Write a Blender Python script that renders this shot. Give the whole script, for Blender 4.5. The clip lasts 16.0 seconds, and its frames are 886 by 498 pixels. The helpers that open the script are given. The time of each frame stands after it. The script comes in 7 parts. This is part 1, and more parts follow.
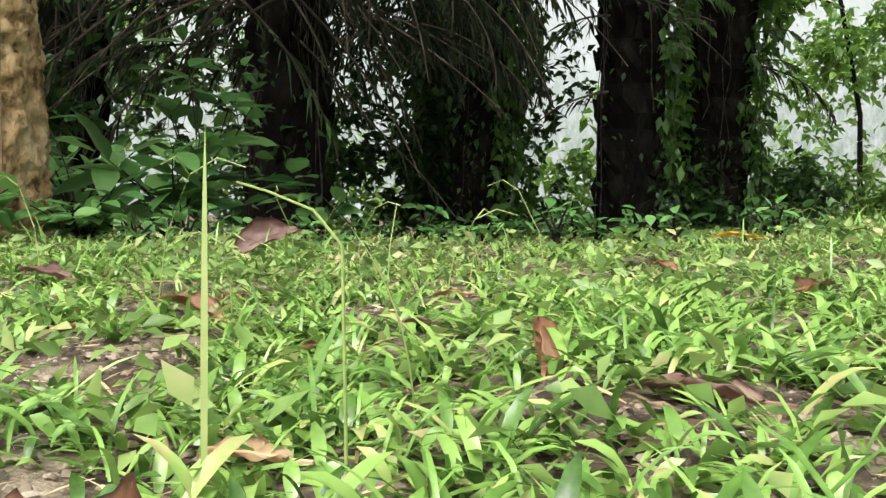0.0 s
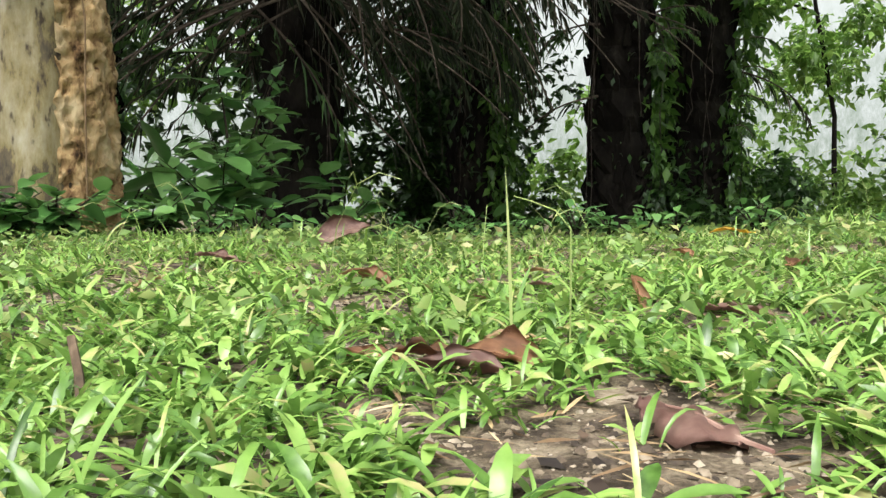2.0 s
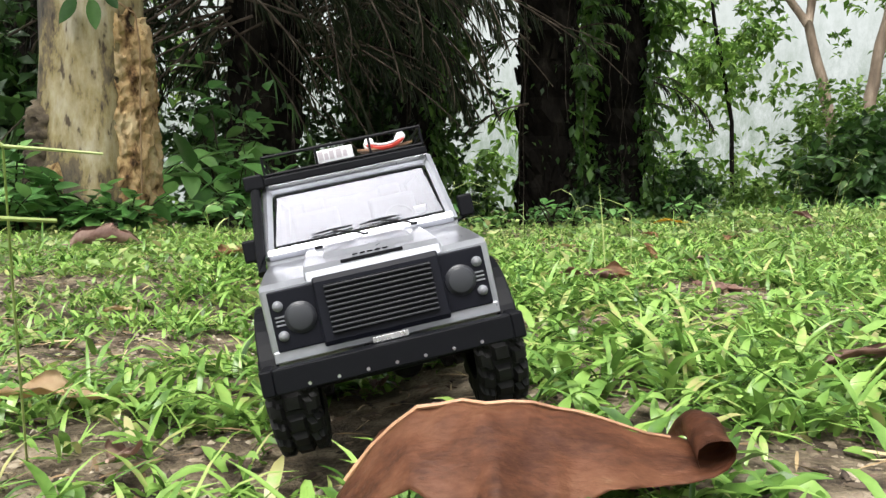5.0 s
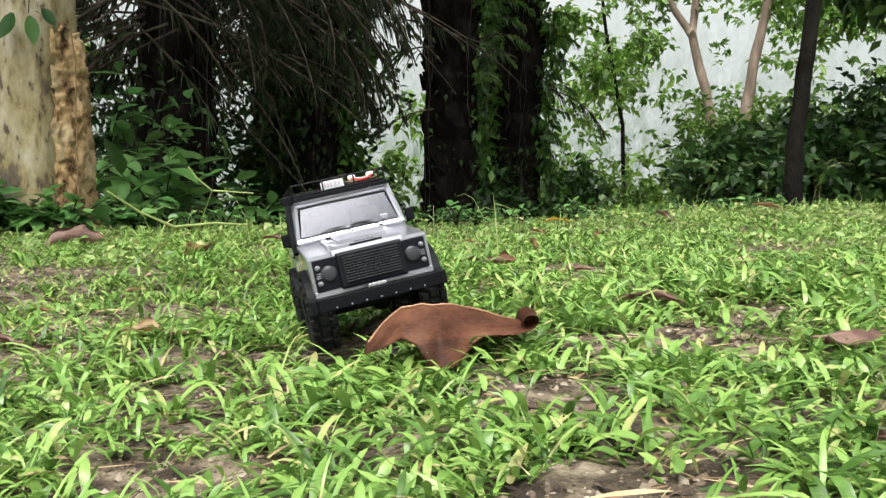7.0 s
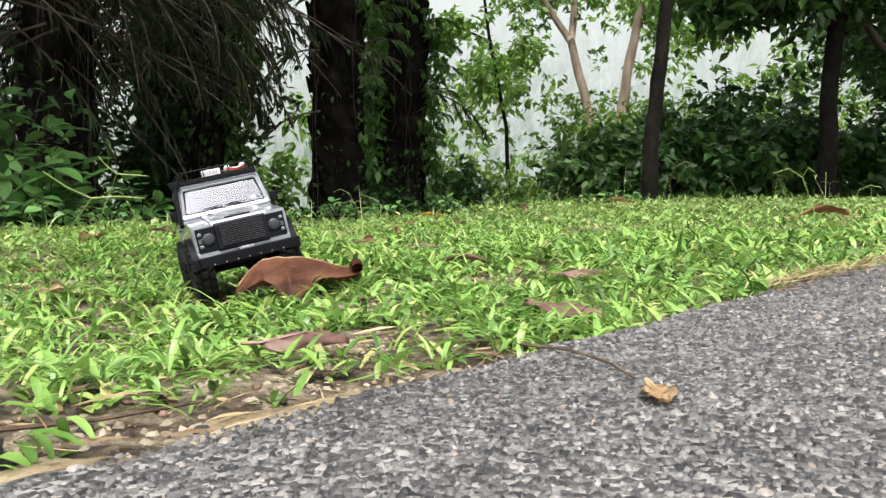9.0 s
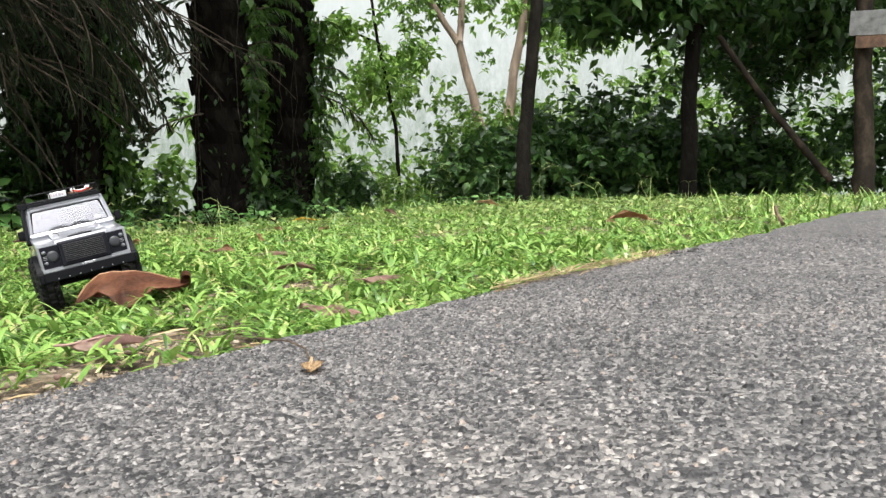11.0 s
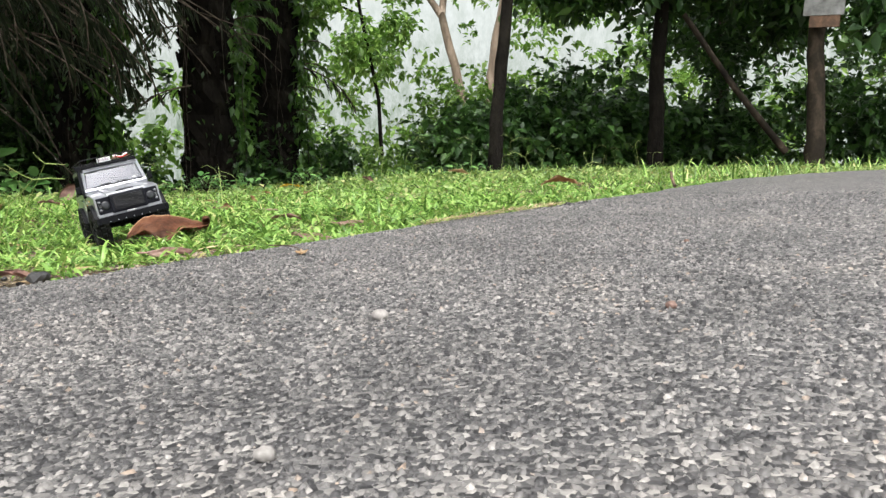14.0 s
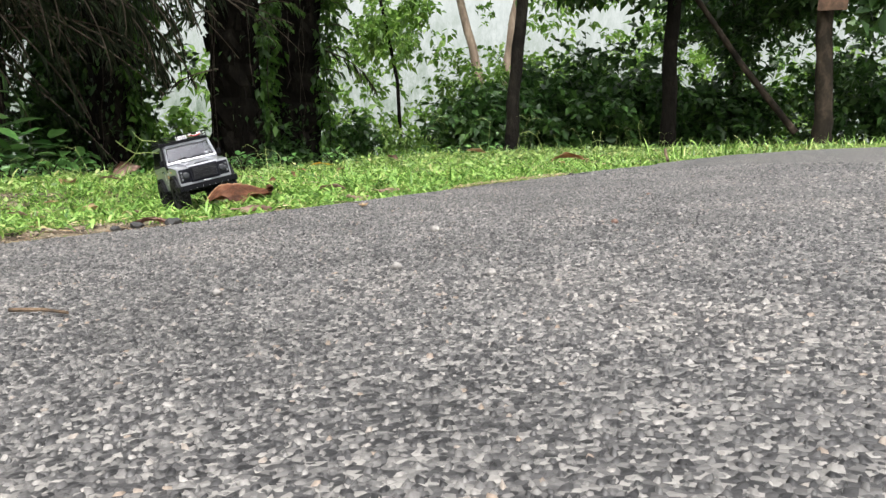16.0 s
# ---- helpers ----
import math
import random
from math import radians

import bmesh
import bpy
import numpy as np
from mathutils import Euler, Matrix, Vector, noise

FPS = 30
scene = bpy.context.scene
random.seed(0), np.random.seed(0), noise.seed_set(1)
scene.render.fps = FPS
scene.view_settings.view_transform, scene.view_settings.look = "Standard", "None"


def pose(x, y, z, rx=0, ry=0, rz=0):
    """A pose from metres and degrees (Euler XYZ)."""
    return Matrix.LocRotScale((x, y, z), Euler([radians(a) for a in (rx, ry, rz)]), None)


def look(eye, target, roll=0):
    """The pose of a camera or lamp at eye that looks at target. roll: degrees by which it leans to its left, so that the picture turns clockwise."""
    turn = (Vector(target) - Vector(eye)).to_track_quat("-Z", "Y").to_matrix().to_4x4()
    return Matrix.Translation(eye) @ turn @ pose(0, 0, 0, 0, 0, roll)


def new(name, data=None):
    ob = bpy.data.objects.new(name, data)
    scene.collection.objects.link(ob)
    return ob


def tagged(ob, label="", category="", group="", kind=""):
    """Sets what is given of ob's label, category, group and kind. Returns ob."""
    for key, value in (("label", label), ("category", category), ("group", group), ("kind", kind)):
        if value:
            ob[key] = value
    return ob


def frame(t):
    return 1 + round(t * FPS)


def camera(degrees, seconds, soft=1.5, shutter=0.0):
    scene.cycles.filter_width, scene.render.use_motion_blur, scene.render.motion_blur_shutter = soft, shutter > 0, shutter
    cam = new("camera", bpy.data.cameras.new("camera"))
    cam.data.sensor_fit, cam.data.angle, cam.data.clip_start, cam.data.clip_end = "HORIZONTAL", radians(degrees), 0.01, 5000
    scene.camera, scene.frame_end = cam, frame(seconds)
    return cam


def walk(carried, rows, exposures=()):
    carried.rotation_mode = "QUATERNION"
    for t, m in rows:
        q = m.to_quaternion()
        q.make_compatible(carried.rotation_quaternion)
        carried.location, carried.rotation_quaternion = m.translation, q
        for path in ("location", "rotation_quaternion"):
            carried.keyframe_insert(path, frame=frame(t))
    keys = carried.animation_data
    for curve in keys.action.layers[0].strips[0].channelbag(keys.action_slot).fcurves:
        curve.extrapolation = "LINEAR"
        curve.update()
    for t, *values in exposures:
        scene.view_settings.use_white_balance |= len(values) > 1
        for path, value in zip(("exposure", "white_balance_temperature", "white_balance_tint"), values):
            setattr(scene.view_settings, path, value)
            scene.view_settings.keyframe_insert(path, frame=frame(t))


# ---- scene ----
cam = camera(58.1, 16.0, soft=1.42)
# seconds, x, y, z, yaw, pitch, roll
PATH = [
    (0.0, 0.159, 0.405, 0.122, 6.29, -3.33, 0.67),
    (0.5, 0.131, 0.332, 0.125, 6.25, -3.29, 0.75),
    (1.0, 0.107, 0.243, 0.123, 6.01, -3.37, 0.76),
    (1.5, 0.079, 0.147, 0.126, 5.49, -3.40, 0.73),
    (2.0, 0.028, 0.050, 0.125, 4.84, -3.44, 0.73),
    (2.5, -0.033, -0.043, 0.129, 4.42, -3.45, 0.69),
    (3.0, -0.098, -0.141, 0.140, 3.89, -3.47, 0.69),
    (3.5, -0.147, -0.234, 0.139, 3.19, -3.46, 0.59),
    (6.0, -0.310, -0.786, 0.118, -5.05, -3.54, 0.37),
    (6.5, -0.319, -0.872, 0.123, -6.46, -3.53, 0.33),
    (7.0, -0.333, -0.954, 0.137, -8.36, -3.53, 0.22),
    (7.5, -0.336, -1.028, 0.128, -11.30, -3.49, 0.05),
    (8.0, -0.337, -1.108, 0.115, -13.48, -3.40, -0.28),
    (8.5, -0.334, -1.175, 0.112, -14.97, -3.43, -0.18),
    (9.0, -0.322, -1.235, 0.111, -15.97, -3.39, -0.21),
    (9.5, -0.301, -1.274, 0.125, -17.21, -3.36, -0.36),
    (10.0, -0.273, -1.312, 0.130, -19.20, -3.39, -0.54),
    (10.2, -0.262, -1.333, 0.131, -20.10, -3.41, -0.55),
    (12.3, -0.276, -1.604, 0.142, -25.97, -3.92, -1.26),
    (12.5, -0.279, -1.618, 0.140, -26.05, -4.06, -1.13),
    (13.0, -0.305, -1.712, 0.147, -25.72, -4.55, -0.92),
    (13.5, -0.336, -1.786, 0.133, -25.02, -5.26, -0.92),
    (14.0, -0.372, -1.850, 0.122, -24.30, -5.61, -0.76),
    (14.5, -0.410, -1.906, 0.114, -24.01, -5.77, -0.80),
    (15.0, -0.448, -1.965, 0.105, -23.85, -6.00, -0.87),
    (15.5, -0.483, -2.050, 0.110, -23.68, -6.39, -0.83),
    (16.0, -0.515, -2.130, 0.109, -23.06, -6.91, -0.85),
]


def eye(x, y, z, yaw, pitch, roll):
    a, b = radians(yaw), radians(pitch)
    way = Vector((-math.sin(a) * math.cos(b), math.cos(a) * math.cos(b), math.sin(b)))
    at = Vector((x, y, z))
    return look(at, at + way, roll)


walk(cam, [(r[0], eye(*r[1:])) for r in PATH], exposures=[(0, 1.22), (3.6, 1.2), (6, 1.04), (8.5, 1.1), (10, 1.17), (16, 1.15)])
# ---- sky and light: an overcast noon under a gap in the trees ----
SUN_ELEV, SUN_ROT = 62.0, 200.0
world = bpy.data.worlds.new("sky")
scene.world = world
world.use_nodes = True
wn, wl = world.node_tree.nodes, world.node_tree.links
sky = wn.new("ShaderNodeTexSky")
sky.sky_type, sky.sun_disc = "NISHITA", False
sky.sun_elevation, sky.sun_rotation = radians(SUN_ELEV), radians(SUN_ROT)
sky.air_density, sky.dust_density, sky.ozone_density = 1.0, 6.0, 1.0
grey = wn.new("ShaderNodeHueSaturation")
grey.inputs["Saturation"].default_value = 0.12
wl.new(sky.outputs["Color"], grey.inputs["Color"])
wl.new(grey.outputs["Color"], wn["Background"].inputs["Color"])
wn["Background"].inputs["Strength"].default_value = 0.15

sun = new("sun", bpy.data.lights.new("sun", "SUN"))
sun.data.energy, sun.data.angle, sun.data.color = 1.15, radians(35), (1.0, 0.97, 0.9)
sun.matrix_world = look((0, 0, 20), Vector((0, 0, 20)) - Vector((
    math.sin(radians(SUN_ROT)) * math.cos(radians(SUN_ELEV)), math.cos(radians(SUN_ROT)) * math.cos(radians(SUN_ELEV)), math.sin(radians(SUN_ELEV)))))


# ---- materials ----
def nodes_of(name):
    m = bpy.data.materials.new(name)
    m.use_nodes = True
    return m, m.node_tree.nodes, m.node_tree.links, m.node_tree.nodes["Principled BSDF"]


def ramp(nodes, stops):
    r = nodes.new("ShaderNodeValToRGB")
    el = r.color_ramp.elements
    while len(el) < len(stops):
        el.new(0.5)
    for e, (p, c) in zip(el, stops):
        e.position, e.color = p, (*c, 1)
    return r


def surf(name, stops, scale=20.0, rough=0.6, bump=0.0, bump_scale=None, metal=0.0, spread=0.0, fine=None, stretch=(1, 1, 1), coat=0.0, rough2=None, distort=0.3, spec=0.5):
    """A surface coloured by noise through the stops, with fine relief; spread shifts each object's shade a little."""
    m, n, l, b = nodes_of(name)
    tc = n.new("ShaderNodeTexCoord")
    mp = n.new("ShaderNodeMapping")
    mp.inputs["Scale"].default_value = stretch
    l.new(tc.outputs["Object"], mp.inputs["Vector"])
    big = n.new("ShaderNodeTexNoise")
    big.inputs["Scale"].default_value, big.inputs["Detail"].default_value, big.inputs["Distortion"].default_value = scale, 6, distort
    l.new(mp.outputs["Vector"], big.inputs["Vector"])
    fn = n.new("ShaderNodeTexNoise")
    fn.inputs["Scale"].default_value, fn.inputs["Detail"].default_value = fine or scale * 7, 4
    l.new(mp.outputs["Vector"], fn.inputs["Vector"])
    mix = n.new("ShaderNodeMath")
    mix.operation = "MULTIPLY_ADD"
    l.new(fn.outputs["Fac"], mix.inputs[0])
    mix.inputs[1].default_value = 0.35
    off = n.new("ShaderNodeMath")
    off.operation = "MULTIPLY_ADD"
    l.new(big.outputs["Fac"], off.inputs[0])
    off.inputs[1].default_value, off.inputs[2].default_value = 1.3, -0.32
    l.new(off.outputs[0], mix.inputs[2])
    fac = mix.outputs[0]
    if spread:
        oi = n.new("ShaderNodeObjectInfo")
        sp = n.new("ShaderNodeMath")
        sp.operation = "MULTIPLY_ADD"
        l.new(oi.outputs["Random"], sp.inputs[0])
        sp.inputs[1].default_value = spread
        sub = n.new("ShaderNodeMath")
        sub.operation = "SUBTRACT"
        l.new(fac, sub.inputs[0])
        sub.inputs[1].default_value = spread / 2
        l.new(sub.outputs[0], sp.inputs[2])
        fac = sp.outputs[0]
    r = ramp(n, stops)
    l.new(fac, r.inputs["Fac"])
    l.new(r.outputs["Color"], b.inputs["Base Color"])
    if rough2 is not None:
        rr = n.new("ShaderNodeMapRange")
        rr.inputs["To Min"].default_value, rr.inputs["To Max"].default_value = rough, rough2
        l.new(fn.outputs["Fac"], rr.inputs["Value"])
        l.new(rr.outputs["Result"], b.inputs["Roughness"])
    else:
        b.inputs["Roughness"].default_value = rough
    b.inputs["Metallic"].default_value = metal
    b.inputs["Coat Weight"].default_value = coat
    b.inputs["Specular IOR Level"].default_value = spec
    if bump:
        bn = n.new("ShaderNodeTexNoise")
        bn.inputs["Scale"].default_value, bn.inputs["Detail"].default_value = bump_scale or scale * 4, 5
        l.new(mp.outputs["Vector"], bn.inputs["Vector"])
        bp = n.new("ShaderNodeBump")
        bp.inputs["Strength"].default_value, bp.inputs["Distance"].default_value = min(1.0, bump * 40), bump
        l.new(bn.outputs["Fac"], bp.inputs["Height"])
        l.new(bp.outputs["Normal"], b.inputs["Normal"])
    return m


def leafy(name, stops, rough=0.4, through_light=0.35, grain=60.0, by_object=False):
    """Leaves: the shade varies from leaf to leaf and along it; some light passes through."""
    m, n, l, b = nodes_of(name)
    tc = n.new("ShaderNodeTexCoord")
    fn = n.new("ShaderNodeTexNoise")
    fn.inputs["Scale"].default_value, fn.inputs["Detail"].default_value = grain, 4
    l.new(tc.outputs["Object"], fn.inputs["Vector"])
    if by_object:
        src = n.new("ShaderNodeObjectInfo").outputs["Random"]
    else:
        src = n.new("ShaderNodeNewGeometry").outputs["Random Per Island"]
    mx = n.new("ShaderNodeMath")
    mx.operation = "MULTIPLY_ADD"
    l.new(fn.outputs["Fac"], mx.inputs[0])
    mx.inputs[1].default_value = 0.5
    sb = n.new("ShaderNodeMath")
    sb.operation = "MULTIPLY_ADD"
    l.new(src, sb.inputs[0])
    sb.inputs[1].default_value, sb.inputs[2].default_value = 0.9, -0.2
    l.new(sb.outputs[0], mx.inputs[2])
    r = ramp(n, stops)
    l.new(mx.outputs[0], r.inputs["Fac"])
    l.new(r.outputs["Color"], b.inputs["Base Color"])
    b.inputs["Roughness"].default_value = rough
    bp = n.new("ShaderNodeBump")
    bp.inputs["Strength"].default_value, bp.inputs["Distance"].default_value = 0.25, 0.002
    l.new(fn.outputs["Fac"], bp.inputs["Height"])
    l.new(bp.outputs["Normal"], b.inputs["Normal"])
    tr = n.new("ShaderNodeBsdfTranslucent")
    l.new(r.outputs["Color"], tr.inputs["Color"])
    ms = n.new("ShaderNodeMixShader")
    ms.inputs["Fac"].default_value = through_light
    l.new(b.outputs["BSDF"], ms.inputs[1])
    l.new(tr.outputs["BSDF"], ms.inputs[2])
    l.new(ms.outputs["Shader"], n["Material Output"].inputs["Surface"])
    return m


SOIL = surf("soil", [(0.0, (0.014, 0.0105, 0.007)), (0.36, (0.042, 0.032, 0.022)), (0.5, (0.1, 0.079, 0.053)), (0.64, (0.2, 0.163, 0.112)), (0.88, (0.38, 0.32, 0.24))], 26.0, 0.95, 0.012, 300, fine=340, spec=0.2, distort=0.0)
GRASS = leafy("grass_blade", [(0.0, (0.04, 0.095, 0.018)), (0.28, (0.12, 0.238, 0.045)), (0.6, (0.222, 0.382, 0.085)), (0.86, (0.29, 0.445, 0.108)), (0.96, (0.42, 0.4, 0.17))], 0.27, 0.26, 120)
GRASS_FAR = leafy("weed_blade", [(0.0, (0.06, 0.115, 0.028)), (0.35, (0.15, 0.26, 0.058)), (0.72, (0.275, 0.4, 0.11)), (0.88, (0.36, 0.43, 0.15)), (1.0, (0.46, 0.4, 0.2))], 0.38, 0.35, 60)
for mat in (GRASS, GRASS_FAR):
    mat.node_tree.nodes["Principled BSDF"].inputs["Specular IOR Level"].default_value = 0.5
STRAW = leafy("straw", [(0.0, (0.08, 0.045, 0.025)), (0.4, (0.22, 0.14, 0.07)), (0.7, (0.42, 0.31, 0.16)), (1.0, (0.6, 0.5, 0.3))], 0.7, 0.1, 90)
# two leaf tones with light put in: FOREST as if shaded, BRIGHT as if sunlit
FOREST = leafy("shaded_forest_leaf", [(0.0, (0.016, 0.042, 0.011)), (0.5, (0.036, 0.095, 0.02)), (1.0, (0.095, 0.2, 0.042))], 0.4, 0.3, 8)
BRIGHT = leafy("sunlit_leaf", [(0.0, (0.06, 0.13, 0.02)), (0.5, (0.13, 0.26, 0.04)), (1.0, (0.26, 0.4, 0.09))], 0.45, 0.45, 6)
SHRUB = leafy("shrub_leaf", [(0.0, (0.04, 0.11, 0.03)), (0.5, (0.09, 0.22, 0.055)), (1.0, (0.2, 0.38, 0.11))], 0.3, 0.3, 25, by_object=True)
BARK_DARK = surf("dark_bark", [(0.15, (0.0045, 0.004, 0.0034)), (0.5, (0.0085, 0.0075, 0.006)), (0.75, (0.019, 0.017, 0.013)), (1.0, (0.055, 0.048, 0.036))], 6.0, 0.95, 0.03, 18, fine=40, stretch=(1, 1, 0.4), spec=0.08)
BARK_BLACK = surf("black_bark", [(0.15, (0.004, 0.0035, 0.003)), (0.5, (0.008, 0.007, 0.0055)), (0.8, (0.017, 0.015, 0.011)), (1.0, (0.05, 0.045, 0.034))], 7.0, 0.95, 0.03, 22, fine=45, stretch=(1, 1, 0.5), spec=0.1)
BARK_TAN = surf("tan_bark", [(0.0, (0.06, 0.043, 0.03)), (0.5, (0.16, 0.12, 0.085)), (1.0, (0.32, 0.26, 0.2))], 5.0, 0.85, 0.02, 20, stretch=(1, 1, 0.3))


# ---- mesh helpers ----
def from_arrays(name, verts, faces, material, smooth=False):
    me = bpy.data.meshes.new(name)
    verts = np.asarray(verts, dtype=np.float32)
    faces = np.asarray(faces, dtype=np.int32)
    k = faces.shape[1]
    me.vertices.add(len(verts))
    me.vertices.foreach_set("co", verts.ravel())
    me.loops.add(faces.size)
    me.loops.foreach_set("vertex_index", faces.ravel())
    me.polygons.add(len(faces))
    me.polygons.foreach_set("loop_start", np.arange(0, faces.size, k, dtype=np.int32))
    me.polygons.foreach_set("loop_total", np.full(len(faces), k, dtype=np.int32))
    if smooth:
        me.polygons.foreach_set("use_smooth", np.ones(len(faces), dtype=bool))
    me.materials.append(material)
    me.update(calc_edges=True)
    return me


def part(name, bm, material, parent=None, label="", smooth=False, m=None):
    """Links a bmesh as one mesh object, under parent if there is one."""
    me = bpy.data.meshes.new(name)
    if smooth:
        for f in bm.faces:
            f.smooth = True
    bm.to_mesh(me)
    bm.free()
    me.materials.append(material)
    ob = new(name, me)
    if parent is not None:
        ob.parent = parent
    if m is not None:
        ob.matrix_basis = m
    return tagged(ob, label)


def sstep(a, b, x):
    t = np.clip((np.asarray(x, dtype=float) - a) / (b - a), 0, 1)
    return t * t * (3 - 2 * t)


def wave(x, y, seed=0, f=1.0):
    """A smooth bumpy field from -1 to 1."""
    r = np.random.RandomState(seed)
    out = 0
    for k in range(6):
        a, w, p = r.uniform(0, 6.283), f * r.uniform(0.6, 2.4), r.uniform(0, 6.283)
        out = out + np.sin((np.cos(a) * x + np.sin(a) * y) * w + p)
    return out / 3.2


# ---- ground and road: the lie of the land ----
EDGE_X = np.array([-60.0, -6.0, -2.0, -0.64, -0.38, -0.3, -0.25, -0.15, -0.05, 0.06, 0.22, 0.5, 0.95, 1.45, 1.81, 2.6, 4.0, 8.0, 60.0])
EDGE_Y = np.array([-20.0, -3.2, -1.58, -1.01, -0.926, -0.888, -0.86, -0.812, -0.76, -0.7, -0.61, -0.487, -0.268, -0.005, 0.15, 0.42, 0.75, 1.3, 6.0])


def edge_y(x):
    return np.interp(x, EDGE_X, EDGE_Y)


def rise(x):
    """The lie of the ground across: it climbs to a crest and falls away."""
    x = np.asarray(x, dtype=float)
    up = np.where(x < 1.0, x, 1.0 + 1.1 * (1 - np.exp(-(np.maximum(x, 1.0) - 1.0) / 1.1)))
    return 0.0453 * np.maximum(up, -3.0) - 0.0016 * np.maximum(x - 3.0, 0) ** 1.5


def road_z(x, y):
    return 0.0247 + 0.0136 + rise(x) - 0.0105 * (np.clip(y, -6, 3) + 1.5)


def road_top(x, y):
    return road_z(x, y) + 0.0007 * wave(x, y, 14, 12)


def lawn_end(x):
    """Where the lawn ends and the ground falls away under the trees."""
    return 2.75 + 0.5 * np.maximum(np.asarray(x, dtype=float) - 0.6, 0) - 0.15 * np.maximum(-0.5 - np.asarray(x, dtype=float), 0)


def ground_z(x, y):
    x, y = np.asarray(x, dtype=float), np.asarray(y, dtype=float)
    base = np.maximum(rise(x), 0.0) + 0.006 * wave(x, y, 3, 7.0) * sstep(0, 0.3, y - edge_y(x)) + 0.004 * wave(x, y, 5, 22.0) + 0.0022 * wave(x, y, 6, 70.0) + 0.0012 * wave(x, y, 8, 170.0)
    base = base + 0.1 * wave(x, y, 9, 0.35) * sstep(6, 14, np.hypot(x, y))
    base = base - 0.55 * sstep(0.0, 4.5, y - lawn_end(x)) - 0.25 * sstep(-1.9, -4.0, x)
    # a hollow beside the big leaf, where the ground falls away
    base = base - 0.034 * sstep(-0.19, -0.33, x) * sstep(-0.72, -0.5, y) * sstep(0.75, 0.35, y) * sstep(-1.3, -0.8, x)
    d = y - edge_y(x)
    beside = road_z(x, y) - 0.018 + 0.004 * wave(x, y, 7, 30.0)
    k = sstep(0.0, 0.16, d)
    z = beside * (1 - k) + base * k
    return np.where(d < 0.0, road_z(x, y) - 0.018 - 0.06 * sstep(0.0, -0.08, d) * 1.0 - 0.06 * (d < -0.08), z)


def spread_axis(lo, hi, step, far):
    core = np.arange(lo, hi + 1e-6, step)
    out = [hi]
    k = step
    while out[-1] < far:
        k *= 1.35
        out.append(out[-1] + k)
    neg = [lo]
    k = step
    while neg[-1] > -far:
        k *= 1.35
        neg.append(neg[-1] - k)
    return np.array(neg[:0:-1] + list(core) + out[1:])


def build_ground():
    xs, ys = spread_axis(-1.5, 1.9, 0.016, 400), spread_axis(-1.2, 2.0, 0.016, 400)
    X, Y = np.meshgrid(xs, ys)
    Z = ground_z(X, Y)
    nx, ny = len(xs), len(ys)
    i = (np.arange(ny - 1)[:, None] * nx + np.arange(nx - 1)[None]).ravel()
    me = from_arrays("ground", np.c_[X.ravel(), Y.ravel(), Z.ravel()], np.c_[i, i + 1, i + nx + 1, i + nx], SOIL, True)
    tagged(new("ground", me), "bare sandy brown soil under the grass", "ground", kind="structure")


build_ground()

# asphalt: dark binder, with the stones of the near stretch set into it below
m, n, l, b = nodes_of("asphalt")
tc = n.new("ShaderNodeTexCoord")
vo = n.new("ShaderNodeTexVoronoi")
vo.inputs["Scale"].default_value = 290
l.new(tc.outputs["Object"], vo.inputs["Vector"])
vc = ramp(n, [(0.0, (0.015, 0.0147, 0.016)), (0.4, (0.06, 0.058, 0.06)), (0.75, (0.15, 0.144, 0.141)), (1.0, (0.31, 0.296, 0.28))])
sep = n.new("ShaderNodeSeparateColor")
l.new(vo.outputs["Color"], sep.inputs["Color"])
l.new(sep.outputs["Red"], vc.inputs["Fac"])
big = n.new("ShaderNodeTexNoise")
big.inputs["Scale"].default_value, big.inputs["Detail"].default_value, big.inputs["Distortion"].default_value = 5.0, 5, 0.4
l.new(tc.outputs["Object"], big.inputs["Vector"])
br = ramp(n, [(0.32, (0.72, 0.72, 0.72)), (0.5, (0.93, 0.93, 0.92)), (0.68, (1.12, 1.1, 1.06))])
l.new(big.outputs["Fac"], br.inputs["Fac"])
mm = n.new("ShaderNodeMix")
mm.data_type, mm.blend_type = "RGBA", "MULTIPLY"
mm.inputs["Factor"].default_value = 1
l.new(vc.outputs["Color"], mm.inputs["A"])
l.new(br.outputs["Color"], mm.inputs["B"])
l.new(mm.outputs["Result"], b.inputs["Base Color"])
b.inputs["Roughness"].default_value = 0.6
bp = n.new("ShaderNodeBump")
bp.inputs["Strength"].default_value, bp.inputs["Distance"].default_value, bp.invert = 0.7, 0.0015, True
l.new(vo.outputs["Distance"], bp.inputs["Height"])
l.new(bp.outputs["Normal"], b.inputs["Normal"])
ASPHALT = m

# stones of the asphalt: shade by stone
m, n, l, b = nodes_of("aggregate")
geo = n.new("ShaderNodeNewGeometry")
r = ramp(n, [(0.0, (0.02, 0.0195, 0.021)), (0.35, (0.072, 0.07, 0.072)), (0.62, (0.132, 0.127, 0.126)), (0.87, (0.2, 0.191, 0.185)), (0.975, (0.31, 0.295, 0.282)), (1.0, (0.26, 0.2, 0.155))])
l.new(geo.outputs["Random Per Island"], r.inputs["Fac"])
tc = n.new("ShaderNodeTexCoord")
fn = n.new("ShaderNodeTexNoise")
fn.inputs["Scale"].default_value, fn.inputs["Detail"].default_value = 500, 3
l.new(tc.outputs["Object"], fn.inputs["Vector"])
fr = ramp(n, [(0.3, (0.7, 0.7, 0.7)), (0.7, (1.2, 1.2, 1.2))])
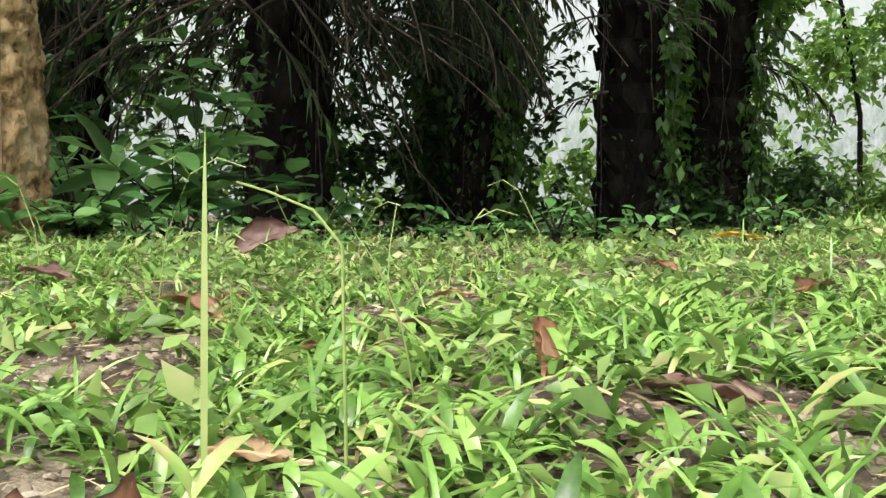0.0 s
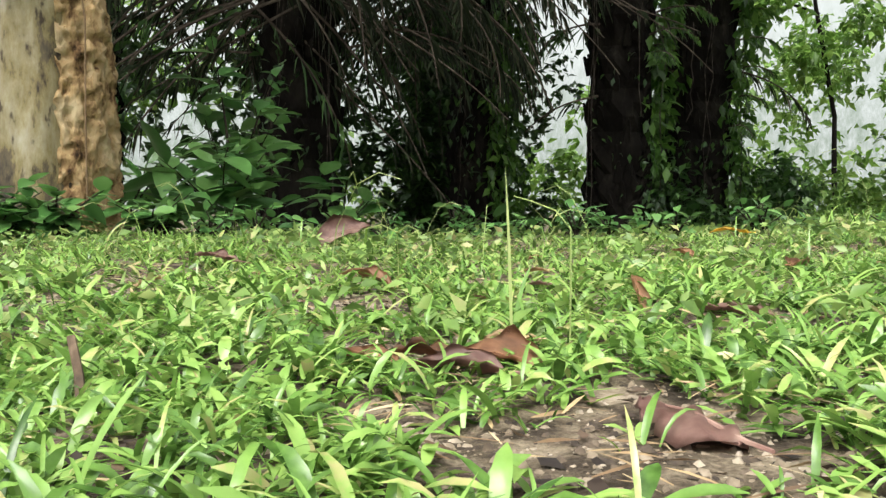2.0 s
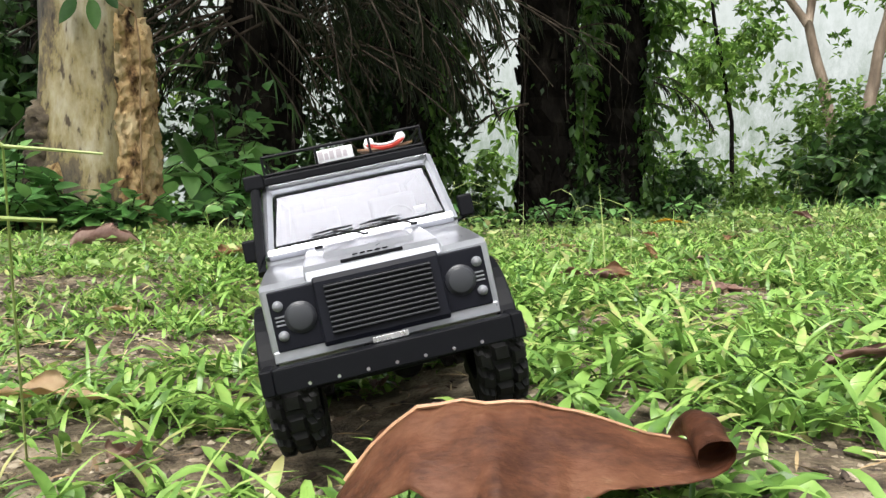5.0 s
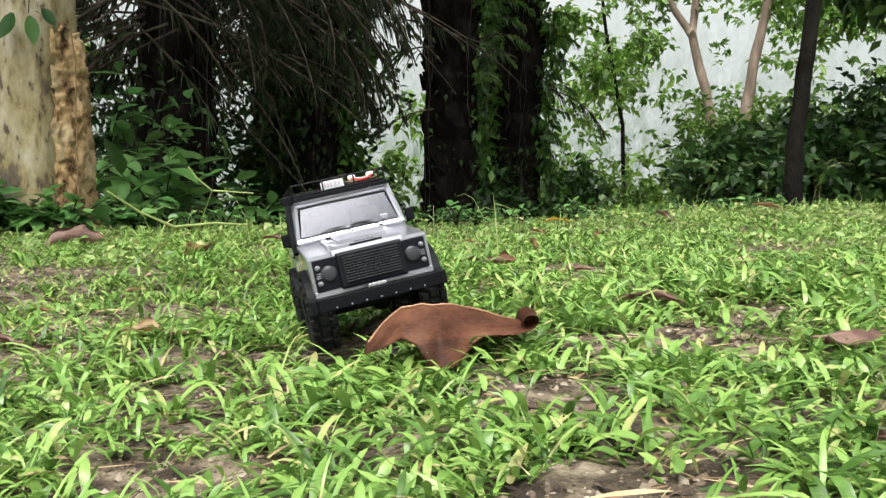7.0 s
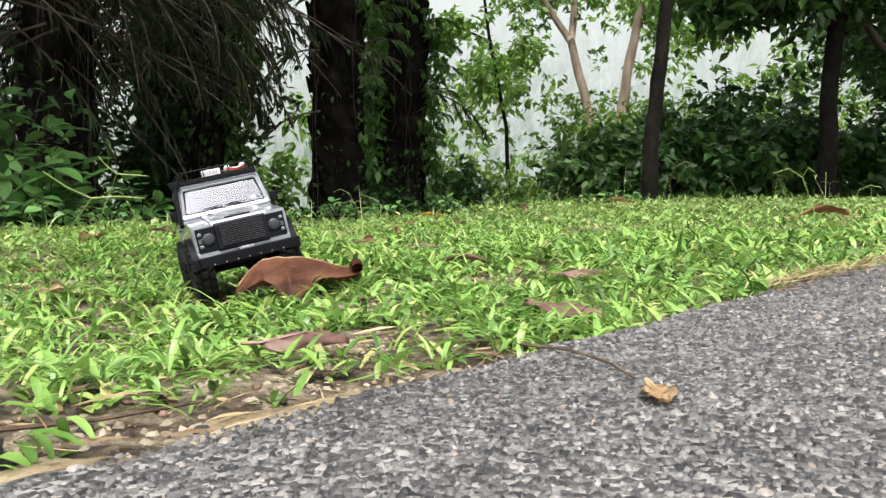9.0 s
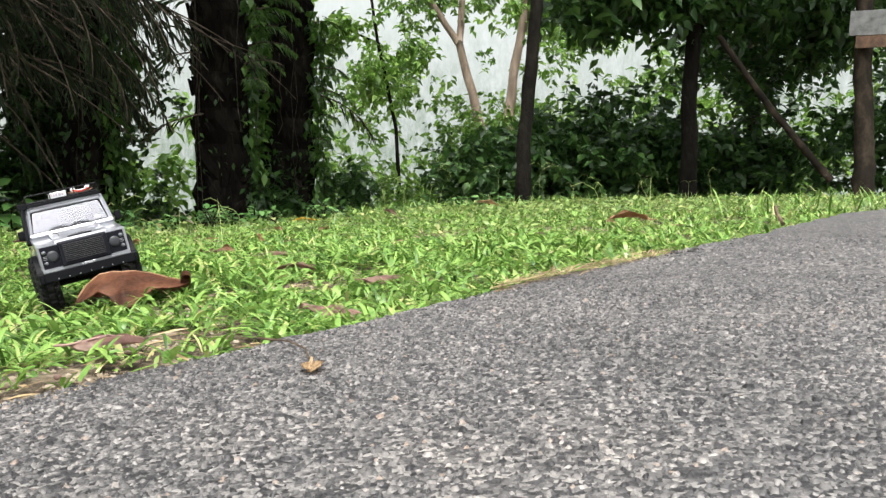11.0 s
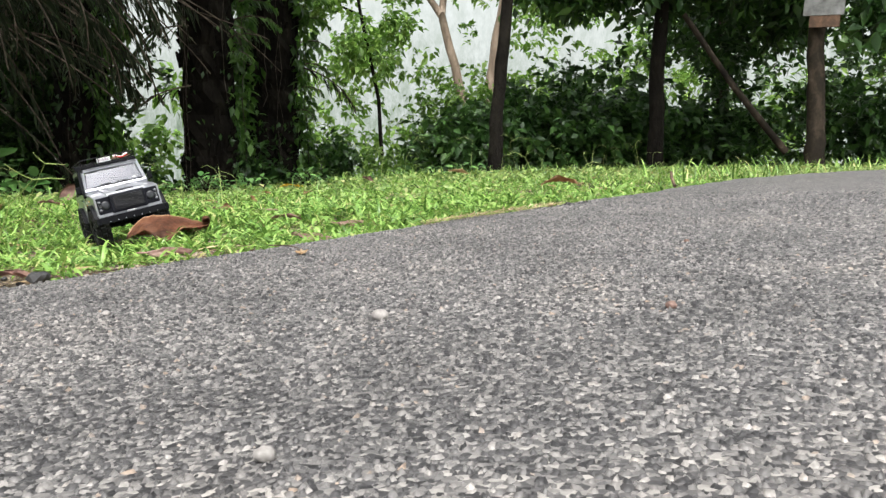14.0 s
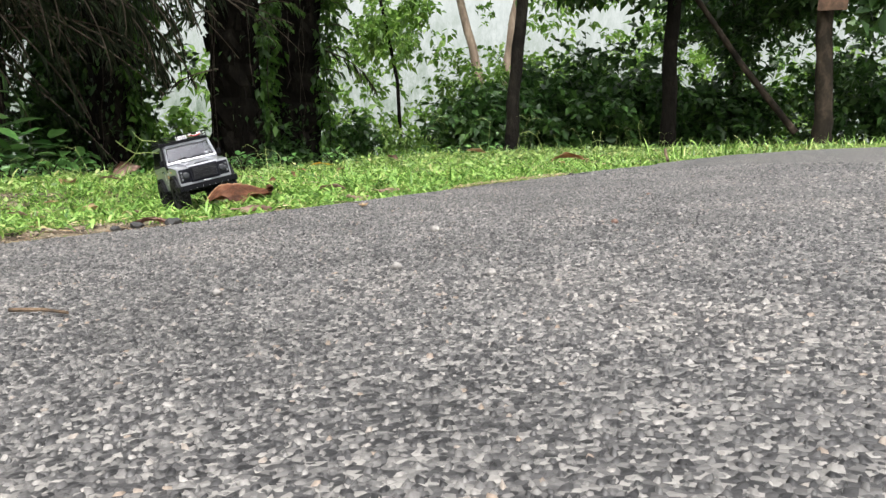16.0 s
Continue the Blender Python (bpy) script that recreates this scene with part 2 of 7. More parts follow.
l.new(fn.outputs["Fac"], fr.inputs["Fac"])
mm = n.new("ShaderNodeMix")
mm.data_type, mm.blend_type = "RGBA", "MULTIPLY"
mm.inputs["Factor"].default_value = 1
l.new(r.outputs["Color"], mm.inputs["A"])
l.new(fr.outputs["Color"], mm.inputs["B"])
# damp and dusty stretches
wet = n.new("ShaderNodeTexNoise")
wet.inputs["Scale"].default_value, wet.inputs["Detail"].default_value, wet.inputs["Distortion"].default_value = 5.0, 5, 0.4
l.new(tc.outputs["Object"], wet.inputs["Vector"])
wr = ramp(n, [(0.32, (0.7, 0.7, 0.69)), (0.5, (0.93, 0.93, 0.92)), (0.68, (1.12, 1.1, 1.06))])
l.new(wet.outputs["Fac"], wr.inputs["Fac"])
mw = n.new("ShaderNodeMix")
mw.data_type, mw.blend_type = "RGBA", "MULTIPLY"
mw.inputs["Factor"].default_value = 1
l.new(mm.outputs["Result"], mw.inputs["A"])
l.new(wr.outputs["Color"], mw.inputs["B"])
l.new(mw.outputs["Result"], b.inputs["Base Color"])
b.inputs["Roughness"].default_value = 0.42
AGGREGATE = m


def build_road():
    xs = spread_axis(-1.2, 3.0, 0.012, 60)
    vs = np.concatenate([[0.0, 0.006, 0.02, 0.05], np.arange(0.1, 2.4, 0.06), np.arange(2.4, 4.2, 0.3)])
    jag = 0.012 * wave(xs, 0 * xs, 11, 28) + 0.007 * wave(xs, 0 * xs, 12, 90)
    X = np.repeat(xs[None], len(vs) + 1, 0)
    V = np.concatenate([[0.0], vs])
    Y = edge_y(X) + jag[None] * np.exp(-V / 0.1)[:, None] - V[:, None]
    Z = road_top(X, Y)
    Z[1] -= 0.004
    Y[0] += 0.012
    Z[0] -= 0.06
    nx = len(xs)
    i = (np.arange(len(V) - 1)[:, None] * nx + np.arange(nx - 1)[None]).ravel()
    me = from_arrays("road", np.c_[X.ravel(), Y.ravel(), Z.ravel()], np.c_[i, i + nx, i + nx + 1, i + 1], ASPHALT, True)
    return tagged(new("road", me), "worn grey asphalt road with a broken raised edge", "road", kind="structure")


road = build_road()

OCTA = np.array([(1, 0, 0), (0, 1, 0), (-1, 0, 0), (0, -1, 0), (0.45, 0.2, 0.85), (-0.45, -0.2, 0.85)], dtype=float)
OCTA_F = np.array([(0, 1, 4), (1, 2, 5), (1, 5, 4), (2, 3, 5), (3, 0, 4), (3, 4, 5)])


def stones(name, P, size, material, rng, flat=0.6):
    """Many small angular stones, lying at P."""
    k = len(P)
    V = OCTA[None] * rng.uniform(0.7, 1.25, (k, len(OCTA), 1))
    a = rng.uniform(0, 6.283, k)
    sx, sy, sz = size * rng.uniform(0.8, 1.3, k), size * rng.uniform(0.6, 1.0, k), size * flat * rng.uniform(0.6, 1.3, k)
    x, y = V[:, :, 0] * sx[:, None], V[:, :, 1] * sy[:, None]
    W = np.stack([x * np.cos(a)[:, None] - y * np.sin(a)[:, None], x * np.sin(a)[:, None] + y * np.cos(a)[:, None], V[:, :, 2] * sz[:, None]], -1) + P[:, None]
    F = OCTA_F[None] + (np.arange(k) * len(OCTA))[:, None, None]
    return from_arrays(name, W.reshape(-1, 3), F.reshape(-1, 3), material)


def build_aggregate():
    rng = np.random.RandomState(4)
    step = 0.0035
    X, Y = np.meshgrid(np.arange(-0.95, 1.1, step), np.arange(-2.12, -0.15, step))
    x, y = (X + rng.uniform(-0.5, 0.5, X.shape) * step).ravel(), (Y + rng.uniform(-0.5, 0.5, Y.shape) * step).ravel()
    ok = edge_y(x) - y > 0.003
    x, y = x[ok], y[ok]
    # stones lie densest round these points, chosen where the camera comes near
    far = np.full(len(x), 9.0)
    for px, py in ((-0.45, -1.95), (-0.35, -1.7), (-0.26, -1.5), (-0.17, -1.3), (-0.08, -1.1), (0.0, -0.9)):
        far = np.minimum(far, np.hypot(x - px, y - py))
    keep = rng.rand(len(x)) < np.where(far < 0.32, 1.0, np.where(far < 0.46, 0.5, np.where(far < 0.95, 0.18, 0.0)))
    x, y, far = x[keep], y[keep], far[keep]
    size = rng.uniform(0.0012, 0.0023, len(x)) * (1 + 0.35 * (far > 0.5))
    big = rng.rand(len(x)) < 0.03
    size[big] *= 1.35
    me = stones("road_stones", np.c_[x, y, road_top(x, y) - 0.0003], size * 1.08, AGGREGATE, rng, 0.8)
    tagged(new("road_stones", me), "grey and pale stone chips set in the asphalt", "stones", kind="stuff")


build_aggregate()


# ---- grass ----
def blades(name, P, az, length, width, t0, t1, material, rows=5, wide=3, twist=None):
    """Grass blades as folded strips: base P, azimuth, length, width, lean at foot and tip (radians from upright)."""
    k = len(P)
    s = np.linspace(0, 1, rows)
    th = t0[:, None] + (t1 - t0)[:, None] * s[None] ** 1.3
    ds = length[:, None] / (rows - 1)
    mid = 0.5 * (th[:, 1:] + th[:, :-1])
    r = np.concatenate([np.zeros((k, 1)), np.cumsum(np.sin(mid) * ds, 1)], 1)
    h = np.concatenate([np.zeros((k, 1)), np.cumsum(np.cos(mid) * ds, 1)], 1)
    prof = np.interp(s, [0, 0.2, 0.5, 0.8, 1], [0.55, 0.9, 1.0, 0.68, 0.06])
    w = width[:, None] * prof[None] * 0.5
    ca, sa = np.cos(az)[:, None], np.sin(az)[:, None]
    tw = (np.zeros(k) if twist is None else twist)[:, None] * s[None]
    cols = (-1, 0, 1) if wide == 3 else (-1, 1)
    out = []
    for c in cols:
        side = c * w * np.cos(tw)
        lift = c * w * np.sin(tw) + (abs(c) * w * 0.35 if wide == 3 else 0)
        out.append(np.stack([r * ca - side * sa, r * sa + side * ca, h + lift], -1) + P[:, None])
    V = np.stack(out, 2).reshape(k, rows * wide, 3)
    f = []
    for i in range(rows - 1):
        for j in range(wide - 1):
            a = i * wide + j
            f.append((a, a + 1, a + wide + 1, a + wide))
    F = np.array(f)[None] + (np.arange(k) * rows * wide)[:, None, None]
    return from_arrays(name, V.reshape(-1, 3), F.reshape(-1, 4), material, True)


# the camera's route over the lawn; grass and weeds thicken or thin by it
CAMERA_ROUTE = np.array([(0.16, 0.39), (0.1, 0.22), (0.03, 0.05), (-0.1, -0.13), (-0.2, -0.35), (-0.27, -0.58), (-0.31, -0.83), (-0.35, -1.05), (-0.32, -1.25), (-0.27, -1.45), (-0.33, -1.75), (-0.51, -2.13)])


def near_camera_route(x, y):
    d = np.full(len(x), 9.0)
    for px, py in CAMERA_ROUTE:
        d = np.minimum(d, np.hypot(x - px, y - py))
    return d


def bare(x, y):
    """How bare the ground is, 0 to 1: trodden patches and the strip along the asphalt."""
    fray = 0.35 * wave(x, y, 25, 30.0)
    v = 0.8 * sstep(0.3, 0.75, wave(x, y, 21, 5.0) * 0.6 + wave(x, y, 22, 14.0) * 0.5)
    v = np.maximum(v, 0.8 * sstep(0.45, 0.85, wave(x, y, 24, 9.0)))
    v = v * (1 - 0.9 * np.exp(-(((x - 0.34) / 0.25) ** 4 + ((y - 1.05) / 0.3) ** 4)))
    for px, py, ax, ay, most in ((0.07, 0.45, 0.13, 0.11, 1.0), (-0.06, 0.19, 0.1, 0.08, 0.95), (-0.2, 0.93, 0.17, 0.11, 0.9), (-0.03, 0.68, 0.09, 0.07, 0.9), (0.36, 0.16, 0.16, 0.06, 0.85),
                                 (-0.55, 1.25, 0.28, 0.16, 0.8), (0.7, 0.1, 0.2, 0.07, 0.7), (-0.2, -0.62, 0.1, 0.06, 0.9), (-0.44, -0.25, 0.09, 0.06, 0.85), (-0.19, -0.38, 0.07, 0.05, 0.95), (0.75, 0.75, 0.15, 0.08, 0.7),
                                 (0.45, 0.38, 0.15, 0.07, 0.8), (0.62, 0.6, 0.2, 0.07, 0.8), (0.3, 0.78, 0.12, 0.07, 0.8), (0.95, 0.36, 0.22, 0.09, 0.75), (1.3, 0.85, 0.3, 0.1, 0.75), (0.2, -0.12, 0.1, 0.05, 0.8), (1.0, 1.3, 0.3, 0.1, 0.7), (-0.45, -0.12, 0.07, 0.07, 0.85), (-0.26, -0.7, 0.08, 0.05, 0.95)):
        v = np.maximum(v, most * sstep(1.35, 0.6, np.hypot((x - px) / ax, (y - py) / ay) + fray))
    strip = 1.02 * np.exp(-((y - edge_y(x)) / (0.1 + 0.08 * sstep(-0.2, -0.36, x))) ** 6) * sstep(-0.02, -0.22, x + 0.12 * wave(x, y, 23, 9))
    return np.clip(np.maximum(v, strip), 0, 1)


def build_grass():
    rng = np.random.RandomState(8)
    # tufts of broad blades, densest along the camera's route
    k = 80000
    x, y = rng.uniform(-1.7, 1.8, k), rng.uniform(-1.2, 2.4, k)
    d = near_camera_route(x, y)
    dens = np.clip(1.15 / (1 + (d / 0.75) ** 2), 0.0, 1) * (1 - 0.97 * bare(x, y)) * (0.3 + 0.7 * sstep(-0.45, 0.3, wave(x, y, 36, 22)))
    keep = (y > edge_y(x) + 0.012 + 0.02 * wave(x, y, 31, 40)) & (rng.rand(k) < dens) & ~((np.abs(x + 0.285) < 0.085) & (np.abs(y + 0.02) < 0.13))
    tx, ty = x[keep], y[keep]
    per = rng.randint(5, 8, len(tx))
    i = np.repeat(np.arange(len(tx)), per)
    nb = len(i)
    bx, by = tx[i] + rng.normal(0, 0.007, nb), ty[i] + rng.normal(0, 0.007, nb)
    az = rng.uniform(0, 6.283, nb)
    size = rng.uniform(0.75, 1.3, len(tx))[i] * (1 + 0.25 * wave(bx, by, 33, 3.0)) * (1 - 0.18 * sstep(0.0, -0.5, by))
    size = size * (1 + 0.5 * np.exp(-((bx + 0.36) / 0.1) ** 2 - ((by + 0.31) / 0.07) ** 2))
    ln = rng.uniform(0.013, 0.036, nb) * size * np.where(rng.rand(nb) < 0.05, 1.4, 1.0)
    wd = rng.uniform(0.004, 0.0078, nb) * np.clip(size, 0.7, 1.2)
    thin = rng.rand(nb) < 0.3
    wd, ln = np.where(thin, wd * 0.42, wd), np.where(thin, ln * 1.3, ln)
    t0, t1 = rng.uniform(0.25, 1.4, nb), rng.uniform(1.2, 2.2, nb)
    P = np.c_[bx, by, ground_z(bx, by) + rng.uniform(-0.004, 0.008, nb)]
    tw, close = rng.normal(0, 0.5, nb), near_camera_route(bx, by) < 0.55
    for sel, rows, wide in ((close, 5, 3), (~close, 4, 2)):
        me = blades("grass", P[sel], az[sel], ln[sel], wd[sel], t0[sel], t1[sel], GRASS, rows, wide, tw[sel])
        tagged(new("grass", me), "short broad-bladed bright green carpet grass", "grass", kind="stuff")
    print("near blades", nb)
    # the lawn further off
    k = 46000
    x, y = rng.uniform(-3.4, 8.5, k), rng.uniform(-0.6, 6.5, k)
    d = near_camera_route(x, y)
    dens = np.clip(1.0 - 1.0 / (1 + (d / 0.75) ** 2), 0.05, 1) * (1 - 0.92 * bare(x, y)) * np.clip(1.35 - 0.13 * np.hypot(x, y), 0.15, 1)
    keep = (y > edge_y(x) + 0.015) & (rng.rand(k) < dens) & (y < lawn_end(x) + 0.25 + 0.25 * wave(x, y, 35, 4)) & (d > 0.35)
    tx, ty = x[keep], y[keep]
    i = np.repeat(np.arange(len(tx)), 4)
    nb = len(i)
    bx, by = tx[i] + rng.normal(0, 0.015, nb), ty[i] + rng.normal(0, 0.015, nb)
    ln = rng.uniform(0.016, 0.045, nb) * (1 + 0.3 * wave(bx, by, 34, 2.0))
    wd = rng.uniform(0.005, 0.009, nb)
    P = np.c_[bx, by, ground_z(bx, by) - 0.002]
    me = blades("lawn", P, rng.uniform(0, 6.283, nb), ln, wd, rng.uniform(0.3, 1.2, nb), rng.uniform(1.1, 1.9, nb), GRASS_FAR, 4, 2, rng.normal(0, 0.6, nb))
    tagged(new("lawn", me), "low green lawn of broad grass and weeds", "grass", kind="stuff")
    # small round-leaved weeds among the grass
    k = 26000
    x, y = rng.uniform(-2.6, 4.5, k), rng.uniform(0.5, 4.2, k)
    keep = (y > edge_y(x) + 0.15) & (y < lawn_end(x) + 0.2) & (near_camera_route(x, y) > 0.3) & (rng.rand(k) < sstep(-0.3, 0.5, wave(x, y, 38, 6)))
    x, y = x[keep], y[keep]
    P = np.c_[x, y, ground_z(x, y) + rng.uniform(0.006, 0.034, len(x))]
    me = leaf_cloud("lawn_weeds", P, 0.017 + 0.005 * np.minimum(y, 3), GRASS_FAR, rng, 0.55, 0.1)
    tagged(new("lawn_weeds", me), "small round-leaved green weeds in the lawn", "weeds", kind="stuff")



# ---- leaf clouds, trunks ----
LEAF_V = np.array([(0, 0, 0), (-0.5, 0.42, 0.1), (0.5, 0.42, 0.1), (0, 0.45, 0), (0, 1, -0.08)], dtype=float)
LEAF_F = np.array([(0, 3, 1), (0, 2, 3), (1, 3, 4), (3, 2, 4)])


def leaf_cloud(name, P, size, material, rng, slim=0.5, droop=0.5):
    """Many leaves at P, each folded along its rib, hanging a little."""
    k = len(P)
    size = np.broadcast_to(size, (k,)) * rng.uniform(0.6, 1.4, k)
    a, e, t = rng.uniform(0, 6.283, k), rng.normal(-droop, 0.5, k), rng.normal(0, 0.7, k)
    fwd = np.stack([np.cos(a) * np.cos(e), np.sin(a) * np.cos(e), np.sin(e)], -1)
    side = np.stack([-np.sin(a), np.cos(a), 0 * a], -1)
    up = np.cross(fwd, side)
    side, up = side * np.cos(t)[:, None] + up * np.sin(t)[:, None], up * np.cos(t)[:, None] - side * np.sin(t)[:, None]
    V = (LEAF_V[None, :, 0, None] * side[:, None] * slim + LEAF_V[None, :, 1, None] * fwd[:, None] + LEAF_V[None, :, 2, None] * up[:, None]) * size[:, None, None] + P[:, None]
    F = LEAF_F[None] + (np.arange(k) * 5)[:, None, None]
    return from_arrays(name, V.reshape(-1, 3), F.reshape(-1, 3), material)


def tube(bm, pts, radii, sides=10, rough=0.0, rng=None, cap=True):
    """A tapered tube along pts added to bm."""
    pts = [Vector(p) for p in pts]
    rings = []
    for i, p in enumerate(pts):
        d = (pts[min(i + 1, len(pts) - 1)] - pts[max(i - 1, 0)]).normalized()
        s = d.cross(Vector((0, 0, 1)) if abs(d.z) < 0.9 else Vector((1, 0, 0))).normalized()
        u = s.cross(d)
        ring = []
        for k in range(sides):
            a = 6.28319 * k / sides
            r = radii[i] * (1 + (rng.uniform(-rough, rough) if rng is not None else 0))
            ring.append(bm.verts.new(p + s * (r * math.cos(a)) + u * (r * math.sin(a))))
        rings.append(ring)
    for a, b in zip(rings, rings[1:]):
        for k in range(sides):
            bm.faces.new((a[k], a[(k + 1) % sides], b[(k + 1) % sides], b[k]))
    if cap:
        bm.faces.new(rings[0])
        bm.faces.new(rings[-1][::-1])
    return rings


build_grass()


def gz(x, y):
    return float(ground_z(x, y))


def blob(rng, centre, radii, k, shell=0.45):
    """Points filling an uneven rounded mass, thicker towards its skin."""
    d = rng.normal(0, 1, (k, 3))
    d /= np.linalg.norm(d, axis=1)[:, None]
    r = rng.uniform(shell, 1, k) ** 0.7
    lump = 1 + 0.25 * np.sin(d[:, 0] * 5 + centre[0]) * np.sin(d[:, 1] * 4 + centre[1]) + 0.15 * np.sin(d[:, 2] * 9)
    return np.array(centre) + d * np.array(radii) * (r * lump)[:, None]


def twiggy(rng, centre, radii, twigs, per, reach=0.25):
    """Leaves strung along many short twigs inside a mass, which leaves gaps."""
    base = blob(rng, centre, radii, twigs, 0.15)
    way = rng.normal(0, 1, (twigs, 3))
    way[:, 2] -= 0.3
    way /= np.linalg.norm(way, axis=1)[:, None]
    t = rng.uniform(0, 1, (twigs, per))
    P = base[:, None] + way[:, None] * (t * reach)[:, :, None] + rng.normal(0, reach * 0.12, (twigs, per, 3))
    return P.reshape(-1, 3)


DEAD = surf("dead_frond", [(0.0, (0.02, 0.015, 0.011)), (0.45, (0.06, 0.047, 0.035)), (0.8, (0.15, 0.122, 0.095)), (1.0, (0.3, 0.25, 0.2))], 8.0, 0.85, 0.004, 40, fine=50, spec=0.2)
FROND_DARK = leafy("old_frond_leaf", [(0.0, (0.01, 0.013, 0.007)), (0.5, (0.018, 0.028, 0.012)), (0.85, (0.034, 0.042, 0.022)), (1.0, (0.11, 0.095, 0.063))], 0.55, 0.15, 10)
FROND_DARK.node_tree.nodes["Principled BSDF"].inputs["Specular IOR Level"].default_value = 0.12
FROND_GREEN = leafy("palm_leaf", [(0.0, (0.02, 0.05, 0.012)), (0.6, (0.04, 0.1, 0.02)), (1.0, (0.09, 0.18, 0.04))], 0.4, 0.25, 10)


def frond(rng, start, azim, length, lift, fall, leaf=0.3, pairs=46, green=False, leaflets=1.0):
    """A feather palm frond: an arching rib with two rows of narrow hanging leaflets. Returns the frond."""
    n = 16
    p = Vector(start)
    pts, th = [p.copy()], lift
    for i in range(n):
        d = Vector((math.cos(azim) * math.cos(th), math.sin(azim) * math.cos(th), math.sin(th)))
        p = p + d * (length / n)
        pts.append(p.copy())
        th -= fall / n * (0.5 + 1.1 * i / n)
        azim += rng.normal(0, 0.012)
    bm = bmesh.new()
    tube(bm, pts, [0.009 * (1 - 0.8 * i / n) + 0.002 for i in range(n + 1)], 5)
    rib = part("frond", bm, DEAD, None)
    arr = np.array([tuple(q) for q in pts])
    side = np.array((-math.sin(azim), math.cos(azim), 0.0))
    k = int(pairs * leaflets)
    t = np.repeat(rng.uniform(0.12, 1, k), 2)
    sgn = np.tile([1.0, -1.0], k)
    f = t * n
    i = np.clip(f.astype(int), 0, n - 1)
    base = arr[i] + (arr[i + 1] - arr[i]) * (f - i)[:, None]
    along = arr[i + 1] - arr[i]
    along /= np.linalg.norm(along, axis=1)[:, None]
    out = side[None] * sgn[:, None] * rng.uniform(0.5, 1.0, 2 * k)[:, None] + along * 0.6 + np.array((0, 0, -1.0))[None] * rng.uniform(0.1, 0.7 if green else 1.2, 2 * k)[:, None] + rng.normal(0, 0.15, (2 * k, 3))
    out /= np.linalg.norm(out, axis=1)[:, None]
    ln = leaf * np.sin(np.clip(t * 0.9 + 0.1, 0, 1) * 3.14159) ** 0.6 * rng.uniform(0.6, 1.15, 2 * k)
    wid = np.cross(out, along)
    wid /= np.linalg.norm(wid, axis=1)[:, None] + 1e-9
    w = 0.011 * rng.uniform(0.6, 1.3, 2 * k)
    mid = base + out * (ln * 0.55)[:, None]
    tip = base + out * ln[:, None] + np.array((0, 0, -1.0))[None] * (ln * rng.uniform(0.1, 0.45, 2 * k))[:, None]
    V = np.stack([base, mid + wid * w[:, None], mid - wid * w[:, None], tip], 1).reshape(-1, 3)
    F = (np.array([(0, 1, 2), (1, 3, 2)])[None] + (np.arange(2 * k) * 4)[:, None, None]).reshape(-1, 3)
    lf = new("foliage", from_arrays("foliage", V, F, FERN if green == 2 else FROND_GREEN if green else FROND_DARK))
    lf.parent = rib
    return rib


def palm_trunk(rng, x, y, r, h, lean=0.0, scars=170):
    bm = bmesh.new()
    z0 = gz(x, y) - 0.15
    n = 40
    pts = [(x + lean * i / n, y, z0 + h * i / n) for i in range(n + 1)]
    rad = [r * (1.15 if i < 2 else 1.0 + 0.08 * math.sin(i * 2.1)) for i in range(n + 1)]
    tube(bm, pts, rad, 20, 0.13, rng)
    for i in range(scars):
        t = rng.uniform(0.02, 0.98)
        a = rng.uniform(0, 6.283)
        p = Vector((x + lean * t + r * 0.9 * math.cos(a), y + r * 0.9 * math.sin(a), z0 + h * t))
        q = p + Vector((math.cos(a) * 0.07, math.sin(a) * 0.07, rng.uniform(0.06, 0.2)))
        tube(bm, [p, (p + q) / 2 + Vector((0, 0, 0.01)), q], [0.05, 0.035, 0.012], 5, 0.25, rng)
    return bm


ROOT = surf("climber_root", [(0.2, (0.015, 0.012, 0.009)), (0.6, (0.05, 0.042, 0.034)), (0.95, (0.15, 0.13, 0.105))], 20, 0.9, 0.004, 60, spec=0.15)


